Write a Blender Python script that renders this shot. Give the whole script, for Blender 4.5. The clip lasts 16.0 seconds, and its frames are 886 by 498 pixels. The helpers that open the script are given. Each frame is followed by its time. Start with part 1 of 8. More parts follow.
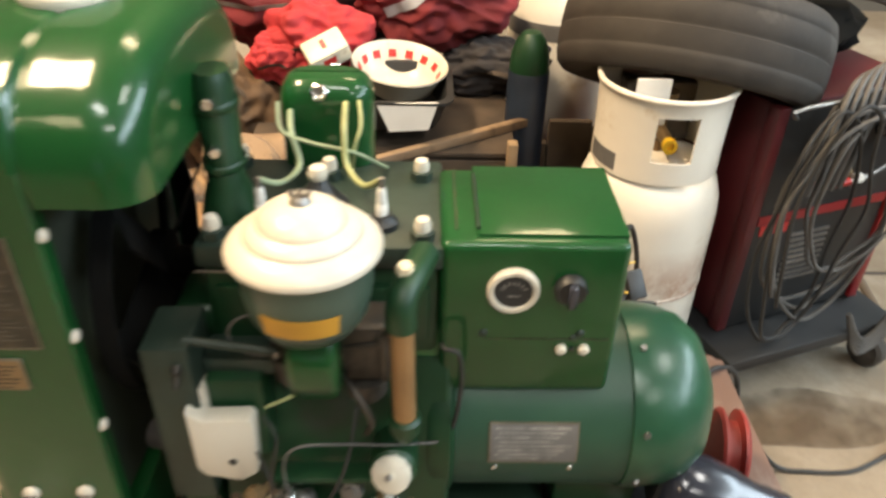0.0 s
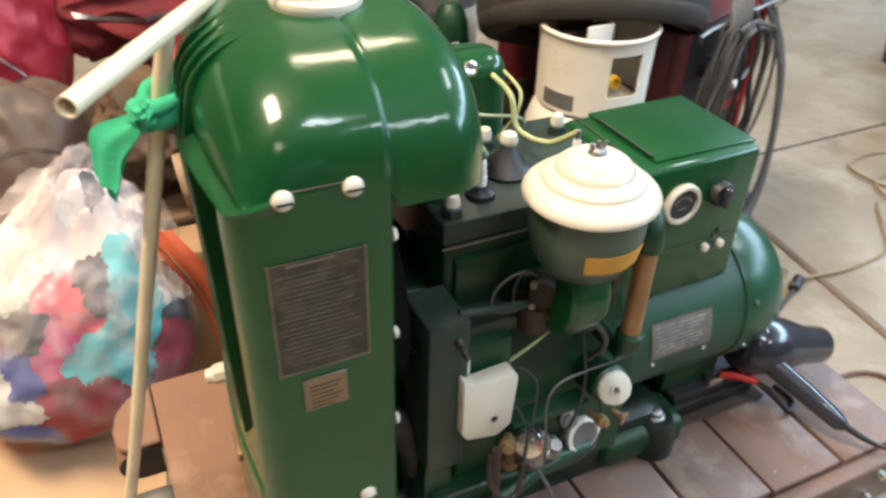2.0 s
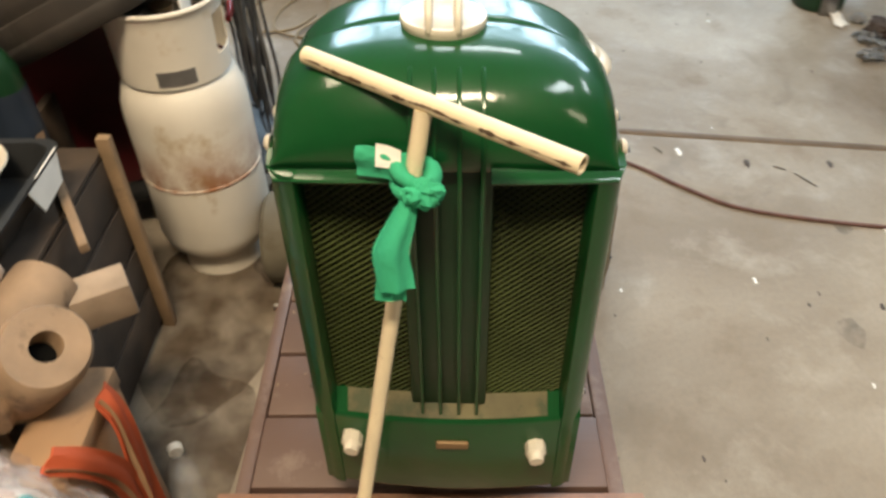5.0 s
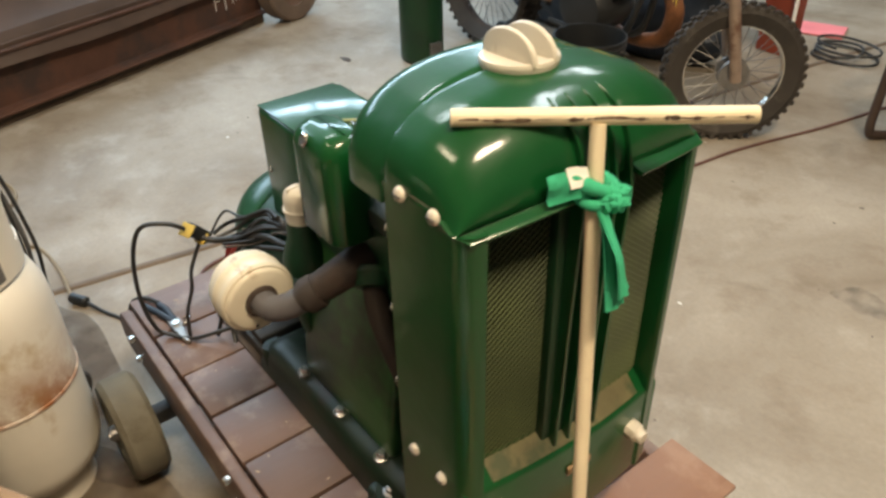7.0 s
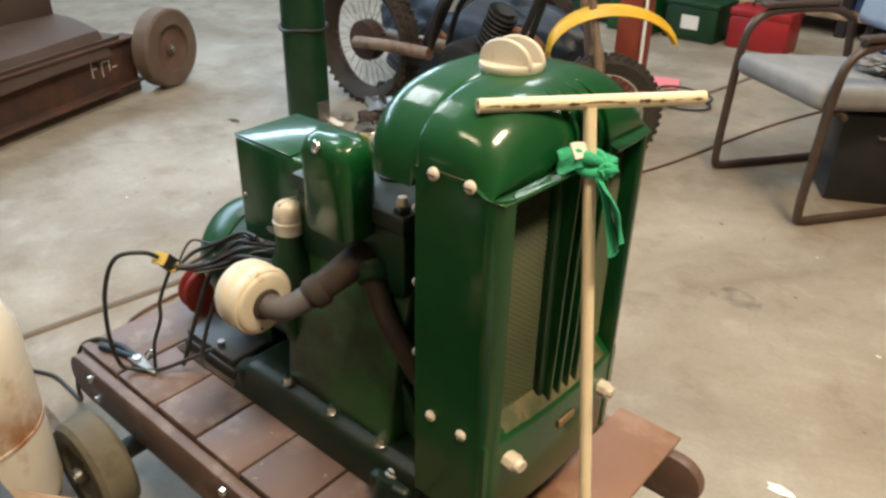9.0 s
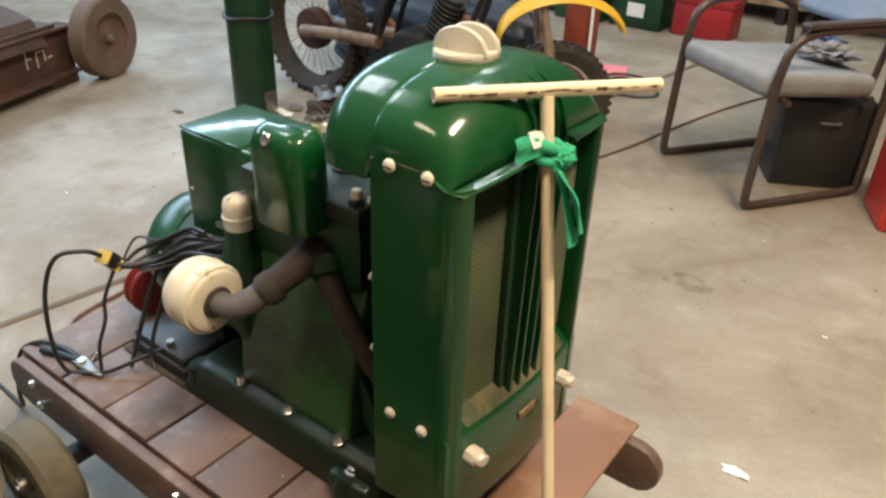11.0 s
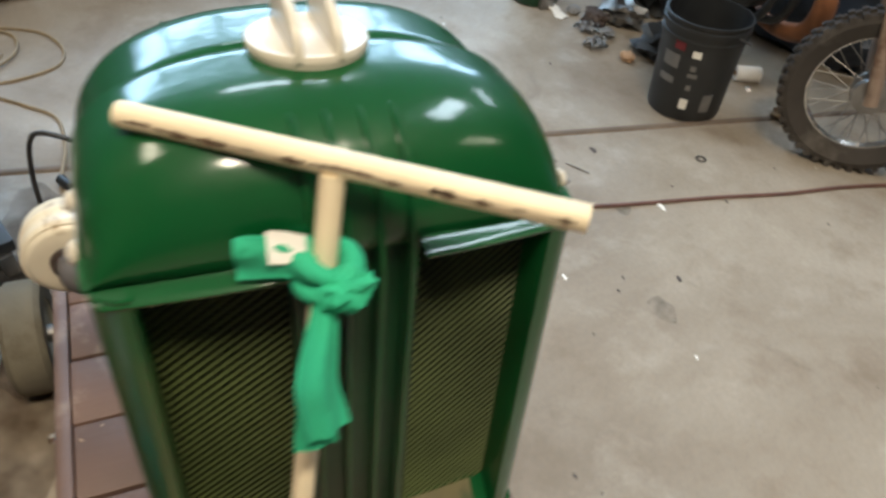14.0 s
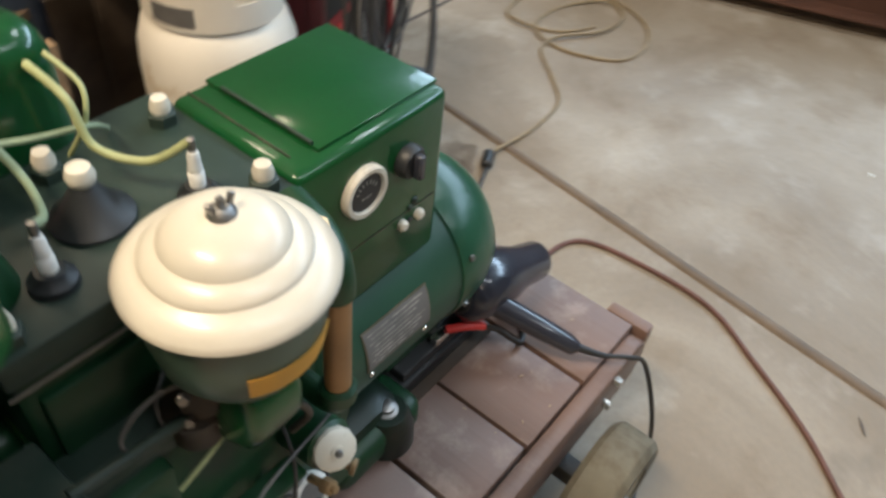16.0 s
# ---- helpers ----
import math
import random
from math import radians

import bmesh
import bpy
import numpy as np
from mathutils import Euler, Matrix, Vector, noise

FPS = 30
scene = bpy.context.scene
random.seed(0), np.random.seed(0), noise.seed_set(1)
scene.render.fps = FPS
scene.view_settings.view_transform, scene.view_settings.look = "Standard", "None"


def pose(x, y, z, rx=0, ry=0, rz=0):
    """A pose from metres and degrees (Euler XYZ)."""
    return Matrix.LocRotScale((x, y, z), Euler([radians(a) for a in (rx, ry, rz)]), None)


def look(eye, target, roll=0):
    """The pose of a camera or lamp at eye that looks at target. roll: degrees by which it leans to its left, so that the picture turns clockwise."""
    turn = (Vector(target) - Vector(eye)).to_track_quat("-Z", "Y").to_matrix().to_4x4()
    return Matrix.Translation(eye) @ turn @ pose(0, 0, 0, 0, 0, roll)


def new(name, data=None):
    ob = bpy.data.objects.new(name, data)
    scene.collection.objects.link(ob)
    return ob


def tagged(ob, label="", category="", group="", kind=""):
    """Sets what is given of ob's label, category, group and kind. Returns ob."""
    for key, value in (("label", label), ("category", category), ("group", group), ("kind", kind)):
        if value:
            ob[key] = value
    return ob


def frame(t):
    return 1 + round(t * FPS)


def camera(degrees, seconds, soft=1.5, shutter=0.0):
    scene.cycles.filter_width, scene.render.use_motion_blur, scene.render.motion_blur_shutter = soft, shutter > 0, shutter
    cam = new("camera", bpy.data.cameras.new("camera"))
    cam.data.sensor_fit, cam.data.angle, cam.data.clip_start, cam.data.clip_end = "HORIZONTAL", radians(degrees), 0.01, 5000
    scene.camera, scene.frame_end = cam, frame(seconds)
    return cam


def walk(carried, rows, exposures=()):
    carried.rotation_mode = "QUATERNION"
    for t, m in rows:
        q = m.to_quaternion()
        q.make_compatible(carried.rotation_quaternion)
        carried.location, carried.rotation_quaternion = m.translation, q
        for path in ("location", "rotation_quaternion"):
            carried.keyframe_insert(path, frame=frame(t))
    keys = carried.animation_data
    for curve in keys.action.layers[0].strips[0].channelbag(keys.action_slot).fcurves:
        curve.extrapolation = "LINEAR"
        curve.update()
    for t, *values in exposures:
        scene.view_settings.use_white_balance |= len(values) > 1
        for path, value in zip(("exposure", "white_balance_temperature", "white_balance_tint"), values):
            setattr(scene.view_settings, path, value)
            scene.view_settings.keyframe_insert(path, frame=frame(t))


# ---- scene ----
cam = camera(60.0, 16.0, soft=2.7, shutter=0.5)
PATH = [
    (0, (0.011, -0.029, 1.194), (0.067, 1.621, 0.066), 1.8),
    (0.3, (-0.102, -0.095, 1.21), (0.087, 1.472, 0.151), 3),
    (0.5, (-0.154, -0.096, 1.21), (0.181, 1.543, 0.113), 4.7),
    (0.7, (-0.193, -0.067, 1.202), (0.205, 1.474, 0.164), 5.5),
    (1, (-0.248, -0.003, 1.209), (0.214, 1.602, 0.108), 5),
    (1.2, (-0.279, 0.025, 1.214), (0.179, 1.526, 0.142), 4.6),
    (1.5, (-0.336, 0.045, 1.193), (0.177, 1.597, 0.041), 3.5),
    (1.8, (-0.428, 0.022, 1.196), (0.157, 1.46, 0.099), 1.9),
    (2, (-0.508, 0.003, 1.201), (0.213, 1.474, 0.053), 1.7),
    (2.2, (-0.574, 0.001, 1.214), (0.22, 1.349, 0.137), 2),
    (2.5, (-0.625, 0.046, 1.21), (0.354, 1.393, 0.102), 2.7),
    (2.8, (-0.657, 0.132, 1.207), (0.345, 1.308, 0.1), 2.3),
    (3, (-0.663, 0.183, 1.21), (0.408, 1.256, -0.094), 2.7),
    (3.4, (-0.741, 0.26, 1.231), (0.485, 1.052, 0.014), 1.6),
    (3.5, (-0.779, 0.27, 1.247), (0.539, 1.04, -0.046), 1.1),
    (3.7, (-0.843, 0.313, 1.276), (0.43, 0.941, 0.013), 0.6),
    (5.8, (-1.04, 0.877, 1.327), (0.464, 0.468, 0.074), -0.8),
    (6, (-0.988, 0.919, 1.316), (0.496, 0.399, 0.08), -0.4),
    (6.5, (-0.909, 1.022, 1.311), (0.485, 0.24, 0.109), -0.5),
    (6.7, (-0.905, 1.108, 1.304), (0.377, 0.253, 0.193), -1.2),
    (7, (-0.89, 1.223, 1.285), (0.424, 0.233, 0.149), -1.3),
    (7.5, (-0.925, 1.278, 1.274), (0.363, 0.185, 0.203), 0.6),
    (8, (-0.951, 1.319, 1.272), (0.291, 0.129, 0.252), 0.7),
    (8.5, (-0.909, 1.434, 1.265), (0.257, 0.15, 0.269), -0.4),
    (9, (-0.889, 1.495, 1.266), (0.236, 0.163, 0.286), 1.2),
    (9.5, (-0.886, 1.493, 1.261), (0.19, 0.123, 0.278), 1.4),
    (12, (-0.863, 1.451, 1.259), (0.098, 0.12, 0.303), 2.2),
    (12.5, (-0.873, 1.357, 1.268), (0.292, 0.217, 0.292), 0.7),
    (12.7, (-0.903, 1.272, 1.264), (0.345, 0.243, 0.267), 0.9),
    (13, (-0.967, 1.136, 1.282), (0.357, 0.233, 0.261), 1.3),
    (13.3, (-0.983, 1.024, 1.272), (0.368, 0.222, 0.204), 1),
    (13.5, (-0.959, 0.964, 1.254), (0.382, 0.224, 0.128), 1.9),
    (14, (-0.819, 0.794, 1.233), (0.565, 0.147, -0.057), 5.5),
    (14.2, (-0.799, 0.697, 1.23), (0.568, 0.198, 0.009), 4.6),
    (14.5, (-0.75, 0.544, 1.215), (0.777, 0.295, -0.051), 2.6),
    (14.7, (-0.732, 0.433, 1.218), (0.772, 0.422, 0.058), -0.6),
    (15, (-0.68, 0.334, 1.231), (0.893, 0.643, 0.035), 0.7),
    (15.2, (-0.611, 0.304, 1.215), (0.849, 0.746, 0.083), 1),
    (15.5, (-0.463, 0.287, 1.194), (0.995, 0.851, -0.053), 3.7),
    (15.8, (-0.343, 0.269, 1.179), (0.893, 0.914, -0.112), 5.7),
    (16, (-0.281, 0.241, 1.163), (0.901, 1.049, -0.233), 6.8),
]
walk(cam, [(t, look(eye, target, roll)) for t, eye, target, roll in PATH],
     [(0.0, 0.47, 7550, 14), (0.6, 0.48, 7350, 14), (1.4, 0.42, 6500, 12), (2.5, 0.40, 6300, 12), (3.7, 0.13, 6450, 11), (6.0, -0.12, 6600, 10), (9.0, 0.02, 6700, 11), (12.0, 0.03, 6400, 11), (13.2, 0.01, 6200, 10), (14.0, -0.18, 5850, 9), (14.5, -0.30, 6050, 10), (15.1, -0.21, 6350, 12), (16.0, -0.14, 6350, 12)])

# ---- world and lights ----
world = bpy.data.worlds.new("world")
scene.world = world
world.use_nodes = True
world.node_tree.nodes["Background"].inputs["Color"].default_value = (0.62, 0.78, 1.0, 1)
world.node_tree.nodes["Background"].inputs["Strength"].default_value = 1.0


# ceiling fixtures: x, y, turn, warm, breadth; the last three are added fill
LAMPS = [(-1.9, 0.9, 90, True, 0.52), (2.75, 0.25, 90, False, 0.60), (0.0, -1.70, -30, False, 0.52), (0.6, 3.0, 0, True, 0.52), (2.2, -3.9, 0, False, 0.52), (-2.4, -3.2, 90, True, 0.52)]
WATTS = [250, 44, 50, 48, 38, 10]
for (fx, fy, turn, warm, wide), watts in zip(LAMPS, WATTS):
    lamp = bpy.data.lights.new("tube_light", "AREA")
    lamp.shape, lamp.size, lamp.size_y = "RECTANGLE", 1.5, wide
    lamp.energy = watts
    lamp.color = (1.0, 0.81, 0.56) if warm else (0.86, 0.95, 1.0)
    new("tube_light", lamp).matrix_world = pose(fx, fy, 4.355, 0, 0, turn)
# daylight through the high windows of the east wall
WINDOWS = (-5.1, -3.45, -1.8, -0.15, 1.5, 3.15)
for wy in WINDOWS:
    lamp = bpy.data.lights.new("window_daylight", "AREA")
    lamp.shape, lamp.size, lamp.size_y = "RECTANGLE", 1.5, 1.08
    lamp.energy = 90
    lamp.color = (0.58, 0.80, 1.0)
    new("window_daylight", lamp).matrix_world = pose(6.95, wy, 3.87, 90, 0, 90)


# ---- materials ----
def mat(name, color, rough=0.5, metal=0.0, var=0.12, scale=6.0, bump=0.0, bump_scale=60.0, coat=0.0,
        second=None, second_amount=0.0, second_scale=3.0, spec=0.5, per_object=0.0):
    """Painted or raw surface: a base colour, fine grain, slow blotches, optional second colour in worn patches."""
    m = bpy.data.materials.new(name)
    m.use_nodes = True
    nt = m.node_tree
    b = nt.nodes["Principled BSDF"]
    b.inputs["Roughness"].default_value = rough
    b.inputs["Metallic"].default_value = metal
    b.inputs["Specular IOR Level"].default_value = spec
    if coat:
        b.inputs["Coat Weight"].default_value = coat
        b.inputs["Coat Roughness"].default_value = 0.13
    tc = nt.nodes.new("ShaderNodeTexCoord")
    n1 = nt.nodes.new("ShaderNodeTexNoise")
    n1.inputs["Scale"].default_value = scale
    n1.inputs["Detail"].default_value = 5
    n2 = nt.nodes.new("ShaderNodeTexNoise")
    n2.inputs["Scale"].default_value = bump_scale
    n2.inputs["Detail"].default_value = 4
    for n in (n1, n2):
        nt.links.new(tc.outputs["Object"], n.inputs["Vector"])
    mix = nt.nodes.new("ShaderNodeMix")
    mix.data_type = "RGBA"
    lo = [max(0, c * (1 - var)) for c in color] + [1]
    hi = [min(1, c * (1 + var)) for c in color] + [1]
    mix.inputs["A"].default_value, mix.inputs["B"].default_value = lo, hi
    ramp = nt.nodes.new("ShaderNodeMapRange")
    ramp.inputs["From Min"].default_value, ramp.inputs["From Max"].default_value = 0.3, 0.7
    nt.links.new(n1.outputs["Fac"], ramp.inputs["Value"])
    nt.links.new(ramp.outputs["Result"], mix.inputs["Factor"])
    out = mix.outputs["Result"]
    if second:
        n3 = nt.nodes.new("ShaderNodeTexNoise")
        n3.inputs["Scale"].default_value = second_scale
        n3.inputs["Detail"].default_value = 8
        n3.inputs["Roughness"].default_value = 0.65
        nt.links.new(tc.outputs["Object"], n3.inputs["Vector"])
        r3 = nt.nodes.new("ShaderNodeMapRange")
        edge = 0.75 - 0.4 * second_amount
        r3.inputs["From Min"].default_value, r3.inputs["From Max"].default_value = edge - 0.06, edge + 0.06
        nt.links.new(n3.outputs["Fac"], r3.inputs["Value"])
        m3 = nt.nodes.new("ShaderNodeMix")
        m3.data_type = "RGBA"
        nt.links.new(r3.outputs["Result"], m3.inputs["Factor"])
        nt.links.new(out, m3.inputs["A"])
        m3.inputs["B"].default_value = (*second, 1)
        out = m3.outputs["Result"]
    if per_object:
        oi = nt.nodes.new("ShaderNodeObjectInfo")
        mr = nt.nodes.new("ShaderNodeMapRange")
        mr.inputs["To Min"].default_value, mr.inputs["To Max"].default_value = 1 - per_object, 1 + per_object
        nt.links.new(oi.outputs["Random"], mr.inputs["Value"])
        hs = nt.nodes.new("ShaderNodeHueSaturation")
        nt.links.new(mr.outputs["Result"], hs.inputs["Value"])
        nt.links.new(out, hs.inputs["Color"])
        out = hs.outputs["Color"]
    nt.links.new(out, b.inputs["Base Color"])
    rr = nt.nodes.new("ShaderNodeMapRange")
    rr.inputs["To Min"].default_value, rr.inputs["To Max"].default_value = max(0.02, rough - 0.06), min(1, rough + 0.08)
    nt.links.new(n1.outputs["Fac"], rr.inputs["Value"])
    nt.links.new(rr.outputs["Result"], b.inputs["Roughness"])
    if bump:
        bp = nt.nodes.new("ShaderNodeBump")
        bp.inputs["Strength"].default_value = bump
        bp.inputs["Distance"].default_value = 0.004
        nt.links.new(n2.outputs["Fac"], bp.inputs["Height"])
        nt.links.new(bp.outputs["Normal"], b.inputs["Normal"])
        nt.links.new(bp.outputs["Normal"], b.inputs["Coat Normal"])
    return m


def emitter(name, color, strength):
    m = bpy.data.materials.new(name)
    m.use_nodes = True
    b = m.node_tree.nodes["Principled BSDF"]
    b.inputs["Base Color"].default_value = (0.9, 0.9, 0.9, 1)
    b.inputs["Emission Color"].default_value = (*color, 1)
    b.inputs["Emission Strength"].default_value = strength
    return m


GREEN = mat("green_enamel", (0.0031, 0.056, 0.0132), 0.42, var=0.18, scale=5, bump=0.17, bump_scale=30, coat=0.78, spec=0.12)
GREEN_BELL = mat("semi_gloss_green_paint", (0.016, 0.080, 0.042), 0.30, var=0.16, scale=6, bump=0.25, bump_scale=30)
GREEN_SAT = mat("satin_green_paint", (0.020, 0.066, 0.040), 0.40, var=0.18, scale=7, bump=0.06, bump_scale=60, spec=0.4,
                second=(0.026, 0.060, 0.038), second_amount=0.35, second_scale=4)
PLUG_YELLOW = mat("dull_yellow_plastic", (0.50, 0.36, 0.07), 0.5, var=0.15, scale=30)
GREEN_DK = mat("green_engine_paint", (0.0035, 0.034, 0.0110), 0.42, var=0.25, scale=9, bump=0.10, bump_scale=70,
               second=(0.022, 0.032, 0.022), second_amount=0.3, second_scale=5)
# light falling on the crankcase is put into this lighter green
GREEN_CASE = mat("lit_green_casting_paint", (0.026, 0.094, 0.027), 0.33, var=0.3, scale=5, bump=0.10, bump_scale=60, spec=0.6,
                 second=(0.020, 0.034, 0.018), second_amount=0.4, second_scale=4)
GREEN_DUST = mat("dusty_green_paint", (0.016, 0.031, 0.022), 0.5, var=0.2, scale=14, bump=0.10, bump_scale=80,
                 second=(0.044, 0.050, 0.040), second_amount=0.35, second_scale=7)
OLIVE = mat("olive_grille_metal", (0.045, 0.060, 0.016), 0.5, var=0.3, scale=12)
SILL = mat("dusty_olive_sill", (0.105, 0.092, 0.042), 0.6, var=0.3, scale=18, second=(0.05, 0.062, 0.025), second_amount=0.5, second_scale=20)
BASE_DK = mat("grimy_black_green_paint", (0.0050, 0.0150, 0.0080), 0.40, var=0.3, scale=9, bump=0.12, bump_scale=60, second=(0.018, 0.016, 0.012), second_amount=0.3, second_scale=8)
CORE = mat("dark_radiator_core", (0.010, 0.015, 0.006), 0.7, var=0.3, scale=20)
CREAM = mat("cream_paint", (0.60, 0.550, 0.455), 0.34, var=0.08, scale=9, bump=0.04, coat=0.1,
            second=(0.36, 0.28, 0.19), second_amount=0.22, second_scale=14)
MATTE_BLACK = mat("matte_black", (0.0035, 0.0035, 0.0032), 0.9, var=0.3, scale=14, spec=0.1)
DARK_METAL = mat("dark_cast_metal", (0.085, 0.072, 0.06), 0.5, 0.5, var=0.35, scale=22, bump=0.2, second=(0.03, 0.026, 0.02), second_amount=0.5, second_scale=12)
CREAM_WORN = mat("worn_cream_paint", (0.70, 0.60, 0.42), 0.42, var=0.10, scale=12, bump=0.06,
                 second=(0.14, 0.09, 0.05), second_amount=0.08, second_scale=26)
CREAM_STAINED = mat("stained_cream_paint", (0.66, 0.60, 0.47), 0.40, var=0.10, scale=14, bump=0.08, second=(0.30, 0.20, 0.10), second_amount=0.27, second_scale=20)
BARE_BROWN = mat("bare_brown_steel", (0.10, 0.062, 0.038), 0.6, 0.2, var=0.35, scale=60)
CHROME = mat("bright_steel", (0.75, 0.73, 0.69), 0.2, 1.0, var=0.12, scale=30)
STEEL = mat("dull_steel", (0.30, 0.29, 0.28), 0.45, 1.0, var=0.2, scale=25, bump=0.08)
BRASS = mat("brass_plate", (0.25, 0.165, 0.085), 0.48, 0.5, var=0.2, scale=18)
PLATE = mat("dark_instruction_plate", (0.040, 0.034, 0.024), 0.5, 0.2, var=0.35, scale=30, second=(0.075, 0.058, 0.036), second_amount=0.5, second_scale=45)
PLATE_EDGE = mat("plate_rim", (0.19, 0.165, 0.12), 0.45, 0.6, var=0.25, scale=40)
PLATE_GREY = mat("worn_plate_print", (0.27, 0.26, 0.235), 0.5, 0.2, var=0.5, scale=90)
PLATE_TEXT = mat("plate_text_bars", (0.085, 0.072, 0.052), 0.55, 0.1, var=0.4, scale=60)
BLACK = mat("black_plastic", (0.016, 0.017, 0.018), 0.45, var=0.2, scale=12, bump=0.05)
BLACK_GLOSS = mat("glossy_dark_plastic", (0.026, 0.028, 0.039), 0.19, var=0.15, scale=8, coat=0.3)
RUBBER = mat("rubber", (0.038, 0.032, 0.027), 0.75, var=0.25, scale=15, bump=0.15, bump_scale=50,
             second=(0.09, 0.08, 0.07), second_amount=0.3, second_scale=6)
TYRE_GREY = mat("worn_grey_tyre", (0.130, 0.116, 0.084), 0.8, var=0.2, scale=14, bump=0.2,
                second=(0.085, 0.070, 0.045), second_amount=0.5, second_scale=9)
RIM_CREAM = mat("dull_wheel_disc", (0.33, 0.31, 0.24), 0.55, 0.2, var=0.15, scale=12)
GLASS_BOWL = mat("oil_bath_bowl", (0.045, 0.075, 0.055), 0.30, var=0.2, scale=7)
LABEL_OR = mat("orange_label", (0.52, 0.26, 0.03), 0.5, var=0.15, scale=20)
PIPE_BR = mat("bronze_painted_pipe", (0.30, 0.16, 0.065), 0.42, 0.2, var=0.2, scale=16)
RUST = mat("rusty_exhaust_pipe", (0.052, 0.035, 0.026), 0.75, 0.1, var=0.3, scale=20, bump=0.3, bump_scale=90,
           second=(0.036, 0.028, 0.024), second_amount=0.5, second_scale=9)
RUST_ORANGE = mat("orange_rust", (0.24, 0.095, 0.038), 0.55, 0.2, var=0.35, scale=14, bump=0.2, second=(0.10, 0.05, 0.03), second_amount=0.4, second_scale=8)
HOSE = mat("dark_brown_hose", (0.024, 0.016, 0.011), 0.75, var=0.3, scale=16, bump=0.2, bump_scale=60)
SWING = mat("pale_rusty_alloy", (0.27, 0.20, 0.155), 0.6, 0.2, var=0.25, scale=14, bump=0.1, second=(0.14, 0.075, 0.05), second_amount=0.4, second_scale=9)
PIPE_GREY = mat("grey_exhaust_elbow", (0.105, 0.10, 0.105), 0.6, 0.2, var=0.15, scale=20, bump=0.1)
WIRE_Y = mat("yellow_green_lead", (0.34, 0.36, 0.17), 0.5, var=0.15, scale=40)
WIRE_G = mat("pale_green_lead", (0.26, 0.32, 0.20), 0.5, var=0.15, scale=40)
WIRE_B = mat("black_cable", (0.022, 0.022, 0.022), 0.5, var=0.2, scale=30)
WIRE_GREY = mat("grey_welding_cable", (0.085, 0.08, 0.075), 0.6, var=0.25, scale=30)
WIRE_TAN = mat("tan_extension_cord", (0.225, 0.17, 0.098), 0.55, var=0.15, scale=30)
WIRE_RED = mat("faded_red_cord", (0.118, 0.054, 0.043), 0.55, var=0.2, scale=30)
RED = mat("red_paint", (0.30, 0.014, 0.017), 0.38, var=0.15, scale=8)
# darker copy of the red: shade on the welder's left side, put into colour
SHADED_RED = mat("shaded_red_paint", (0.085, 0.008, 0.010), 0.45, var=0.25, scale=8)
REEL = mat("dull_coral_plastic", (0.25, 0.032, 0.028), 0.5, var=0.2, scale=10)
RED_PLASTIC = mat("red_plastic", (0.55, 0.035, 0.03), 0.4, var=0.1, scale=8)
WHITE = mat("white_label", (0.75, 0.73, 0.68), 0.5, var=0.05, scale=20)
GREY_LABEL = mat("grey_label", (0.13, 0.125, 0.12), 0.5, var=0.15, scale=30)
YELLOW = mat("yellow_plastic", (0.72, 0.42, 0.03), 0.4, var=0.08, scale=10)
WOOD = mat("weathered_wood", (0.30, 0.20, 0.115), 0.75, var=0.3, scale=8, bump=0.2, bump_scale=40,
           second=(0.14, 0.09, 0.055), second_amount=0.35, second_scale=6)
TAN_SHEET = mat("warm_tan_sheet", (0.52, 0.345, 0.205), 0.85, var=0.10, scale=4, bump=0.05, second=(0.44, 0.28, 0.16), second_amount=0.3, second_scale=5)
SKIN_CARD = mat("pale_pink_paper", (0.50, 0.36, 0.26), 0.8, var=0.12, scale=16)
CARD = mat("brown_cardboard", (0.33, 0.20, 0.11), 0.85, var=0.15, scale=5, second=(0.16, 0.10, 0.06), second_amount=0.3)
# dark wood, also painted shade on the end block and in the crate
DARK_WOOD = mat("dark_wood_and_shade", (0.055, 0.038, 0.026), 0.85, var=0.35, scale=14, bump=0.2, bump_scale=50)
RUSTY_SHEET = mat("rusty_brown_sheet", (0.066, 0.040, 0.029), 0.7, var=0.25, scale=4, bump=0.15, bump_scale=20, second=(0.078, 0.053, 0.040), second_amount=0.35, second_scale=3)
WHEEL_TYRE = mat("brown_grey_solid_tyre", (0.135, 0.095, 0.072), 0.8, var=0.2, scale=8, bump=0.15)
WHEEL_BROWN = mat("dusty_brown_wheel", (0.145, 0.085, 0.060), 0.7, var=0.2, scale=10)
CANVAS = mat("brown_canvas", (0.078, 0.042, 0.019), 0.75, var=0.35, scale=9, bump=0.3, bump_scale=90, second=(0.035, 0.020, 0.012), second_amount=0.35, second_scale=7)
LEATHER = mat("grey_brown_leather", (0.080, 0.050, 0.036), 0.55, var=0.3, scale=5, bump=0.2, bump_scale=60, second=(0.07, 0.044, 0.032), second_amount=0.4, second_scale=4)
CORAL = mat("coral_red_fleece", (0.40, 0.028, 0.034), 0.85, var=0.15, scale=9, bump=0.25, bump_scale=110)
CRIMSON = mat("crimson_nylon", (0.30, 0.011, 0.020), 0.5, var=0.15, scale=4, bump=0.1, bump_scale=40)
CLOTH_RED = mat("red_cloth", (0.135, 0.010, 0.013), 0.85, var=0.25, scale=9, bump=0.3, bump_scale=120)
CLOTH_MAROON = mat("maroon_cloth", (0.13, 0.018, 0.022), 0.9, var=0.25, scale=12, bump=0.3, bump_scale=120)
GREY_CLOTH = mat("pale_grey_cloth", (0.33, 0.32, 0.33), 0.9, var=0.15, scale=12, bump=0.2, bump_scale=110)
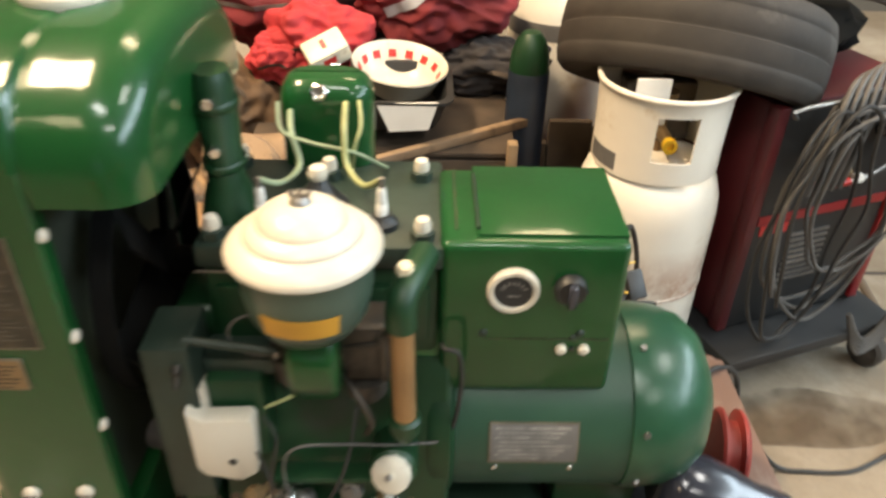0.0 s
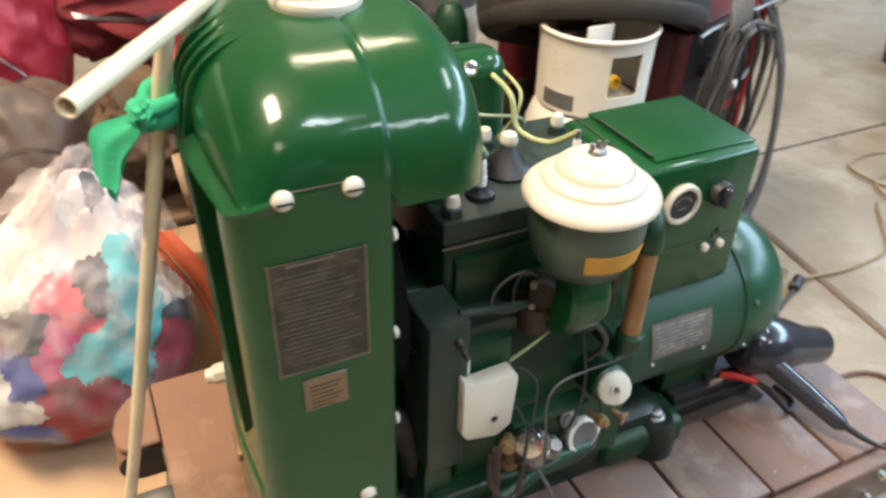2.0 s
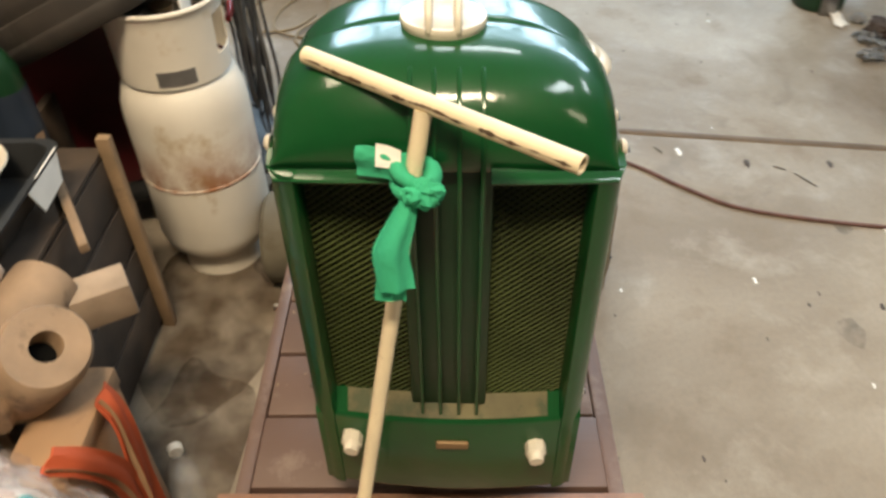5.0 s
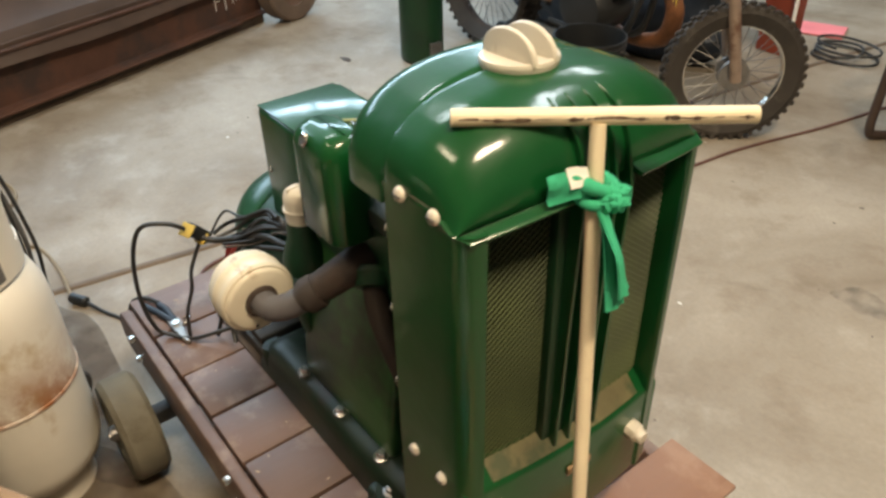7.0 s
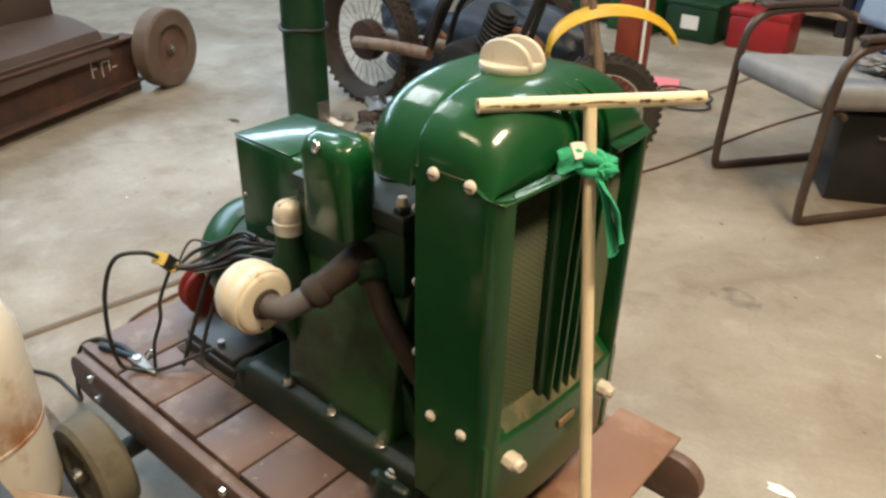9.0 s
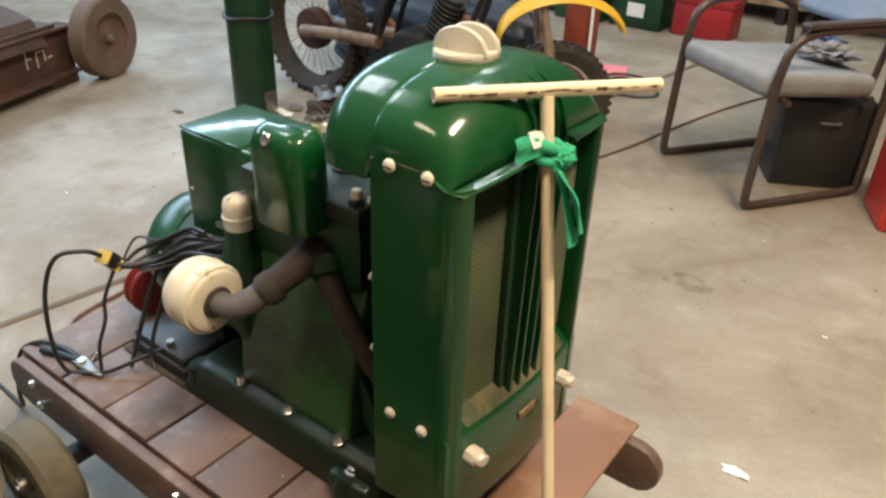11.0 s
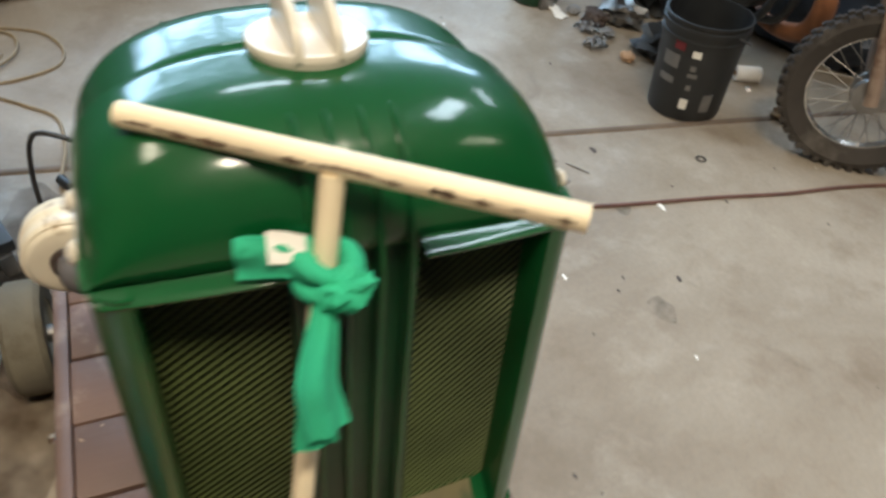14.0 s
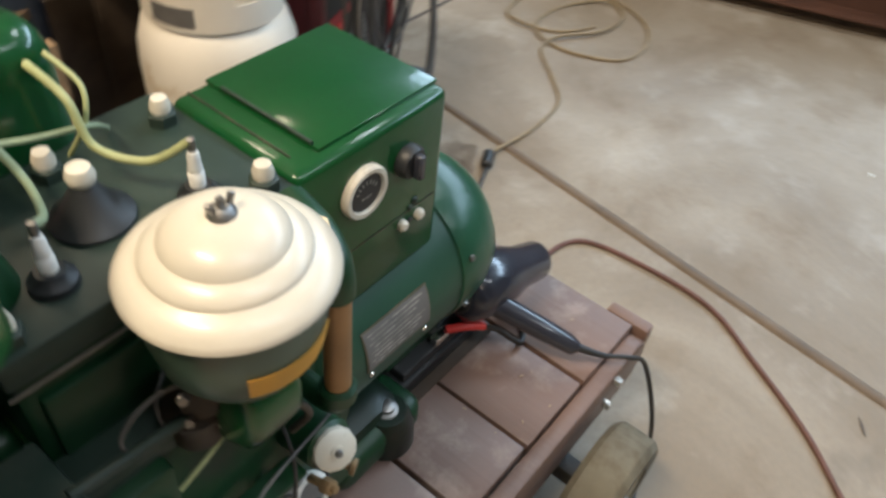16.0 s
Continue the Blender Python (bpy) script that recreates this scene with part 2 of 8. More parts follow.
CLOTH_DARK = mat("dark_grey_cloth", (0.030, 0.026, 0.027), 0.9, var=0.3, scale=10, bump=0.3, bump_scale=110)
CLOTH_GREEN = mat("bright_green_cloth", (0.03, 0.36, 0.19), 0.85, var=0.15, scale=12, bump=0.3, bump_scale=150)
CLOTH_GREY = mat("grey_upholstery", (0.22, 0.22, 0.225), 0.9, var=0.12, scale=14, bump=0.3, bump_scale=160)
CLOTH_BLUE = mat("grey_blue_upholstery", (0.26, 0.32, 0.42), 0.9, var=0.12, scale=10, bump=0.3, bump_scale=160)
DENIM = mat("blue_cloth", (0.05, 0.10, 0.24), 0.9, var=0.25, scale=10, bump=0.3, bump_scale=120)
NAVY = mat("dark_navy_paint", (0.012, 0.020, 0.035), 0.5, var=0.3, scale=10)
PALE_WOOD = mat("pale_sawn_wood", (0.32, 0.235, 0.165), 0.8, var=0.2, scale=16, bump=0.2, bump_scale=60, second=(0.25, 0.17, 0.11), second_amount=0.3, second_scale=12)
LOG_WOOD = mat("debarked_brown_wood", (0.25, 0.165, 0.100), 0.75, var=0.3, scale=12, bump=0.3, bump_scale=30, second=(0.10, 0.062, 0.038), second_amount=0.4, second_scale=9)
ORANGE = mat("orange_fabric", (0.42, 0.075, 0.025), 0.7, var=0.2, scale=6)
BROWN_METAL = mat("brown_painted_steel", (0.075, 0.052, 0.042), 0.38, 0.3, var=0.15, scale=12)
RUSTY_BEAM = mat("rusty_steel_beam", (0.085, 0.037, 0.023), 0.8, 0.1, var=0.3, scale=4, bump=0.3, bump_scale=40,
                 second=(0.050, 0.030, 0.024), second_amount=0.45, second_scale=2.5)
PINK = mat("pink_sheet", (0.72, 0.20, 0.22), 0.7, var=0.08, scale=6)
ORANGE_RUST = mat("red_oxide_paint", (0.28, 0.055, 0.028), 0.6, var=0.2, scale=5)
WALL = mat("workshop_wall_panel", (0.115, 0.105, 0.090), 0.8, var=0.12, scale=1.5, bump=0.05)
CEIL = mat("workshop_ceiling", (0.62, 0.60, 0.56), 0.85, var=0.06, scale=1.2)
JOINT = mat("brown_joint_filler", (0.125, 0.090, 0.062), 0.6, var=0.2, scale=12, bump=0.15)
PAPER = mat("crumpled_paper", (0.80, 0.78, 0.74), 0.8, var=0.06, scale=20)
DIRT = mat("dark_crumbs", (0.075, 0.062, 0.055), 0.8, var=0.3, scale=20)


def deck_wood(name="painted_deck_planks", color=(0.134, 0.082, 0.064), dust=(0.215, 0.155, 0.128)):
    """Reddish-brown painted planks with lengthwise grain, scuffs and pale dust."""
    m = mat(name, color, 0.46, var=0.16, scale=5, bump=0.0,
            second=dust, second_amount=0.38, second_scale=9, per_object=0.14)
    nt = m.node_tree
    tc = nt.nodes.new("ShaderNodeTexCoord")
    mp = nt.nodes.new("ShaderNodeMapping")
    mp.inputs["Scale"].default_value = (90, 5, 30)
    n = nt.nodes.new("ShaderNodeTexNoise")
    n.inputs["Scale"].default_value = 1.0
    n.inputs["Detail"].default_value = 6
    nt.links.new(tc.outputs["Object"], mp.inputs["Vector"])
    nt.links.new(mp.outputs["Vector"], n.inputs["Vector"])
    bp = nt.nodes.new("ShaderNodeBump")
    bp.inputs["Strength"].default_value = 0.25
    bp.inputs["Distance"].default_value = 0.003
    nt.links.new(n.outputs["Fac"], bp.inputs["Height"])
    nt.links.new(bp.outputs["Normal"], nt.nodes["Principled BSDF"].inputs["Normal"])
    return m


def concrete():
    """Worn trowelled concrete: broad pale and dark blotches, fine speckle, oil stains, slight sheen."""
    m = bpy.data.materials.new("trowelled_concrete")
    m.use_nodes = True
    nt = m.node_tree
    b = nt.nodes["Principled BSDF"]
    tc = nt.nodes.new("ShaderNodeTexCoord")

    def nz(scale, detail, rough=0.5, dist=0.0):
        n = nt.nodes.new("ShaderNodeTexNoise")
        n.inputs["Scale"].default_value = scale
        n.inputs["Detail"].default_value = detail
        n.inputs["Roughness"].default_value = rough
        n.inputs["Distortion"].default_value = dist
        nt.links.new(tc.outputs["Object"], n.inputs["Vector"])
        return n

    def rng(src, a, z, lo=0.0, hi=1.0):
        r = nt.nodes.new("ShaderNodeMapRange")
        r.inputs["From Min"].default_value, r.inputs["From Max"].default_value = a, z
        r.inputs["To Min"].default_value, r.inputs["To Max"].default_value = lo, hi
        nt.links.new(src, r.inputs["Value"])
        return r.outputs["Result"]

    def mixc(fac, a, z):
        x = nt.nodes.new("ShaderNodeMix")
        x.data_type = "RGBA"
        nt.links.new(fac, x.inputs["Factor"])
        for key, v in (("A", a), ("B", z)):
            if isinstance(v, tuple):
                x.inputs[key].default_value = (*v, 1)
            else:
                nt.links.new(v, x.inputs[key])
        return x.outputs["Result"]

    big, mid, fine, spots = nz(0.9, 6, 0.62, 0.8), nz(3.6, 9, 0.66, 0.15), nz(75, 6, 0.7), nz(2.3, 6, 0.6, 1.2)
    speck = nz(190, 3, 0.6)
    c = mixc(rng(big.outputs["Fac"], 0.38, 0.64), (0.212, 0.170, 0.123), (0.352, 0.307, 0.248))
    c = mixc(rng(mid.outputs["Fac"], 0.54, 0.74, 0, 0.65), c, (0.440, 0.395, 0.330))
    c = mixc(rng(mid.outputs["Fac"], 0.46, 0.30, 0, 0.60), c, (0.168, 0.122, 0.080))
    c = mixc(rng(spots.outputs["Fac"], 0.62, 0.74, 0, 0.60), c, (0.145, 0.118, 0.088))
    c = mixc(rng(fine.outputs["Fac"], 0.40, 0.75, 0, 0.30), c, (0.15, 0.13, 0.105))
    c = mixc(rng(speck.outputs["Fac"], 0.66, 0.74, 0, 0.5), c, (0.11, 0.09, 0.07))
    b.inputs["Specular IOR Level"].default_value = 0.35
    nt.links.new(c, b.inputs["Base Color"])
    nt.links.new(rng(mid.outputs["Fac"], 0.32, 0.66, 0.65, 0.42), b.inputs["Roughness"])
    bp = nt.nodes.new("ShaderNodeBump")
    bp.inputs["Strength"].default_value = 0.10
    bp.inputs["Distance"].default_value = 0.004
    nt.links.new(fine.outputs["Fac"], bp.inputs["Height"])
    nt.links.new(bp.outputs["Normal"], b.inputs["Normal"])
    return m


def tank_paint():
    """Off-white tank paint with a ragged rust band where the upper and lower halves meet and yellowed shoulders."""
    m = mat("rust_stained_white_paint", (0.74, 0.69, 0.60), 0.42, var=0.08, scale=6, bump=0.08,
            second=(0.50, 0.38, 0.23), second_amount=0.32, second_scale=5)
    nt = m.node_tree
    b = nt.nodes["Principled BSDF"]
    old = b.inputs["Base Color"].links[0].from_socket
    tc = nt.nodes.new("ShaderNodeTexCoord")
    sep = nt.nodes.new("ShaderNodeSeparateXYZ")
    nt.links.new(tc.outputs["Object"], sep.inputs["Vector"])
    n = nt.nodes.new("ShaderNodeTexNoise")
    n.inputs["Scale"].default_value = 9
    n.inputs["Detail"].default_value = 8
    n.inputs["Roughness"].default_value = 0.7
    nt.links.new(tc.outputs["Object"], n.inputs["Vector"])

    def math_node(op, a, z):
        x = nt.nodes.new("ShaderNodeMath")
        x.operation = op
        x.use_clamp = op == "MULTIPLY"
        for i, v in enumerate((a, z)):
            if isinstance(v, (int, float)):
                x.inputs[i].default_value = v
            else:
                nt.links.new(v, x.inputs[i])
        return x.outputs[0]

    # rises from the seam at z 0.285 and fades 0.11 above it
    up = math_node("SUBTRACT", sep.outputs["Z"], 0.285)
    above = math_node("GREATER_THAN", up, 0.0)
    fade = math_node("SUBTRACT", 1.0, math_node("DIVIDE", up, 0.12))
    band = math_node("MULTIPLY", above, fade)
    band = math_node("MULTIPLY", band, math_node("MULTIPLY", math_node("SUBTRACT", n.outputs["Fac"], 0.36), 4.5))
    mx = nt.nodes.new("ShaderNodeMix")
    mx.data_type = "RGBA"
    nt.links.new(band, mx.inputs["Factor"])
    nt.links.new(old, mx.inputs["A"])
    mx.inputs["B"].default_value = (0.30, 0.105, 0.03, 1)
    nt.links.new(mx.outputs["Result"], b.inputs["Base Color"])
    return m


def bag_mat(name, tint, least, most):
    """Clear plastic bag: thin, glossy, mostly transparent."""
    m = bpy.data.materials.new(name)
    m.use_nodes = True
    b = m.node_tree.nodes["Principled BSDF"]
    b.inputs["Base Color"].default_value = (*tint, 1)
    b.inputs["Roughness"].default_value = 0.18
    b.inputs["Alpha"].default_value = 0.17
    tc = m.node_tree.nodes.new("ShaderNodeTexCoord")
    n = m.node_tree.nodes.new("ShaderNodeTexNoise")
    n.inputs["Scale"].default_value = 14
    n.inputs["Detail"].default_value = 5
    m.node_tree.links.new(tc.outputs["Object"], n.inputs["Vector"])
    bp = m.node_tree.nodes.new("ShaderNodeBump")
    bp.inputs["Strength"].default_value = 0.6
    bp.inputs["Distance"].default_value = 0.02
    m.node_tree.links.new(n.outputs["Fac"], bp.inputs["Height"])
    m.node_tree.links.new(bp.outputs["Normal"], b.inputs["Normal"])
    ar = m.node_tree.nodes.new("ShaderNodeMapRange")
    ar.inputs["From Min"].default_value, ar.inputs["From Max"].default_value = 0.45, 0.75
    ar.inputs["To Min"].default_value, ar.inputs["To Max"].default_value = least, most
    m.node_tree.links.new(n.outputs["Fac"], ar.inputs["Value"])
    m.node_tree.links.new(ar.outputs["Result"], b.inputs["Alpha"])
    return m


PANE = bpy.data.materials.new("window_glass")
PANE.use_nodes = True
PANE.node_tree.nodes["Principled BSDF"].inputs["Transmission Weight"].default_value = 1.0
PANE.node_tree.nodes["Principled BSDF"].inputs["Roughness"].default_value = 0.05
DECK_TAN = deck_wood("worn_tan_plank", (0.235, 0.125, 0.078), (0.30, 0.18, 0.12))
DECK, CONCRETE, TANK = deck_wood(), concrete(), tank_paint()
FILM, FILM_PINK = bag_mat("clear_plastic_film", (0.85, 0.84, 0.82), 0.05, 0.40), bag_mat("bunched_plastic_film", (0.72, 0.60, 0.57), 0.12, 0.55)


# ---- mesh helpers ----
def ob_from(name, bm, material, parent=None, label="", sharp=38):
    bmesh.ops.recalc_face_normals(bm, faces=bm.faces)
    me = bpy.data.meshes.new(name)
    bm.to_mesh(me)
    bm.free()
    for p in me.polygons:
        p.use_smooth = True
    me.set_sharp_from_angle(angle=radians(sharp))
    me.materials.append(material)
    ob = new(name, me)
    if parent is not None:
        ob.parent = parent
    if label:
        ob["label"] = label
    return ob


def part(name, bm, material, parent, label=""):
    return ob_from(name, bm, material, parent, label)


def thing(name, label, category, group="", kind=""):
    return tagged(new(name), label, category, group, kind)


def solid(name, bm, material, label, category, group="", kind="", sharp=38):
    return tagged(ob_from(name, bm, material, None, "", sharp), label, category, group, kind)


def box(x0, x1, y0, y1, z0, z1, bevel=0.0, seg=2, m=None, bm=None, taper=None):
    """A box with rounded edges. taper: (sx, sy) scales its top."""
    tmp = bmesh.new()
    bmesh.ops.create_cube(tmp, size=1)
    c = Vector(((x0 + x1) / 2, (y0 + y1) / 2, (z0 + z1) / 2))
    for v in tmp.verts:
        s = taper if (taper and v.co.z > 0) else (1, 1)
        v.co = Vector((v.co.x * (x1 - x0) * s[0], v.co.y * (y1 - y0) * s[1], v.co.z * (z1 - z0)))
    if bevel:
        bmesh.ops.bevel(tmp, geom=list(tmp.edges), offset=bevel, segments=seg, profile=0.5, affect="EDGES")
    for v in tmp.verts:
        v.co = (m @ (v.co) if m else v.co + c)
    return merge(tmp, bm)


def merge(tmp, bm):
    if bm is None:
        return tmp
    me = bpy.data.meshes.new("scratch")
    tmp.to_mesh(me)
    tmp.free()
    bm.from_mesh(me)
    bpy.data.meshes.remove(me)
    return bm


def axis_matrix(origin, direction):
    q = Vector(direction).normalized().to_track_quat("Z", "Y")
    return Matrix.Translation(origin) @ q.to_matrix().to_4x4()


def lathe(profile, origin=(0, 0, 0), direction=(0, 0, 1), seg=32, bm=None, squash=1.0):
    """Turns a profile of (radius, height) about an axis; ends with radius 0 close themselves."""
    tmp = bmesh.new()
    m = axis_matrix(origin, direction)
    rings = []
    for r, h in profile:
        if r < 1e-6:
            rings.append([tmp.verts.new(m @ Vector((0, 0, h)))])
        else:
            rings.append([tmp.verts.new(m @ Vector((r * math.cos(2 * math.pi * i / seg), squash * r * math.sin(2 * math.pi * i / seg), h))) for i in range(seg)])
    for a, b in zip(rings, rings[1:]):
        for i in range(seg):
            j = (i + 1) % seg
            if len(a) == 1 and len(b) == 1:
                continue
            if len(a) == 1:
                tmp.faces.new((a[0], b[i], b[j]))
            elif len(b) == 1:
                tmp.faces.new((a[i], a[j], b[0]))
            else:
                tmp.faces.new((a[i], a[j], b[j], b[i]))
    return merge(tmp, bm)


def cyl(p, q, r, seg=20, bevel=0.0, bm=None, r2=None):
    """A closed cylinder or cone from p to q."""
    p, q = Vector(p), Vector(q)
    h = (q - p).length
    r2 = r if r2 is None else r2
    e = min(bevel, h / 3, r * 0.6)
    prof = [(0, 0), (r - e, 0), (r, e), (r2, h - e), (r2 - e if r2 > e else r2, h), (0, h)] if e else [(0, 0), (r, 0), (r2, h), (0, h)]
    return lathe(prof, p, q - p, seg, bm)


def curve_points(pts, n=8):
    """A smooth line through the points (Catmull-Rom)."""
    pts = [Vector(p) for p in pts]
    out = []
    for i in range(len(pts) - 1):
        p0, p1, p2, p3 = pts[max(i - 1, 0)], pts[i], pts[i + 1], pts[min(i + 2, len(pts) - 1)]
        for k in range(n):
            t = k / n
            out.append(0.5 * ((2 * p1) + (p2 - p0) * t + (2 * p0 - 5 * p1 + 4 * p2 - p3) * t * t + (3 * p1 - p0 - 3 * p2 + p3) * t ** 3))
    out.append(pts[-1])
    return out


def tube(pts, r, seg=8, n=8, bm=None, smooth=True, hollow=0.0, radii=None):
    """A round cable or pipe along a line. hollow: wall thickness of an open pipe."""
    path = curve_points(pts, n) if smooth else [Vector(p) for p in pts]
    tmp = bmesh.new()
    up = Vector((0, 0, 1))
    rings = []
    count = len(path)
    side = None
    for i, p in enumerate(path):
        d = (path[min(i + 1, count - 1)] - path[max(i - 1, 0)]).normalized()
        if side is None:
            side = d.cross(up if abs(d.z) < 0.9 else Vector((1, 0, 0))).normalized()
        side = (side - d * side.dot(d)).normalized()
        other = d.cross(side)
        rad = r if radii is None else radii(i / max(1, count - 1))
        rings.append([tmp.verts.new(p + rad * (math.cos(2 * math.pi * k / seg) * side + math.sin(2 * math.pi * k / seg) * other)) for k in range(seg)])
    for a, b in zip(rings, rings[1:]):
        for k in range(seg):
            j = (k + 1) % seg
            tmp.faces.new((a[k], a[j], b[j], b[k]))
    for ring, p in ((rings[0], path[0]), (rings[-1], path[-1])):
        if hollow:
            inner = [tmp.verts.new(p + (v.co - p) * (1 - hollow / r)) for v in ring]
            inward = (path[1] - path[0]).normalized() if ring is rings[0] else (path[-2] - path[-1]).normalized()
            deep = [tmp.verts.new(v.co + inward * r * 2.5) for v in inner]
            for k in range(seg):
                j = (k + 1) % seg
                tmp.faces.new((ring[k], ring[j], inner[j], inner[k]))
                tmp.faces.new((inner[k], inner[j], deep[j], deep[k]))
            tmp.faces.new(deep)
        else:
            tmp.faces.new(ring)
    return merge(tmp, bm)


def prism(poly, axis, a, b, bevel=0.0, seg=2, bm=None):
    """A polygon in the other two axes, drawn out along axis from a to b."""
    tmp = bmesh.new()

    def at(p, v):
        return {"x": (v, p[0], p[1]), "y": (p[0], v, p[1]), "z": (p[0], p[1], v)}[axis]

    lo = [tmp.verts.new(at(p, a)) for p in poly]
    hi = [tmp.verts.new(at(p, b)) for p in poly]
    tmp.faces.new(lo)
    tmp.faces.new(hi)
    k = len(poly)
    for i in range(k):
        tmp.faces.new((lo[i], lo[(i + 1) % k], hi[(i + 1) % k], hi[i]))
    bmesh.ops.recalc_face_normals(tmp, faces=tmp.faces)
    if bevel:
        bmesh.ops.bevel(tmp, geom=list(tmp.edges), offset=bevel, segments=seg, profile=0.5, affect="EDGES")
    return merge(tmp, bm)


def rounded_rect(x0, x1, y0, y1, r, n=5):
    out = []
    for cx, cy, a0 in ((x1 - r, y1 - r, 0), (x0 + r, y1 - r, 90), (x0 + r, y0 + r, 180), (x1 - r, y0 + r, 270)):
        for k in range(n + 1):
            a = radians(a0 + 90 * k / n)
            out.append((cx + r * math.cos(a), cy + r * math.sin(a)))
    return out


def loft(sections, bm=None, cap=True, closed=True):
    """Joins rings of points of one length with faces."""
    tmp = bmesh.new()
    rings = [[tmp.verts.new(p) for p in s] for s in sections]
    k = len(rings[0])
    for a, b in zip(rings, rings[1:]):
        for i in range(k if closed else k - 1):
            j = (i + 1) % k
            tmp.faces.new((a[i], a[j], b[j], b[i]))
    if cap:
        tmp.faces.new(rings[0])
        tmp.faces.new(rings[-1])
    return merge(tmp, bm)


def hexbolt(p, d, r, h, bm=None):
    return lathe([(0, 0), (r, 0), (r, h * 0.8), (r * 0.85, h), (0, h)], p, d, 6, bm)


def slotted(p, d, r, bm=None):
    """A round-headed screw with a slot: a low dome and a thin groove cut as a step."""
    bm = lathe([(0, -0.002), (r, 0), (r * 0.97, r * 0.25), (r * 0.75, r * 0.52), (r * 0.4, r * 0.66), (0, r * 0.7)], p, d, 18, bm)
    return bm


def strip(pts, widths, side, thick=0.003, n=8, wave=0.0, bm=None):
    """A cloth ribbon along a line, with a soft fold across."""
    path = curve_points(pts, n)
    tmp = bmesh.new()
    side = Vector(side).normalized()
    rows = []
    m = len(path)
    for i, p in enumerate(path):
        t = i / (m - 1)
        w = np.interp(t, np.linspace(0, 1, len(widths)), widths)
        d = (path[min(i + 1, m - 1)] - path[max(i - 1, 0)]).normalized()
        nrm = d.cross(side).normalized()
        front, back = [], []
        for k in range(7):
            s = k / 6 - 0.5
            off = wave * math.sin(s * 9 + 4 * t) + 0.0016 * math.sin(13 * t + 5 * s)
            q = p + side * (w * s) + nrm * off
            front.append(tmp.verts.new(q + nrm * thick / 2))
            back.append(tmp.verts.new(q - nrm * thick / 2))
        rows.append(front + back[::-1])
    k = len(rows[0])
    for a, b in zip(rows, rows[1:]):
        for i in range(k):
            j = (i + 1) % k
            tmp.faces.new((a[i], a[j], b[j], b[i]))
    tmp.faces.new(rows[0])
    tmp.faces.new(rows[-1])
    return merge(tmp, bm)


def blob(c, s, seed, amount=0.25, freq=2.2, cuts=4, bm=None, flat=0.0):
    """A crumpled lump: a sphere pushed about by noise, flattened below at c.z - s.z * flat."""
    tmp = bmesh.new()
    bmesh.ops.create_icosphere(tmp, subdivisions=cuts, radius=1)
    for v in tmp.verts:
        d = v.co.normalized()
        k = 1 + amount * noise.noise(d * freq + Vector((seed, seed * 2, 0))) + amount * 0.45 * noise.noise(d * freq * 2.7 + Vector((0, seed, 5)))
        v.co = Vector((d.x * s[0] * k, d.y * s[1] * k, d.z * s[2] * k))
        if flat and v.co.z < -s[2] * flat:
            v.co.z = -s[2] * flat
        v.co += Vector(c)
    return merge(tmp, bm)


# ---- the workshop ----
solid("floor", box(-5, 7, -6, 4, -0.12, 0), CONCRETE, "worn trowelled concrete workshop floor with stains", "floor", kind="structure")
solid("wall_south", box(-5, 7, -6.15, -6, 0, 4.5), WALL, "grey workshop wall behind the stored gear", "wall", kind="structure")
solid("wall_north", box(-5, 7, 4, 4.15, 0, 4.5), WALL, "grey workshop wall", "wall", kind="structure")
we = box(7, 7.15, -6.15, 4.15, 0, 3.27)
box(7, 7.15, -6.15, 4.15, 4.46, 4.5, bm=we)
cuts = [-6.15] + [v for wy in WINDOWS for v in (wy - 0.8, wy + 0.8)] + [4.15]
for y0, y1 in zip(cuts[::2], cuts[1::2]):
    box(7, 7.15, y0, y1, 3.27, 4.46, bm=we)
solid("wall_east", we, WALL, "grey workshop wall with high windows", "wall", kind="structure")
for i, wy in enumerate(WINDOWS):
    win = thing("window_%d" % (i + 1), "high workshop window with a dull frame", "window", "high windows", "structure")
    part("frame", box(7.03, 7.10, wy - 0.8, wy - 0.74, 3.27, 4.46), BROWN_METAL, win)
    part("frame", box(7.03, 7.10, wy + 0.74, wy + 0.8, 3.27, 4.46), BROWN_METAL, win)
    part("frame", box(7.03, 7.10, wy - 0.74, wy + 0.74, 3.27, 3.33), BROWN_METAL, win)
    part("frame", box(7.03, 7.10, wy - 0.74, wy + 0.74, 4.40, 4.46), BROWN_METAL, win)
    part("mullion", box(7.04, 7.09, wy - 0.02, wy + 0.02, 3.33, 4.40), BROWN_METAL, win)
    pane = part("pane", box(7.06, 7.068, wy - 0.74, wy + 0.74, 3.33, 4.40), PANE, win)
    pane.visible_shadow = False
solid("wall_west", box(-5.15, -5, -6.15, 4.15, 0, 4.5), WALL, "grey workshop wall", "wall", kind="structure")
solid("ceiling", box(-5.15, 7.15, -6.15, 4.15, 4.5, 4.62), CEIL, "pale workshop ceiling", "ceiling", kind="structure")
# long joint in the floor, filled with a brown strip
jl = lathe([(0, 0), (0.013, 0), (0.013, 6.6), (0, 6.6)], (1.37, 3.0, 0.001), (-0.135, -1, 0), 10, None, 1.0)
for v in jl.verts:
    v.co.z *= 0.55
solid("floor_joint_strip", jl, JOINT, "brown steel strip along a joint in the concrete floor", "floor strip", kind="structure")
jm = bmesh.new()
box(0.9, 4.5, 1.62, 1.632, 0.0, 0.002, bm=jm)
solid("floor_joint_seam", jm, DIRT, "dark saw-cut seam in the concrete floor", "floor seam", kind="structure")

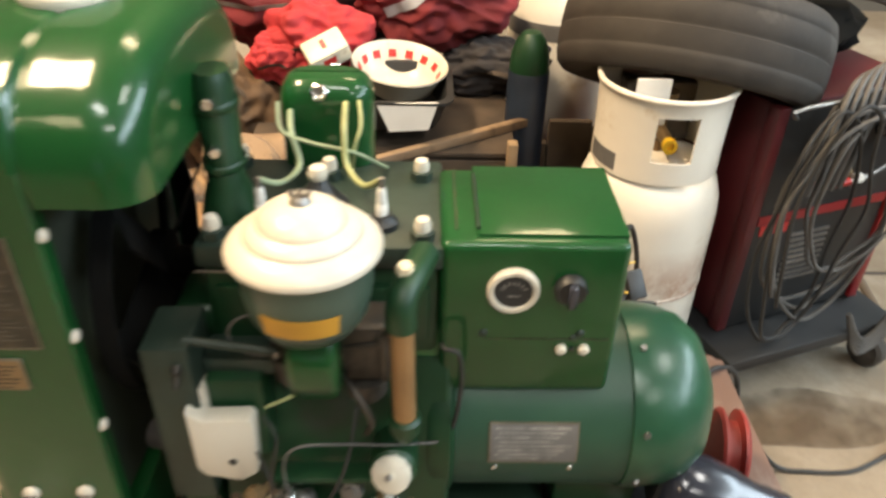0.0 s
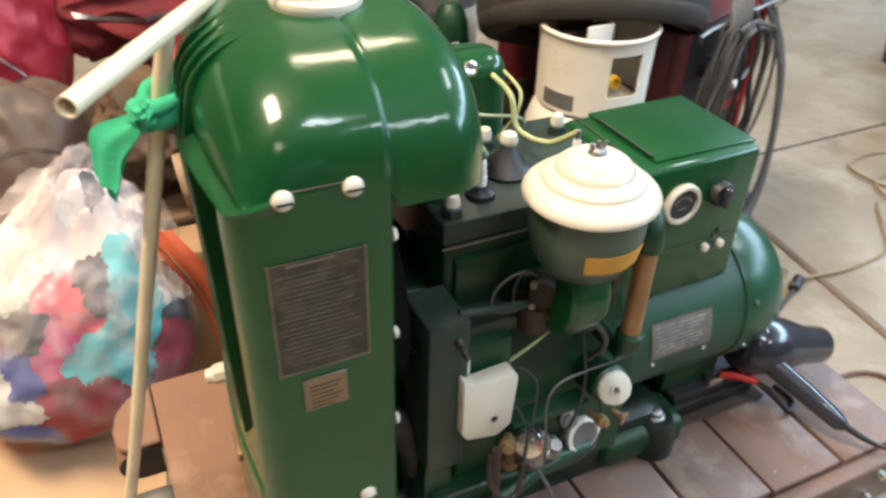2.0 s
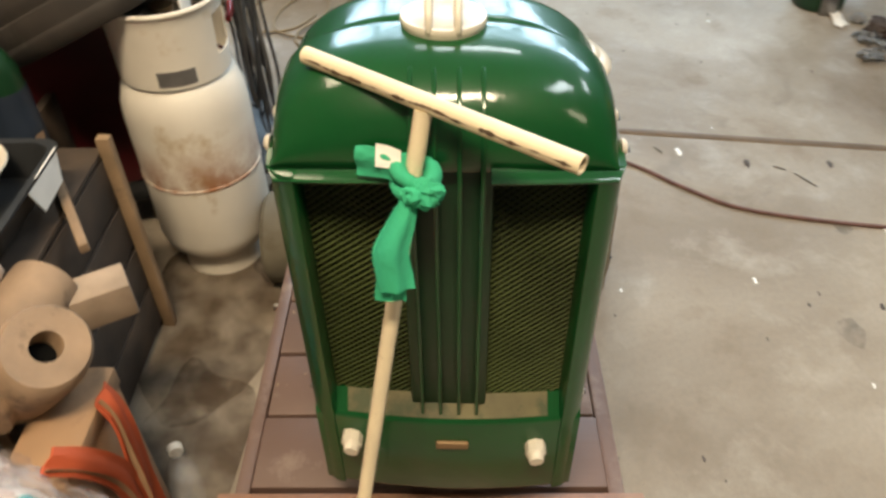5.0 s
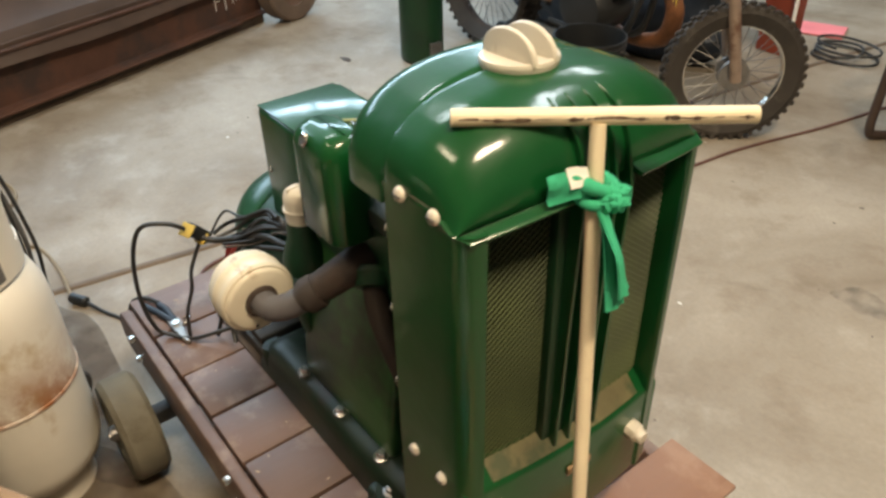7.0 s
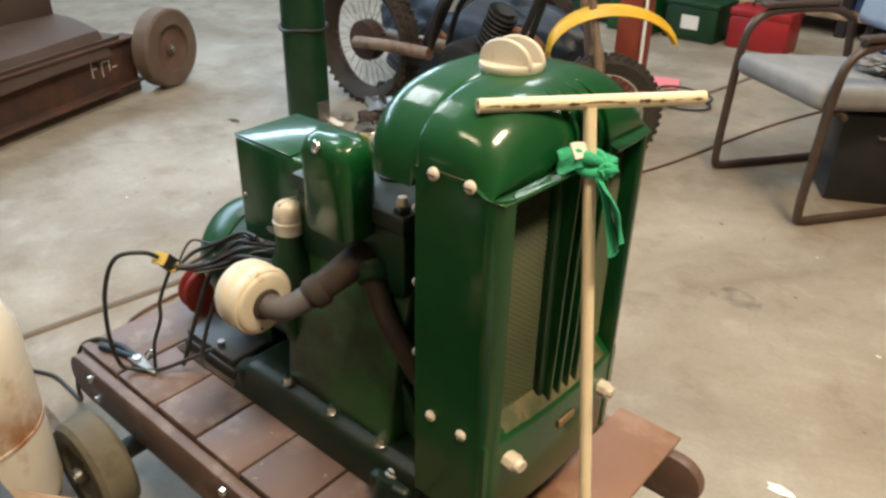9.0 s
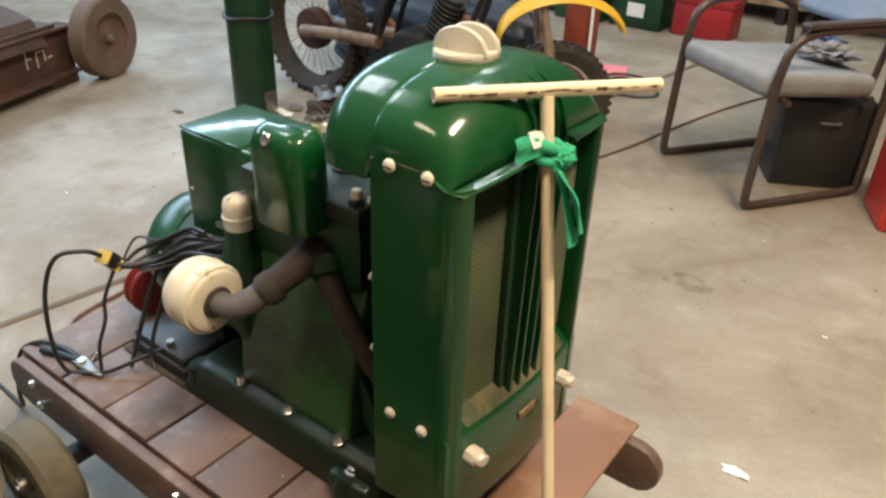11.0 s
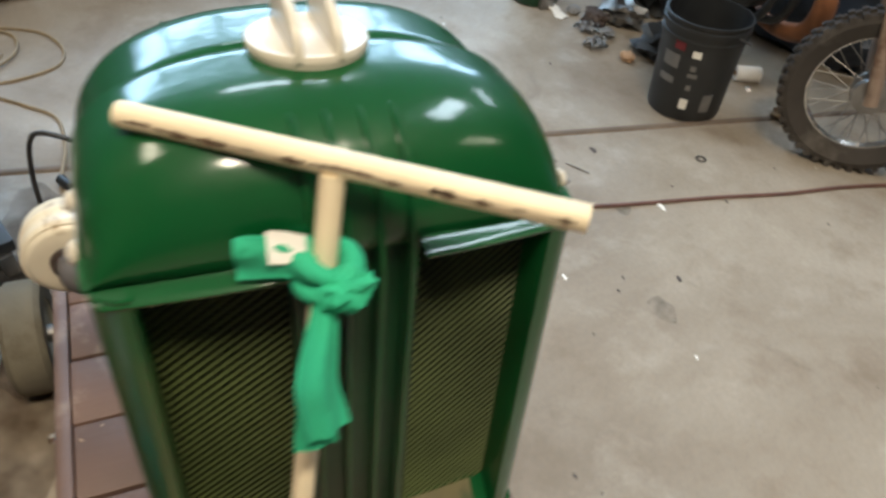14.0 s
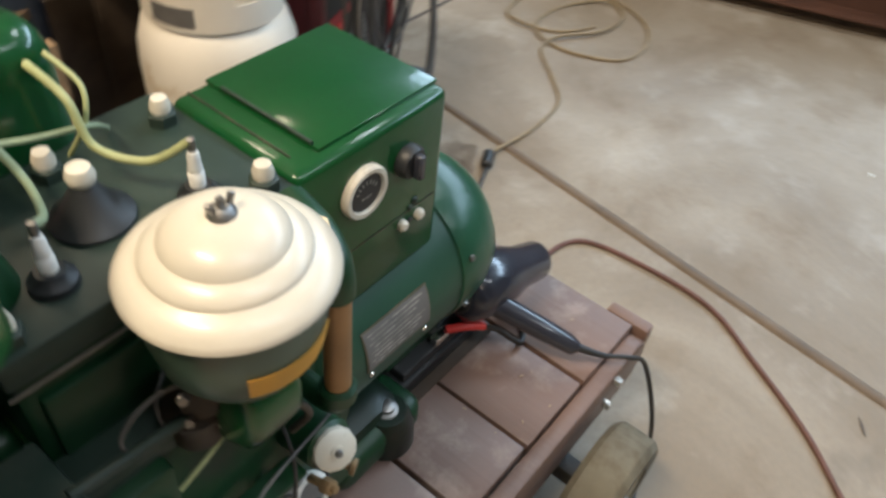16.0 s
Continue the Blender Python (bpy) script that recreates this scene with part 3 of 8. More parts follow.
TUBE_COOL, TUBE_WARM = emitter("cool_tube_glow", (0.86, 0.94, 1.0), 6.0), emitter("warm_tube_glow", (1.0, 0.86, 0.62), 6.0)
for fx, fy, turn, warm, wide in LAMPS:
    fix = thing("ceiling_light", "unseen long ceiling fixture with a white housing, placed for its light", "ceiling light", "ceiling lights")
    fix.matrix_world = pose(fx, fy, 0, 0, 0, turn)
    part("housing", box(-0.80, 0.80, -wide / 2 - 0.04, wide / 2 + 0.04, 4.40, 4.5, 0.02), CREAM, fix)
    part("diffuser", box(-0.77, 0.77, -wide / 2 - 0.01, wide / 2 + 0.01, 4.37, 4.397, 0.008), TUBE_WARM if warm else TUBE_COOL, fix, "glowing diffuser")


# ---- platform cart ----
cart = thing("platform_cart", "low cart of red-brown planks with a cream tee handle", "cart")


def side_beam(y0, y1):
    """A bearer with round-nosed ends."""
    poly = []
    for k in range(9):
        a = radians(-90 + 180 * k / 8)
        poly.append((0.520 + 0.05 * math.cos(a), 0.2125 + 0.0515 * math.sin(a)))
    for k in range(9):
        a = radians(90 + 180 * k / 8)
        poly.append((-0.560 + 0.05 * math.cos(a), 0.2125 + 0.0515 * math.sin(a)))
    return prism(poly, "y", y0, y1, 0.005, 2)


for y0, y1 in ((0.410, 0.4365), (0.9845, 1.008)):
    beam = part("side_beam", side_beam(y0, y1), DECK, cart)
    for bx in (0.458, 0.002, -0.45):
        for bz in (0.246, 0.200):
            s = -1 if y0 < 0.7 else 1
            yb = y0 if s < 0 else y1
            part("bolt", hexbolt((bx - 0.012 * (bz < 0.22), yb - s * 0.001, bz), (0, s, 0), 0.0080, 0.012), CHROME, beam, "bright hex bolt")
edges_x = (0.553, 0.402, 0.260, 0.128, -0.004, -0.137, -0.270, -0.405)
for i, (b, a) in enumerate(zip(edges_x, edges_x[1:])):
    w = 0.0028
    y_in = 0.4385 + 0.0015 * ((i * 7) % 3 - 1)
    part("plank", box(a + w, b - w, y_in, 0.982 - 0.001 * (i % 3), 0.244, 0.272 - 0.0012 * (i % 2), 0.003, 2), DECK, cart)
part("corner_block", box(0.5545, 0.578, 0.412, 0.486, 0.228, 0.268, 0.004), DECK, cart)
part("plank", box(-0.540, -0.412, 0.385, 1.030, 0.2645, 0.2735, 0.003), DECK_TAN, cart, "worn tan end plank")
nose = [(-0.545, 0.2635), (-0.545, 0.200)] + [(-0.575 + 0.036 * math.cos(radians(a)), 0.2318 + 0.0318 * math.sin(radians(a))) for a in range(270, 89, -15)]
block = part("end_block", prism(nose, "y", 0.902, 0.9835, 0.004, 2), DECK_TAN, cart, "worn tan round-nosed end block")
# dark plate laid on the block's north face to paint its shade
part("sawn_face", prism([(-0.545 + (x + 0.545) * 0.97, 0.232 + (z - 0.232) * 0.95) for x, z in nose], "y", 0.8995, 0.9018, 0.0006, 1), DARK_WOOD, block, "dark plate for the shade on this face")
part("end_cap", prism([(-0.542, 0.900), (-0.596, 0.900), (-0.606, 0.912), (-0.609, 0.945), (-0.600, 0.985), (-0.578, 1.012), (-0.542, 1.028)], "z", 0.2640, 0.2732, 0.003, 1), DECK_TAN, cart, "worn tan rounded end of the plank")
part("cross_bearer", box(0.30, 0.43, 0.4375, 0.9835, 0.150, 0.2435, 0.004), DECK, cart)
part("cross_bearer", box(-0.46, -0.33, 0.4375, 0.9835, 0.150, 0.2435, 0.004), DECK, cart)
part("axle", box(0.354, 0.386, 0.384, 1.036, 0.092, 0.124, 0.003), BLACK, cart, "black square steel axle")
part("axle_pin", cyl((0.37, 0.296, 0.108), (0.37, 1.126, 0.108), 0.0095, 14), STEEL, cart)
part("axle_block", box(0.345, 0.395, 0.47, 0.96, 0.10, 0.149, 0.004), BLACK, cart)


def cart_wheel(x, y, z, r, w, s, turned=0):
    m = pose(x, y, z, 0, 0, turned)
    prof = [(r * 0.62, -w / 2), (r * 0.92, -w / 2), (r, -w / 2 + 0.010), (r * 1.004, 0), (r, w / 2 - 0.010), (r * 0.92, w / 2), (r * 0.62, w / 2)]
    d = m.to_3x3() @ Vector((0, 1, 0))
    wheel = part("wheel", lathe(prof + [(r * 0.62, -w / 2)], m.translation, d, 40), TYRE_GREY, cart, "worn grey solid tyre")
    k = w / 2
    part("disc", lathe([(0, -k * 0.55), (r * 0.30, -k * 0.6), (r * 0.58, -k * 0.75), (r * 0.63, -k * 0.97), (r * 0.63, k * 0.97), (r * 0.58, k * 0.75), (r * 0.30, k * 0.6), (0, k * 0.55)], m.translation, d, 32), RIM_CREAM, wheel)
    part("hub", lathe([(0, -k * 1.25), (0.016, -k * 1.25), (0.018, -k), (0.018, k), (0.016, k * 1.25), (0, k * 1.25)], m.translation, d, 18), STEEL, wheel)


cart_wheel(0.37, 0.345, 0.110, 0.110, 0.072, -1)
cart_wheel(0.37, 1.077, 0.110, 0.110, 0.072, 1)
cart_wheel(-0.395, 0.53, 0.0745, 0.0745, 0.045, -1)
cart_wheel(-0.395, 0.90, 0.0745, 0.0745, 0.045, 1)
part("axle", cyl((-0.395, 0.50, 0.0745), (-0.395, 0.93, 0.0745), 0.011, 12), STEEL, cart)
part("turntable", cyl((-0.395, 0.715, 0.086), (-0.395, 0.715, 0.149), 0.05, 24, 0.004), BLACK, cart)
tongue = part("tongue", tube([(-0.611, 0.827, 0.205), (-0.570, 0.797, 0.385), (-0.4440, 0.697, 0.963)], 0.0082, 18, smooth=False), CREAM_WORN, cart, "cream painted steel pull handle with chipped paint")
part("crossbar", tube([(-0.360, 0.811, 0.973), (-0.531, 0.568, 0.965)], 0.0088, 22, smooth=False, hollow=0.0018), CREAM_WORN, tongue)
d_ = Vector((0.171, 0.243, 0.008)).normalized()
n_ = Vector((-0.832, 0.555, 0.10)).normalized()
u_ = d_.cross(n_)
bare = bmesh.new()
prev = None
for i in range(81):
    t = 0.02 + 0.96 * i / 80
    c = Vector((-0.531, 0.568, 0.965)).lerp(Vector((-0.360, 0.811, 0.973)), t)
    w = max(0.00012, 0.0011 + 0.0035 * noise.noise(Vector((t * 16, 3.1, 0))) + 0.0022 * noise.noise(Vector((t * 60, 1.1, 0))))
    o = 0.0012 * noise.noise(Vector((t * 9, 7.7, 0)))
    row = [bare.verts.new(c + n_ * h + u_ * (o + k * w)) for k, h in ((-1, 0.00855), (0, 0.00915), (1, 0.00855))]
    if prev:
        bare.faces.new((prev[0], prev[1], row[1], row[0]))
        bare.faces.new((prev[1], prev[2], row[2], row[1]))
    prev = row
part("worn_line", bare, BARE_BROWN, tongue, "brown line of worn-off paint")
part("hinge", box(-0.625, -0.537, 0.795, 0.855, 0.19, 0.225, 0.006), STEEL, cart)

# rag knotted round the handle
rag = thing("rag", "bright green cloth rag knotted round the cart handle", "rag")
kc = Vector((-0.4560, 0.7065, 0.897))
for turn_, dz, rr in ((0.0, 0.006, 0.0155), (1.1, -0.005, 0.0150), (2.3, 0.001, 0.0175)):
    ring = []
    for i in range(13):
        a = 2 * math.pi * i / 12
        ring.append(kc + Vector((rr * math.cos(a), rr * math.sin(a), dz + 0.007 * math.sin(a + turn_))))
    part("wrap", tube(ring, 0.0080, 10, 4, radii=lambda t: 0.0078 + 0.0014 * math.sin(9 * t + turn_)), CLOTH_GREEN, rag)
part("knot", blob((-0.474, 0.699, 0.894), (0.0150, 0.0190, 0.0150), 3, 0.35, 3.0, 4), CLOTH_GREEN, rag)


def cloth_panel(rows, folds, depth, seed, thick=0.0018):
    """A hanging piece of cloth between a left and a right edge line, with folds running along it."""
    left, right = curve_points([r[0] for r in rows], 6), curve_points([r[1] for r in rows], 6)
    tmp = bmesh.new()
    front, back = [], []
    n = 14
    for i, (a, b) in enumerate(zip(left, right)):
        t = i / (len(left) - 1)
        across = (b - a)
        down = (left[min(i + 1, len(left) - 1)] - left[max(i - 1, 0)])
        nrm = across.cross(down).normalized()
        fr, bk = [], []
        for j in range(n + 1):
            u = j / n
            off = depth * (0.35 + 0.65 * t) * (math.sin(folds * math.pi * u + seed + 1.2 * t) + 0.5 * noise.noise(Vector((u * 5, t * 4, seed))))
            off *= math.sin(math.pi * min(1, max(0, 0.12 + 0.76 * u)))
            q = a + across * u + nrm * off
            fr.append(tmp.verts.new(q + nrm * thick / 2))
            bk.append(tmp.verts.new(q - nrm * thick / 2))
        front.append(fr)
        back.append(bk)
    rows_ = [f + b_[::-1] for f, b_ in zip(front, back)]
    m_ = len(rows_[0])
    for a, b in zip(rows_, rows_[1:]):
        for j in range(m_):
            tmp.faces.new((a[j], a[(j + 1) % m_], b[(j + 1) % m_], b[j]))
    tmp.faces.new(rows_[0])
    tmp.faces.new(rows_[-1])
    return tmp


# the long tail narrows at the knot, flares to a corner on one side and ends in two points
part("tail", cloth_panel([((-0.470, 0.716, 0.890), (-0.469, 0.703, 0.890)), ((-0.492, 0.728, 0.882), (-0.484, 0.706, 0.868)), ((-0.522, 0.742, 0.868), (-0.502, 0.712, 0.845)),
                          ((-0.528, 0.741, 0.842), (-0.508, 0.709, 0.826)), ((-0.529, 0.739, 0.820), (-0.515, 0.707, 0.812))], 2.2, 0.0032, 0.4), CLOTH_GREEN, rag)
part("tail", cloth_panel([((-0.474, 0.720, 0.888), (-0.470, 0.706, 0.888)), ((-0.492, 0.728, 0.868), (-0.488, 0.709, 0.866)), ((-0.507, 0.738, 0.840), (-0.502, 0.714, 0.838)),
                          ((-0.516, 0.744, 0.818), (-0.512, 0.716, 0.815)), ((-0.520, 0.746, 0.803), (-0.518, 0.716, 0.798))], 1.6, 0.0028, 1.7), CLOTH_GREEN, rag)
part("short_end", cloth_panel([((-0.460, 0.712, 0.912), (-0.464, 0.714, 0.894)), ((-0.452, 0.730, 0.925), (-0.460, 0.732, 0.900)), ((-0.444, 0.750, 0.926), (-0.452, 0.752, 0.897)), ((-0.441, 0.760, 0.924), (-0.449, 0.762, 0.896))], 1.4, 0.0045, 2.6), CLOTH_GREEN, rag)
part("tag", cloth_panel([((-0.4535, 0.718, 0.9265), (-0.4620, 0.719, 0.9120)), ((-0.4505, 0.730, 0.9300), (-0.4600, 0.731, 0.9120)), ((-0.4475, 0.741, 0.9305), (-0.4575, 0.742, 0.9120))], 1.0, 0.0008, 0.3, 0.0012), WHITE, rag, "small white care tag")


# ---- engine generator ----
gen = thing("engine_generator", "restored green engine generator with cream fittings bolted on a wooden cart", "generator")
YC = 0.682   # middle of the radiator housing
HW = 0.171   # half its width
HF, HL = -0.4190, 0.0780   # front of the hood, and how far back it curves over


def dome_section(x, n=44):
    """Half ring of the hood over the radiator at x, from one side over the top to the other."""
    xf, xr = HF, -0.200
    f = min(1.0, max(0.0, (x - xf) / HL))
    h = 0.0905 * math.sqrt(max(0.0, 1 - (1 - f) ** 2.1)) ** 0.9
    w = HW * (0.905 + 0.095 * min(1.0, f * 1.05) ** 0.42)
    r = min(1.0, max(0.0, (xr - x) / 0.042))
    back = math.sqrt(max(0.0, 1 - (1 - r) ** 2))
    h = (h - 0.035) + 0.035 * back if r < 1 else h
    w -= 0.034 * (1 - back)
    crease = 0.0030 * math.exp(-((x + 0.297) / 0.0035) ** 2)
    w, h = w - crease, h - crease
    rear = max(0.0, min(1.0, (x + 0.302) / 0.010))
    fore = max(0.0, min(1.0, (-0.388 - x) / 0.016))
    zb = 0.893 - 0.031 * rear - 0.009 * fore
    out = []
    e = 2 / 2.6
    for i in range(n + 1):
        a = math.pi * i / n
        c, s = math.cos(a), math.sin(a)
        up = (0.893 + h - zb) * abs(s) ** e
        flare = max(0.0, HW - 0.0015 - w) * math.exp(-up / 0.013) * (1 - rear)
        out.append(Vector((x, YC + (w + flare) * math.copysign(abs(c) ** e, c), zb + up)))
    return out


xs = [HF + HL * (1 - math.cos(math.pi / 2 * i / 14)) for i in range(15)] + [-0.332, -0.322, -0.312, -0.306, -0.302, -0.3, -0.298, -0.296, -0.294, -0.291, -0.287, -0.275, -0.26, -0.245]
xs += [-0.200 - 0.042 * (1 - math.sin(math.pi / 2 * i / 9)) for i in range(10)]
hood = part("hood", loft([dome_section(x) for x in xs], None, True, True), GREEN, gen, "glossy rounded green radiator hood")


def side_panel(s):
    """Sheet side of the radiator housing: flat wall, rounded front corner, return into the grille, folded back edge."""
    y = YC + s * HW
    prof = [(-0.2975, y - s * 0.020), (-0.2960, y - s * 0.004), (-0.299, y), (-0.389, y)]
    for k in range(8):
        a = radians(90 * k / 7)
        prof.append((-0.410 - 0.020 * math.sin(a), y - s * 0.020 + s * 0.020 * math.cos(a)))
    prof += [(-0.430, y - s * 0.026), (-0.424, y - s * 0.029), (-0.392, y - s * 0.029)]
    inner = [(px + 0.0, py) for px, py in prof]
    bm = bmesh.new()
    lo = [bm.verts.new((px, py, 0.345)) for px, py in inner]
    mi = [bm.verts.new((px, py, 0.62)) for px, py in inner]
    hi = [bm.verts.new((px, py, 0.893 if px > -0.395 else 0.8832)) for px, py in inner]
    for a, b in ((lo, mi), (mi, hi)):
        for i in range(len(a) - 1):
            bm.faces.new((a[i], a[i + 1], b[i + 1], b[i]))
    bmesh.ops.recalc_face_normals(bm, faces=bm.faces)
    bmesh.ops.solidify(bm, geom=list(bm.faces), thickness=0.0022)
    return bm


panels = {}
for s in (-1, 1):
    p = panels[s] = part("side_panel", side_panel(s), GREEN, gen)
    yb = YC + s * HW
    for sx, sz in ((-0.388, 0.893), (-0.331, 0.893), (-0.388, 0.510), (-0.331, 0.512)):
        part("screw", slotted((sx, yb + s * 0.001, sz - 0.001), (0, s, 0.1), 0.0088), CREAM, p, "cream slotted screw")
        slot = box(sx - 0.0068, sx + 0.0068, yb + s * 0.0063, yb + s * 0.0079, sz - 0.0022, sz - 0.0004)
        part("screw_slot", slot, BLACK, p)
    for sz in (0.832, 0.721, 0.605):
        part("screw", slotted((-0.2955, yb - s * 0.007, sz), (1, 0, 0), 0.0068), CREAM, p, "cream slotted screw")
    part("hood_seam", box(-0.392, -0.326, yb - 0.0007 if s < 0 else yb - 0.0005, yb + 0.0007 if s > 0 else yb + 0.0005, 0.8967, 0.8974), PLATE_EDGE, p)

# ledge under the hood: a flat sloping lip in two halves each side of the ribs, its outer corners cut off
BROW = [(-0.396, 0.8920), (-0.4130, 0.8920), (-0.4150, 0.8926), (-0.4164, 0.8914), (-0.4200, 0.8901), (-0.4250, 0.8890), (-0.4305, 0.8876), (-0.4313, 0.8866), (-0.4306, 0.8846), (-0.4285, 0.8836), (-0.396, 0.8830)]


def brow(y_in, y_out):
    """Half of the lip, from the ribs to its outer corner."""
    s = 1 if y_out > y_in else -1
    secs = []
    for f in (0.0, 0.01, 0.2, 0.4, 0.6, 0.8, 0.985, 1.0):
        sec = []
        for x, z in BROW:
            end = y_out - s * max(0.0, (-0.414 - x) / 0.018) * 0.010 + (0 if f < 1 else s * 0.0012)
            drop = (0.0035 if s < 0 else 0.0085) * f if x < -0.40 else 0.0
            sec.append(Vector(((x if f < 1 else x + 0.0006) - 0.005 * (1 - f) ** 1.5, y_in + (end - y_in) * f, z - drop - 0.0005 + 0.006 * (1 - f))))
        secs.append(sec)
    return loft(secs)


for y_in, y_out in ((0.638, 0.5095), (0.724, 0.8540)):
    part("brow", brow(y_in, y_out), GREEN, gen)
# lower apron with its sloping sill
APRON = [(-0.300, 0.345), (-0.424, 0.345), (-0.4268, 0.3475), (-0.4275, 0.351), (-0.4275, 0.497), (-0.4262, 0.503), (-0.4225, 0.507), (-0.402, 0.528), (-0.398, 0.528), (-0.398, 0.46), (-0.300, 0.44)]
across = [0.5135 + 0.337 * k / 16 for k in range(17)]
part("apron", loft([[Vector((x, y, z)) for x, z in APRON] for y in across]), GREEN, gen)
part("badge", box(-0.4325, -0.4270, 0.655, 0.697, 0.452, 0.466, 0.0022), BRASS, gen, "small worn brass badge")
for wy, wz in ((0.568, 0.452), (0.806, 0.462)):
    part("drain_bolt", lathe([(0, 0), (0.0135, 0), (0.0135, 0.016), (0.0105, 0.019), (0.0095, 0.027), (0, 0.028)], (-0.427, wy, wz), (-1, 0, -0.05), 8), CREAM, gen, "cream hex bolt")
part("sill_dust", loft([[Vector((x, y, z)) for x, z in ((-0.4232, 0.5077), (-0.4024, 0.5287), (-0.4014, 0.5284), (-0.4222, 0.5070))] for y in across[2:-2]]), SILL, gen, "dusty olive sill")
# header behind the ribs, radiator core and the two mesh grilles
part("core", box(-0.3985, -0.310, 0.532, 0.832, 0.46, 0.894), CORE, gen, "dark radiator core")
part("center_strip", box(-0.4115, -0.399, 0.634, 0.726, 0.52, 0.900, 0.003), GREEN_DK, gen)


def mesh_grille(y0, y1, z0, z1, x):
    """Expanded-metal grille: two sets of thin slanting strands, the rising set proud of the other."""
    bm = bmesh.new()

    def strand(slope, c, xo, w):
        pts = []
        ya = y0
        for i in range(2):
            yy = (y0, y1)[i]
            pts.append((yy, c + slope * (yy - y0)))
        (ya, za), (yb, zb) = pts
        if za > zb:
            (ya, za), (yb, zb) = (yb, zb), (ya, za)
        if zb <= z0 or za >= z1:
            return
        if za < z0:
            t = (z0 - za) / (zb - za)
            ya, za = ya + t * (yb - ya), z0
        if zb > z1:
            t = (z1 - za) / (zb - za)
            yb, zb = ya + t * (yb - ya), z1
        if abs(zb - za) < 0.002:
            return
        v = [bm.verts.new(q) for q in ((xo, ya, za - w), (xo - 0.0016, ya, za), (xo, ya, za + w), (xo, yb, zb - w), (xo - 0.0016, yb, zb), (xo, yb, zb + w))]
        bm.faces.new((v[0], v[1], v[4], v[3]))
        bm.faces.new((v[1], v[2], v[5], v[4]))

    c = z0 - 0.12
    while c < z1 + 0.12:
        strand(-0.82, c, x, 0.0019)
        strand(0.82, c, x + 0.0022, 0.0010)
        c += 0.0086
    return bm


for y0, y1 in ((0.5405, 0.633), (0.727, 0.8235)):
    part("grille", mesh_grille(y0, y1, 0.528, 0.889, -0.4015), OLIVE, gen, "olive expanded-metal grille")


def hood_top(x):
    return 0.893 + 0.0905 * math.sqrt(max(0.0, 1 - (1 - (x - HF) / HL) ** 2.1)) ** 0.9


def rib(y):
    """Upright rib: down the grille, over the brow and up the hood, ending in a point."""
    out = [(-0.409, 0.512), (-0.421, 0.512), (-0.4235, 0.60), (-0.4265, 0.75), (-0.4310, 0.88)]
    for i in range(9):
        x, k = HF + 0.0003 + 0.0052 * i, 1 - i / 8
        out.append((x - 0.0062 * k, hood_top(x) + 0.0052 * k))
    for i in (8, 4, 1):
        x = HF + 0.0003 + 0.0052 * i
        out.append((x + 0.004, hood_top(x) - 0.006))
    out.append((-0.412, 0.885))
    return prism(out, "y", y - 0.0021, y + 0.0021, 0.0009, 1)


for y in (0.6455, 0.6675, 0.6905, 0.7125):
    part("rib", rib(y), GREEN, gen)
# filler cap: an oval dish with two raised fins
cap = part("filler_cap", lathe([(0, -0.012), (0.040, -0.012), (0.0425, -0.004), (0.0430, 0.0), (0.0420, 0.0026), (0.0390, 0.0032), (0.0355, 0.002), (0, 0.001)], (-0.306, 0.682, 0.9885), (0.05, 0, 1), 40), CREAM, gen, "cream radiator filler cap with two fins")
for o in (-0.0138, 0.0138):
    prof = []
    for i in range(19):
        a = math.pi * i / 18
        prof.append((-0.306 + 0.0418 * math.cos(a), 0.9875 + 0.0345 * math.sin(a) ** 0.85))
    part("cap_fin", prism(prof, "y", 0.682 + o - 0.0036, 0.682 + o + 0.0036, 0.0030, 3), CREAM, cap)

# plates on the side
pl = part("instruction_plate", box(-0.4065, -0.3235, YC - HW - 0.0022, YC - HW - 0.0002, 0.7145, 0.8335, 0.0005, 1), PLATE, gen, "dark instruction plate with unreadable lines")
for i in range(20):
    z = 0.820 - i * 0.0051
    a, b = -0.402 + 0.004 * ((i * 5) % 3), -0.330 - 0.006 * ((i * 7) % 4)
    part("text_bar", box(a, b, YC - HW - 0.0028, YC - HW - 0.0020, z, z + 0.0013), PLATE_TEXT, pl)
part("plate_rim", box(-0.4075, -0.406, YC - HW - 0.0027, YC - HW - 0.0002, 0.7135, 0.8345), PLATE_EDGE, pl)
part("plate_rim", box(-0.324, -0.3225, YC - HW - 0.0027, YC - HW - 0.0002, 0.7135, 0.8345), PLATE_EDGE, pl)
part("plate_rim", box(-0.4075, -0.3225, YC - HW - 0.0028, YC - HW - 0.0002, 0.713, 0.7142), PLATE_EDGE, pl)
part("plate_rim", box(-0.392, -0.350, YC - HW - 0.0030, YC - HW - 0.0003, 0.8295, 0.8315), PLATE_EDGE, pl)
p2 = part("data_plate", box(-0.388, -0.346, YC - HW - 0.0022, YC - HW - 0.0002, 0.661, 0.7005, 0.0005, 1), PLATE_EDGE, gen, "small brass data plate")
part("plate_field", box(-0.3845, -0.3475, YC - HW - 0.0029, YC - HW - 0.0021, 0.6635, 0.698), BRASS, p2)
for i in range(6):
    part("text_bar", box(-0.382, -0.352 - 0.004 * (i % 3), YC - HW - 0.0034, YC - HW - 0.0028, 0.691 - i * 0.0052, 0.6922 - i * 0.0052), PLATE, p2)

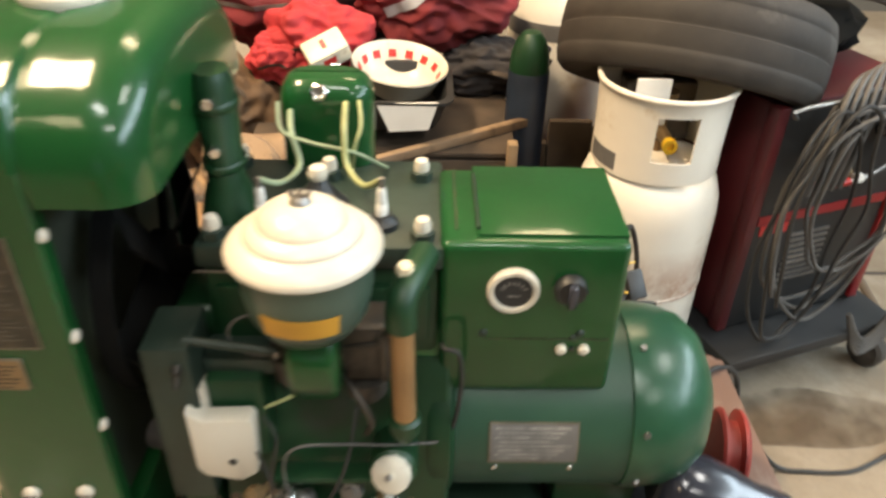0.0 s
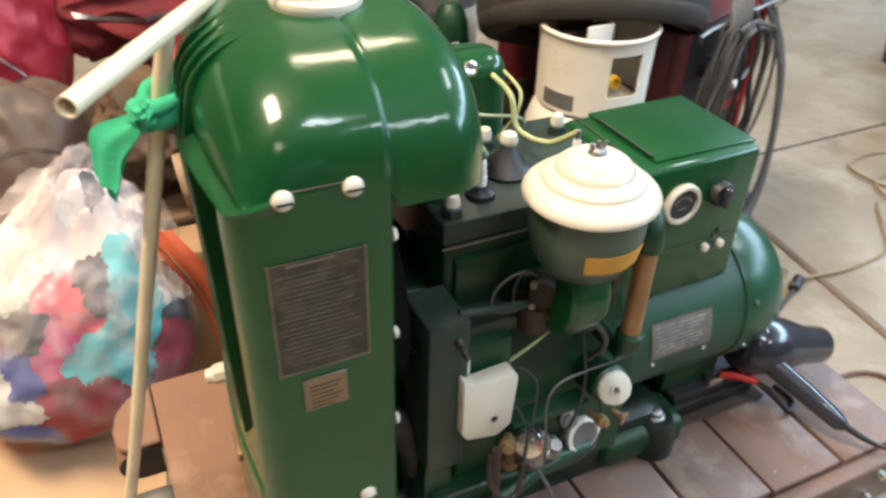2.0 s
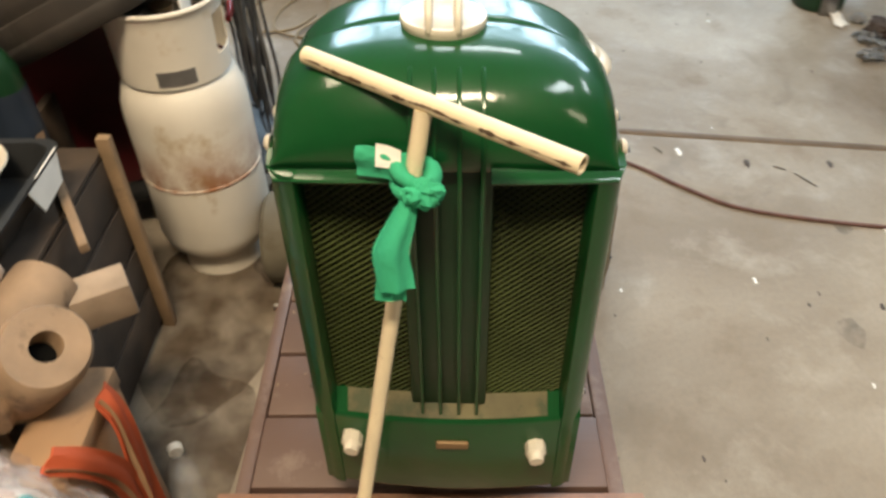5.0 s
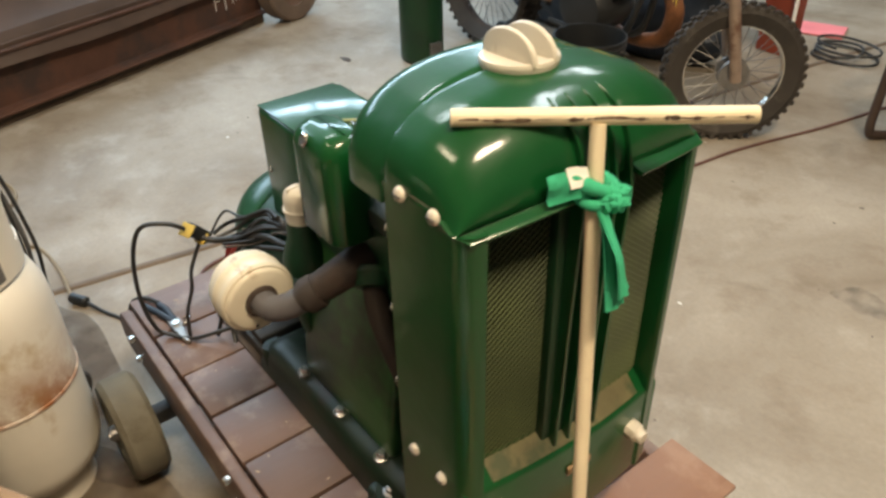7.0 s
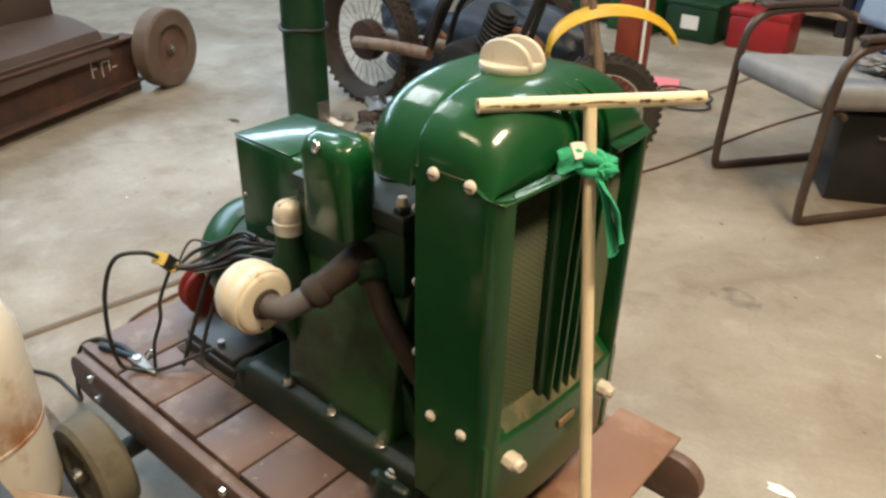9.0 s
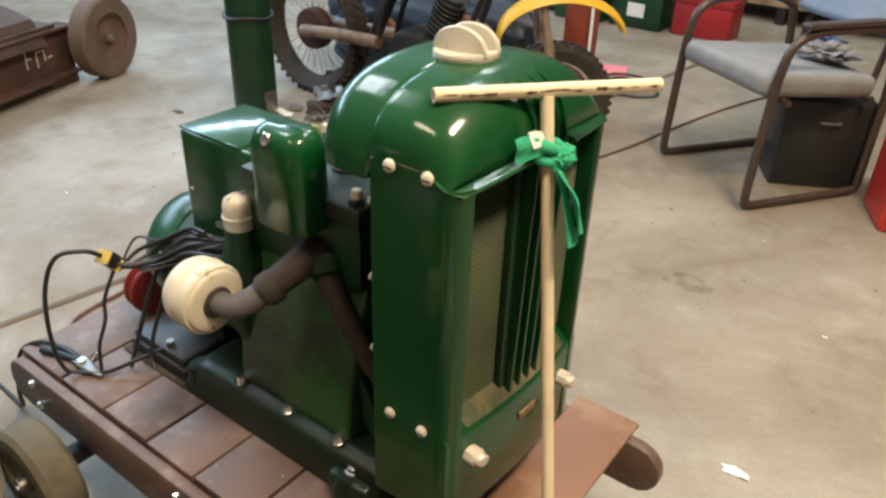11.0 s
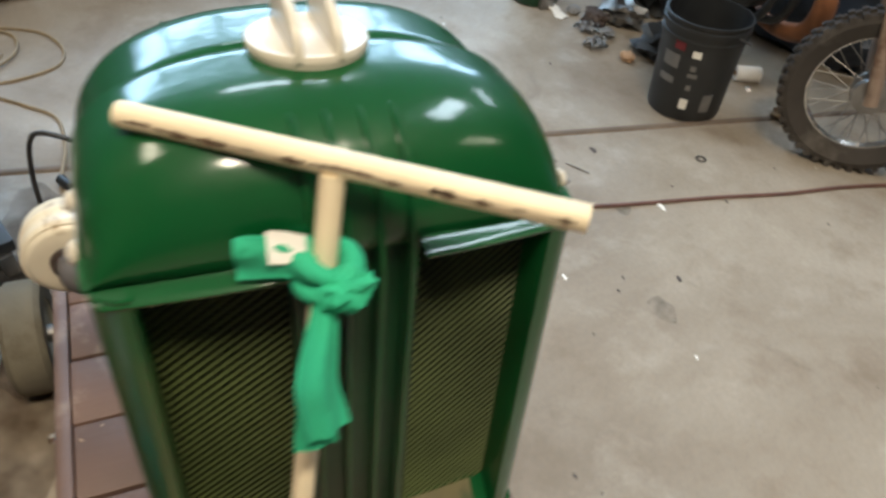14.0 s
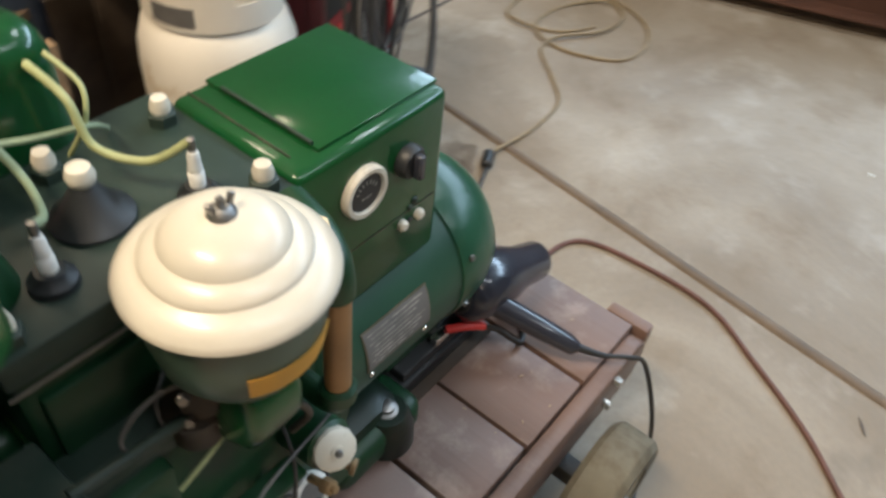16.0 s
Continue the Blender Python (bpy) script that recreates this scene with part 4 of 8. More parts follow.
# the front of the housing bows out in the middle, and the whole stands a little askew on its base
for ob in gen.children_recursive:
    for v in ob.data.vertices:
        x, y = v.co.x, v.co.y
        x -= 0.016 * max(0.0, 1 - ((y - YC) / HW) ** 2) * max(0.0, min(1.0, (-0.36 - x) / 0.055))
        v.co.x, v.co.y = x - 0.034 * (0.853 - y), 0.853 - (0.853 - y) * 1.0146

# base casting: one long tray with a rounded flange, a sloping nose at the generator end, lugs and feet
BASE = [(0.580, 0.2723), (0.852, 0.2723), (0.8525, 0.300), (0.850, 0.326), (0.845, 0.342), (0.836, 0.352), (0.822, 0.3565), (0.800, 0.3572), (0.622, 0.3572), (0.602, 0.3550), (0.588, 0.345), (0.581, 0.318)]


def base_section(x, low):
    return [Vector((x, y, 0.2723 + (z - 0.2723) * low)) for y, z in BASE]


part("base", loft([base_section(-0.303, 0.86), base_section(-0.297, 1.0), base_section(0.118, 1.0), base_section(0.140, 0.97), base_section(0.160, 0.86), base_section(0.176, 0.66), base_section(0.184, 0.40)]), BASE_DK, gen)
part("base_rail", box(0.040, 0.196, 0.566, 0.645, 0.2725, 0.331, 0.020, 4), GREEN_DK, gen)
part("base_boss", lathe([(0, 0), (0.027, 0), (0.026, 0.030), (0.021, 0.038), (0.012, 0.037), (0, 0.036)], (0.158, 0.826, 0.297), (0.12, 0.05, 1), 26), BASE_DK, gen)
for bx in (0.038, -0.081, -0.199):
    for by in (0.830, 0.612):
        part("flange_bolt", hexbolt((bx, by, 0.3575), (0, 0, 1), 0.0080, 0.010, lathe([(0, 0), (0.0125, 0), (0.0125, 0.002), (0, 0.002)], (bx, by, 0.3562), (0, 0, 1), 18)), CHROME, gen)
part("foot", box(-0.290, -0.205, 0.800, 0.868, 0.2726, 0.327, 0.012, 3), BASE_DK, gen)
for fx, fy, fz in ((-0.242, 0.840, 0.327), (0.146, 0.590, 0.333), (-0.270, 0.590, 0.322)):
    foot = part("foot", lathe([(0, 0), (0.038, 0), (0.037, fz - 0.300), (0.031, fz - 0.280), (0.026, fz - 0.2725), (0, fz - 0.2725)], (fx, fy, 0.2726), (0, 0, 1), 24), BASE_DK, gen)
    part("foot_bolt", lathe([(0, 0), (0.0155, 0), (0.0155, 0.003), (0.011, 0.0045), (0.0105, 0.010), (0.006, 0.013), (0, 0.013)], (fx, fy, fz - 0.0005), (0, 0, 1), 20), STEEL, foot)

# crankcase, block and head
part("crankcase", prism([(0.560, 0.352), (0.822, 0.352), (0.823, 0.380), (0.818, 0.430), (0.810, 0.480), (0.800, 0.525), (0.789, 0.565), (0.778, 0.598), (0.771, 0.625), (0.768, 0.66), (0.612, 0.66), (0.606, 0.60), (0.575, 0.52), (0.562, 0.44)], "x", -0.214, 0.046, 0.010, 3), GREEN_CASE, gen)
# plate added over the crankcase's north face, its dark green standing for shade
part("side_cover", prism([(0.553, 0.354), (0.555, 0.440), (0.568, 0.520), (0.599, 0.602), (0.606, 0.618), (0.612, 0.600), (0.580, 0.520), (0.570, 0.354)], "x", -0.212, 0.044, 0.003, 1), GREEN_DK, gen)
part("timing_cover", prism([(0.600, 0.352), (0.775, 0.352), (0.770, 0.50), (0.745, 0.60), (0.735, 0.66), (0.635, 0.66), (0.620, 0.58), (0.603, 0.47)], "x", -0.262, -0.213, 0.010, 3), GREEN_DK, gen)
part("web", prism([(-0.214, 0.470), (-0.214, 0.385), (-0.252, 0.352), (-0.268, 0.352), (-0.262, 0.385)], "y", 0.780, 0.792, 0.002, 1), GREEN_DK, gen)
part("cylinder_block", box(-0.212, 0.030, 0.606, 0.782, 0.62, 0.734, 0.008, 2), GREEN_DK, gen)
part("cylinder_head", box(-0.216, 0.034, 0.600, 0.788, 0.736, 0.764, 0.005, 2), GREEN_DUST, gen, "dusty grey-green cylinder head")
part("gasket_edge", box(-0.2165, -0.06, 0.5985, 0.600, 0.7325, 0.7350), STEEL, gen)
part("water_jacket_plate", box(-0.200, 0.02, 0.598, 0.607, 0.645, 0.715, 0.003), GREEN_DK, gen)
for hx, hy in ((-0.198, 0.617), (0.012, 0.617), (-0.198, 0.770), (0.010, 0.742), (-0.094, 0.742)):
    nut = part("head_nut", lathe([(0, 0), (0.0125, 0), (0.0125, 0.010), (0.009, 0.012), (0, 0.012)], (hx, hy, 0.764), (0, 0, 1), 6), GREEN_DUST, gen)
    part("nut_cap", lathe([(0.0085, 0), (0.0090, 0.006), (0.0068, 0.013), (0, 0.0155)], (hx, hy, 0.7755), (0, 0, 1), 16), CREAM, nut, "cream domed nut cap")
for px, py in ((-0.152, 0.640), (-0.030, 0.642)):
    plug = part("spark_plug", lathe([(0.017, 0), (0.0165, 0.006), (0.012, 0.010), (0.010, 0.014), (0, 0.014)], (px, py, 0.764), (0, 0, 1), 20), BLACK, gen)
    part("insulator", lathe([(0.0062, 0), (0.0064, 0.012), (0.0050, 0.014), (0.0058, 0.017), (0.0048, 0.022), (0.0052, 0.026), (0.004, 0.032), (0, 0.032)], (px, py, 0.777), (0, 0, 1), 16), WHITE, plug, "white porcelain insulator")
    part("terminal", lathe([(0.003, 0), (0.0034, 0.012), (0, 0.013)], (px, py, 0.808), (0, 0, 1), 10), STEEL, plug)
br = part("breather", lathe([(0, 0), (0.030, 0), (0.031, 0.004), (0.024, 0.010), (0.0125, 0.026), (0.0085, 0.034), (0, 0.034)], (-0.098, 0.678, 0.764), (0, 0, 1), 28), BLACK, gen, "black cone with a cream ball top")
part("breather_ball", lathe([(0.004, 0), (0.0095, 0.005), (0.0110, 0.011), (0.0085, 0.018), (0, 0.021)], (-0.098, 0.678, 0.794), (0, 0, 1), 20), CREAM, br)
out = part("water_outlet", loft([[Vector((-0.192 + r * math.cos(a), 0.675 + 1.25 * r * math.sin(a), z)) for a in [2 * math.pi * i / 24 for i in range(24)]] for r, z in ((0.030, 0.764), (0.025, 0.785), (0.0195, 0.80), (0.020, 0.905), (0.016, 0.918))]), GREEN_DK, gen)
for z in (0.815, 0.880):
    part("hose_clamp", lathe([(0.0215, 0), (0.0228, 0.002), (0.0228, 0.008), (0.0215, 0.010)], (-0.192, 0.675, z), (0, 0, 1), 24, None, 1.25), GREEN_DK, out)
for bz in (0.845, 0.895):
    part("outlet_bolt", hexbolt((-0.192, 0.647, bz), (0.2, -1, 0), 0.006, 0.008), CHROME, out)

# magneto cover
mg = part("magneto_cover", loft([[Vector((px, py, z)) for px, py in rounded_rect(-0.152 + i, -0.046 - i, 0.766 + i, 0.838 - i, 0.024 - i * 0.3)] for i, z in ((0.002, 0.715), (0, 0.718), (0, 0.838), (0.0015, 0.848), (0.005, 0.857), (0.011, 0.864), (0.019, 0.8675))]), GREEN, gen, "glossy green magneto cover")
for my, sgn in ((0.7685, -1), (0.8355, 1)):
    part("cover_bolt", lathe([(0, 0), (0.0095, 0), (0.0105, 0.002), (0.0075, 0.004), (0.0055, 0.0035), (0, 0.003)], (-0.0985 + 0.006 * sgn, my, 0.8555), (0, sgn, 0.45), 6), CHROME, mg, "recessed bright bolt")
for wx, wm, pts in (
    (-0.130, WIRE_G, [(-0.137, 0.765, 0.835), (-0.131, 0.728, 0.826), (-0.122, 0.712, 0.795), (-0.135, 0.665, 0.800), (-0.152, 0.640, 0.818)]),
    (-0.070, WIRE_Y, [(-0.075, 0.765, 0.845), (-0.073, 0.722, 0.835), (-0.070, 0.705, 0.800), (-0.050, 0.670, 0.795), (-0.030, 0.642, 0.818)]),
    (-0.145, WIRE_G, [(-0.150, 0.765, 0.845), (-0.142, 0.730, 0.828), (-0.112, 0.722, 0.818), (-0.065, 0.720, 0.808), (-0.045, 0.735, 0.790), (-0.030, 0.760, 0.768)]),
    (-0.060, WIRE_Y, [(-0.060, 0.765, 0.848), (-0.056, 0.730, 0.835), (-0.063, 0.722, 0.812), (-0.066, 0.735, 0.79), (-0.07, 0.75, 0.768)]),
):
    part("ignition_lead", tube(pts, 0.0034 if len(pts) == 5 and pts[-1][2] > 0.8 else 0.0022, 10), wm, gen)

# control box
cb = part("control_box", box(0.030, 0.224, 0.600, 0.760, 0.568, 0.770, 0.009, 3), GREEN, gen)
part("lid", box(0.068, 0.2225, 0.614, 0.7585, 0.7690, 0.7735, 0.0018, 2), GREEN, cb)
part("hinge_line", box(0.046, 0.0475, 0.625, 0.755, 0.7697, 0.7712), PLATE, cb)
part("hinge_pin", cyl((0.0685, 0.622, 0.7752), (0.0685, 0.735, 0.7752), 0.0018, 8), GREEN_DUST, cb)
part("front_seam", box(0.078, 0.215, 0.5992, 0.6004, 0.6475, 0.6483), PLATE, cb)
gg = part("ammeter", lathe([(0, 0), (0.0275, 0), (0.0275, 0.006), (0.0255, 0.0085), (0.0215, 0.0085), (0.0200, 0.005), (0, 0.005)], (0.106, 0.6005, 0.715), (0, -1, 0), 36), CREAM, cb, "ammeter with a cream bezel")
part("dial", lathe([(0, 0), (0.0202, 0), (0, 0.0004)], (0.106, 0.5952, 0.715), (0, -1, 0), 32), BLACK, gg, "black dial face")
part("needle", box(0.1000, 0.1130, 0.5942, 0.5948, 0.7090, 0.7100), PLATE_GREY, gg)
for k in range(7):
    mm = Matrix.Translation((0.106, 0.5944, 0.712)) @ Matrix.Rotation(radians(-60 + 20 * k), 4, "Y") @ Matrix.Translation((0, 0, 0.0140))
    part("dial_mark", box(-0.0005, 0.0005, -0.0003, 0.0003, -0.0022, 0.0022, 0, 1, mm), PLATE_GREY, gg)
kn = part("selector_knob", lathe([(0, 0), (0.0175, 0), (0.0175, 0.009), (0.0150, 0.013), (0, 0.0135)], (0.165, 0.6005, 0.718), (0, -1, 0), 10), BLACK, cb, "black selector knob")
part("pointer", box(0.1605, 0.1695, 0.578, 0.588, 0.704, 0.732, 0.002, 1), BLACK_GLOSS, kn)
for sx in (0.078, 0.183):
    part("box_screw", slotted((sx, 0.6003, 0.656), (0, -1, 0), 0.0048), GREEN_DUST, cb)
for sx in (0.164, 0.189):
    part("push_button", lathe([(0, 0), (0.0062, 0), (0.0062, 0.005), (0.004, 0.0075), (0, 0.008)], (sx, 0.6003, 0.635), (0, -1, 0), 18), CREAM, cb, "cream push button")
part("box_screw", slotted((0.1765, 0.6003, 0.650), (0, -1, 0), 0.0042), GREEN_DUST, cb)
part("light_switch", box(0.1735, 0.1785, 0.597, 0.6003, 0.633, 0.637), BLACK, cb)
part("box_screw", slotted((0.205, 0.7598, 0.660), (0, 1, 0), 0.0045), CHROME, cb)

# generator drum and end bell
GC = (0.690, 0.480)
part("generator_drum", lathe([(0, 0), (0.108, 0), (0.1145, 0.005), (0.1145, 0.226), (0, 0.226)], (0.034, *GC), (1, 0, 0), 64), GREEN_SAT, gen)
part("end_bell", lathe([(0.1120, -0.004), (0.1170, -0.002), (0.1185, 0.004), (0.1185, 0.026), (0.1150, 0.052), (0.1050, 0.078), (0.0860, 0.099), (0.0560, 0.113), (0, 0.119)], (0.262, *GC), (1, 0, 0), 64), GREEN_BELL, gen, "rounded green end bell")
for a in (20, 110, 160, 200, 250, 340):
    c, s = math.cos(radians(a)), math.sin(radians(a))
    part("bell_bolt", hexbolt((0.275, GC[0] + 0.1182 * c, GC[1] + 0.1182 * s), (0, c, s), 0.0045, 0.004), STEEL, gen)


def curved_plate(x0, x1, a0, a1, r, t=0.0012, n=10):
    """A plate that follows the drum from angle a0 to a1 (degrees from +y)."""
    sec = []
    for i in range(n + 1):
        a = radians(a0 + (a1 - a0) * i / n)
        c, s = math.cos(a), math.sin(a)
        sec.append([Vector((x0, GC[0] + r * c, GC[1] + r * s)), Vector((x1, GC[0] + r * c, GC[1] + r * s)),
                    Vector((x1, GC[0] + (r + t) * c, GC[1] + (r + t) * s)), Vector((x0, GC[0] + (r + t) * c, GC[1] + (r + t) * s))])
    return loft(sec)


np_ = part("rating_plate", curved_plate(0.092, 0.197, 153, 181, 0.1146), PLATE_EDGE, gen, "grey metal rating plate with unreadable lines")
part("plate_field", curved_plate(0.094, 0.195, 154.2, 179.8, 0.1152), GREY_LABEL, np_)
for i in range(8):
    a = 156.2 + i * 2.9
    part("text_bar", curved_plate(0.099 + 0.004 * (i % 2), 0.188 - 0.007 * ((i * 5) % 4), a, a + 0.9, 0.1158, 0.0008, 2), PLATE_GREY, np_)
for a in (188, 190):
    part("plate_rivet", slotted((0.10 + 0.09 * (a - 188) / 2, GC[0] + 0.1145 * math.cos(radians(186)), GC[1] + 0.1145 * math.sin(radians(186))), (0, math.cos(radians(186)), math.sin(radians(186))), 0.004), CHROME, gen)
part("generator_foot", box(0.19, 0.30, 0.63, 0.75, 0.3224, 0.375, 0.006), GREEN_DK, gen)
part("adapter_ring", lathe([(0, 0), (0.128, 0), (0.132, 0.006), (0.132, 0.026), (0.120, 0.032), (0, 0.032)], (0.020, 0.690, 0.485), (1, 0, 0), 48), GREEN_DK, gen)

# oil-bath air cleaner on its intake elbow
CL = (-0.091, 0.526)
ac = part("air_cleaner_lid", lathe([(0.058, -0.0045), (0.0668, -0.0042), (0.0688, -0.002), (0.0690, 0.001), (0.0674, 0.0042), (0.0620, 0.0095), (0.0560, 0.0132), (0.0528, 0.0142), (0.0518, 0.0150), (0.0514, 0.0172), (0.0500, 0.0192), (0.0450, 0.0232), (0.0412, 0.0250), (0.0396, 0.0256), (0.0390, 0.0276), (0.0350, 0.0330), (0.0270, 0.0384), (0.0150, 0.0420), (0, 0.0432)], (*CL, 0.818), (0, 0, 1), 56), CREAM, gen, "cream stepped air cleaner lid")
part("wing_nut", lathe([(0, 0), (0.0095, 0), (0.0085, 0.004), (0.005, 0.007), (0, 0.007)], (*CL, 0.8595), (0, 0, 1), 14), STEEL, ac, "dull wing nut")
for sx in (-1, 0, 1):
    part("wing", box(-0.0022, 0.0022, -0.0018, 0.0018, -0.006, 0.006, 0.0012, 2, Matrix.Translation((CL[0] + sx * 0.0065, CL[1], 0.8675 - 0.001 * abs(sx))) @ Matrix.Rotation(radians(22 * sx), 4, "Y")), STEEL, ac)
bowl = part("air_cleaner_bowl", lathe([(0, -0.082), (0.030, -0.082), (0.044, -0.074), (0.0545, -0.056), (0.0592, -0.030), (0.0600, 0.0055), (0, 0.0055)], (*CL, 0.809), (0, 0, 1), 48), GLASS_BOWL, gen)


def bowl_label():
    sec = []
    for i in range(9):
        a = radians(236 + 68 * i / 8)
        r0 = 0.0597
        sec.append([Vector((CL[0] + (r0 + d - (0.0036 if z < 0.762 else 0)) * math.cos(a), CL[1] + (r0 + d - (0.0036 if z < 0.762 else 0)) * math.sin(a), z)) for d, z in ((0, 0.757), (0.0008, 0.757), (0.0008, 0.779), (0, 0.779))])
    return loft(sec)


part("label", bowl_label(), LABEL_OR, bowl, "worn orange label")
elb = []
for cy, cz, ang, w, d in ((0.516, 0.732, 0, 0.018, 0.020), (0.504, 0.716, 0, 0.0200, 0.0225), (0.5005, 0.700, 0, 0.0205, 0.0225), (0.5005, 0.682, 8, 0.0205, 0.0225), (0.508, 0.664, 35, 0.0200, 0.0220), (0.524, 0.652, 65, 0.0195, 0.0210), (0.548, 0.648, 88, 0.0190, 0.0200), (0.590, 0.648, 90, 0.0190, 0.0200)):
    a = radians(ang)
    across = Vector((0, math.cos(a), math.sin(a)))
    elb.append([Vector((-0.0900 + 1.20 * px, cy + 0.014, cz)) + across * py for px, py in rounded_rect(-w, w, -d, d, 0.009)])
part("intake_elbow", loft(elb), GREEN, gen)
part("intake_flange", box(-0.122, -0.066, 0.584, 0.6, 0.618, 0.680, 0.004), GREEN_DK, gen)
carb = part("carburettor", box(-0.080, -0.020, 0.552, 0.604, 0.628, 0.700, 0.008, 2), DARK_METAL, gen, "dull dark metal carburettor")
part("carburettor_bowl", lathe([(0, 0), (0.018, 0), (0.022, 0.006), (0.022, 0.026), (0, 0.028)], (-0.045, 0.566, 0.600), (0, 0, 1), 24), DARK_METAL, carb)
part("choke_shaft", tube([(-0.085, 0.556, 0.672), (-0.012, 0.547, 0.686)], 0.0035, 8, smooth=False), DARK_METAL, carb)
part("throttle_arm", box(-0.028, -0.020, 0.540, 0.556, 0.64, 0.70, 0.002), DARK_METAL, carb)
part("choke_lever", tube([(-0.03, 0.548, 0.69), (-0.018, 0.542, 0.705), (-0.008, 0.540, 0.700)], 0.004, 8), DARK_METAL, carb)
part("choke_spring", tube([(-0.120, 0.585, 0.69), (-0.140, 0.572, 0.675), (-0.136, 0.565, 0.640), (-0.108, 0.566, 0.640)], 0.0018, 8), WIRE_GREY, carb)
part("filler_pipe", cyl((-0.004, 0.523, 0.598), (-0.007, 0.520, 0.742), 0.0118, 24), PIPE_BR, gen, "bronze coloured oil filler pipe")
part("pipe_elbow", tube([(-0.007, 0.520, 0.730), (-0.007, 0.521, 0.750), (-0.004, 0.530, 0.763), (0.004, 0.552, 0.767), (0.014, 0.590, 0.764)], 0.0150, 18), GREEN_DK, gen)
part("elbow_nut", hexbolt((-0.004, 0.540, 0.778), (0, -0.1, 1), 0.0085, 0.010), CREAM_WORN, gen, "cream hex nut")
part("pipe_socket", lathe([(0.0118, 0), (0.0165, 0.001), (0.0170, 0.016), (0.0135, 0.020), (0.0118, 0.020)], (-0.004, 0.523, 0.590), (0, 0, 1), 20), GREEN_DK, gen)
part("pipe_knee", tube([(-0.004, 0.523, 0.604), (-0.004, 0.524, 0.585), (-0.004, 0.540, 0.572), (-0.004, 0.575, 0.570)], 0.0125, 14), GREEN_DK, gen)
part("governor_rod", tube([(-0.222, 0.545, 0.690), (-0.170, 0.548, 0.679), (-0.100, 0.552, 0.664)], 0.0046, 10), GREEN_DUST, gen)
part("manifold_bar", box(-0.215, -0.115, 0.560, 0.605, 0.628, 0.650, 0.006), GREEN_DUST, gen)

# left-hand accessories below the head
pm = part("fuel_pump_cover", prism([(-0.226, 0.618), (-0.225, 0.533), (-0.217, 0.522), (-0.179, 0.513), (-0.161, 0.526), (-0.157, 0.599), (-0.162, 0.607), (-0.209, 0.604)], "y", 0.517, 0.540, 0.003, 2), CREAM, gen, "cream painted pump cover")
part("cover_side", prism([(0.537, 0.533), (0.572, 0.545), (0.568, 0.625), (0.537, 0.632)], "x", -0.219, -0.208, 0.003, 2), CREAM, pm)
part("cover_hole", lathe([(0, 0), (0.0045, 0), (0.0045, 0.0006), (0, 0.0006)], (-0.185, 0.5167, 0.545), (0, -1, 0), 14), BLACK, pm)
part("pump_body", box(-0.212, -0.150, 0.545, 0.600, 0.520, 0.635, 0.008), GREEN_DK, gen)
cbx = part("coil_box", box(-0.262, -0.214, 0.530, 0.600, 0.470, 0.690, 0.004), GREEN_DUST, gen, "dusty grey-green coil housing")
part("coil_bracket", box(-0.258, -0.220, 0.545, 0.60, 0.355, 0.47, 0.004), GREEN_DK, cbx)
part("coil_terminal", lathe([(0.0055, 0), (0.0055, 0.008), (0.0035, 0.010), (0.0042, 0.016), (0.002, 0.024), (0, 0.024)], (-0.228, 0.531, 0.668), (0.1, -0.8, -0.6), 12), DARK_METAL, cbx)
part("fan_shroud", lathe([(0.140, 0), (0.146, 0.0), (0.146, 0.020), (0.140, 0.020), (0.140, 0)], (-0.300, YC, 0.690), (1, 0, 0), 48), MATTE_BLACK, gen, "black fan ring")
fan = part("fan_hub", lathe([(0, 0), (0.034, 0), (0.034, 0.018), (0.020, 0.024), (0, 0.024)], (-0.288, YC, 0.690), (1, 0, 0), 24), MATTE_BLACK, gen)
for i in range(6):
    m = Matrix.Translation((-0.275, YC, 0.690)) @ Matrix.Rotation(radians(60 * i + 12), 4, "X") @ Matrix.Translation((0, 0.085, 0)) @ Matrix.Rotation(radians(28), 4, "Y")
    part("fan_blade", box(-0.001, 0.001, -0.055, 0.055, -0.026, 0.026, 0.0, 1, m), MATTE_BLACK, fan)
part("fan_shaft", cyl((-0.268, YC, 0.690), (-0.205, YC, 0.690), 0.016, 18), MATTE_BLACK, gen)
part("lower_hose", tube([(-0.296, 0.60, 0.50), (-0.272, 0.59, 0.50), (-0.258, 0.585, 0.46), (-0.25, 0.59, 0.42)], 0.020, 16), RUBBER, gen)
# governor knob, oil gauge and the plumbing along the sump
part("governor_housing", cyl((-0.016, 0.575, 0.513), (-0.017, 0.520, 0.5255), 0.026, 28, 0.004), GREEN_DK, gen)
kb = part("governor_knob", lathe([(0, 0), (0.0215, 0), (0.0225, 0.004), (0.0215, 0.010), (0.0175, 0.0125), (0.0070, 0.0135), (0.0070, 0.016), (0, 0.0165)], (-0.017, 0.520, 0.5255), (-0.30, -1, 0.55), 12), CREAM, gen, "cream fluted governor knob")
part("knob_screw", lathe([(0, 0), (0.004, 0), (0.003, 0.003), (0, 0.0035)], (-0.0212, 0.5062, 0.5332), (-0.30, -1, 0.55), 12), STEEL, kb)
og = part("fuel_filter", lathe([(0, 0), (0.025, 0), (0.0265, 0.003), (0.0265, 0.010), (0.0215, 0.012), (0.0205, 0.008), (0, 0.008)], (-0.030, 0.548, 0.418), (0.1, -1, 0.35), 32), WHITE, gen, "fuel filter with a white ring and glass face")
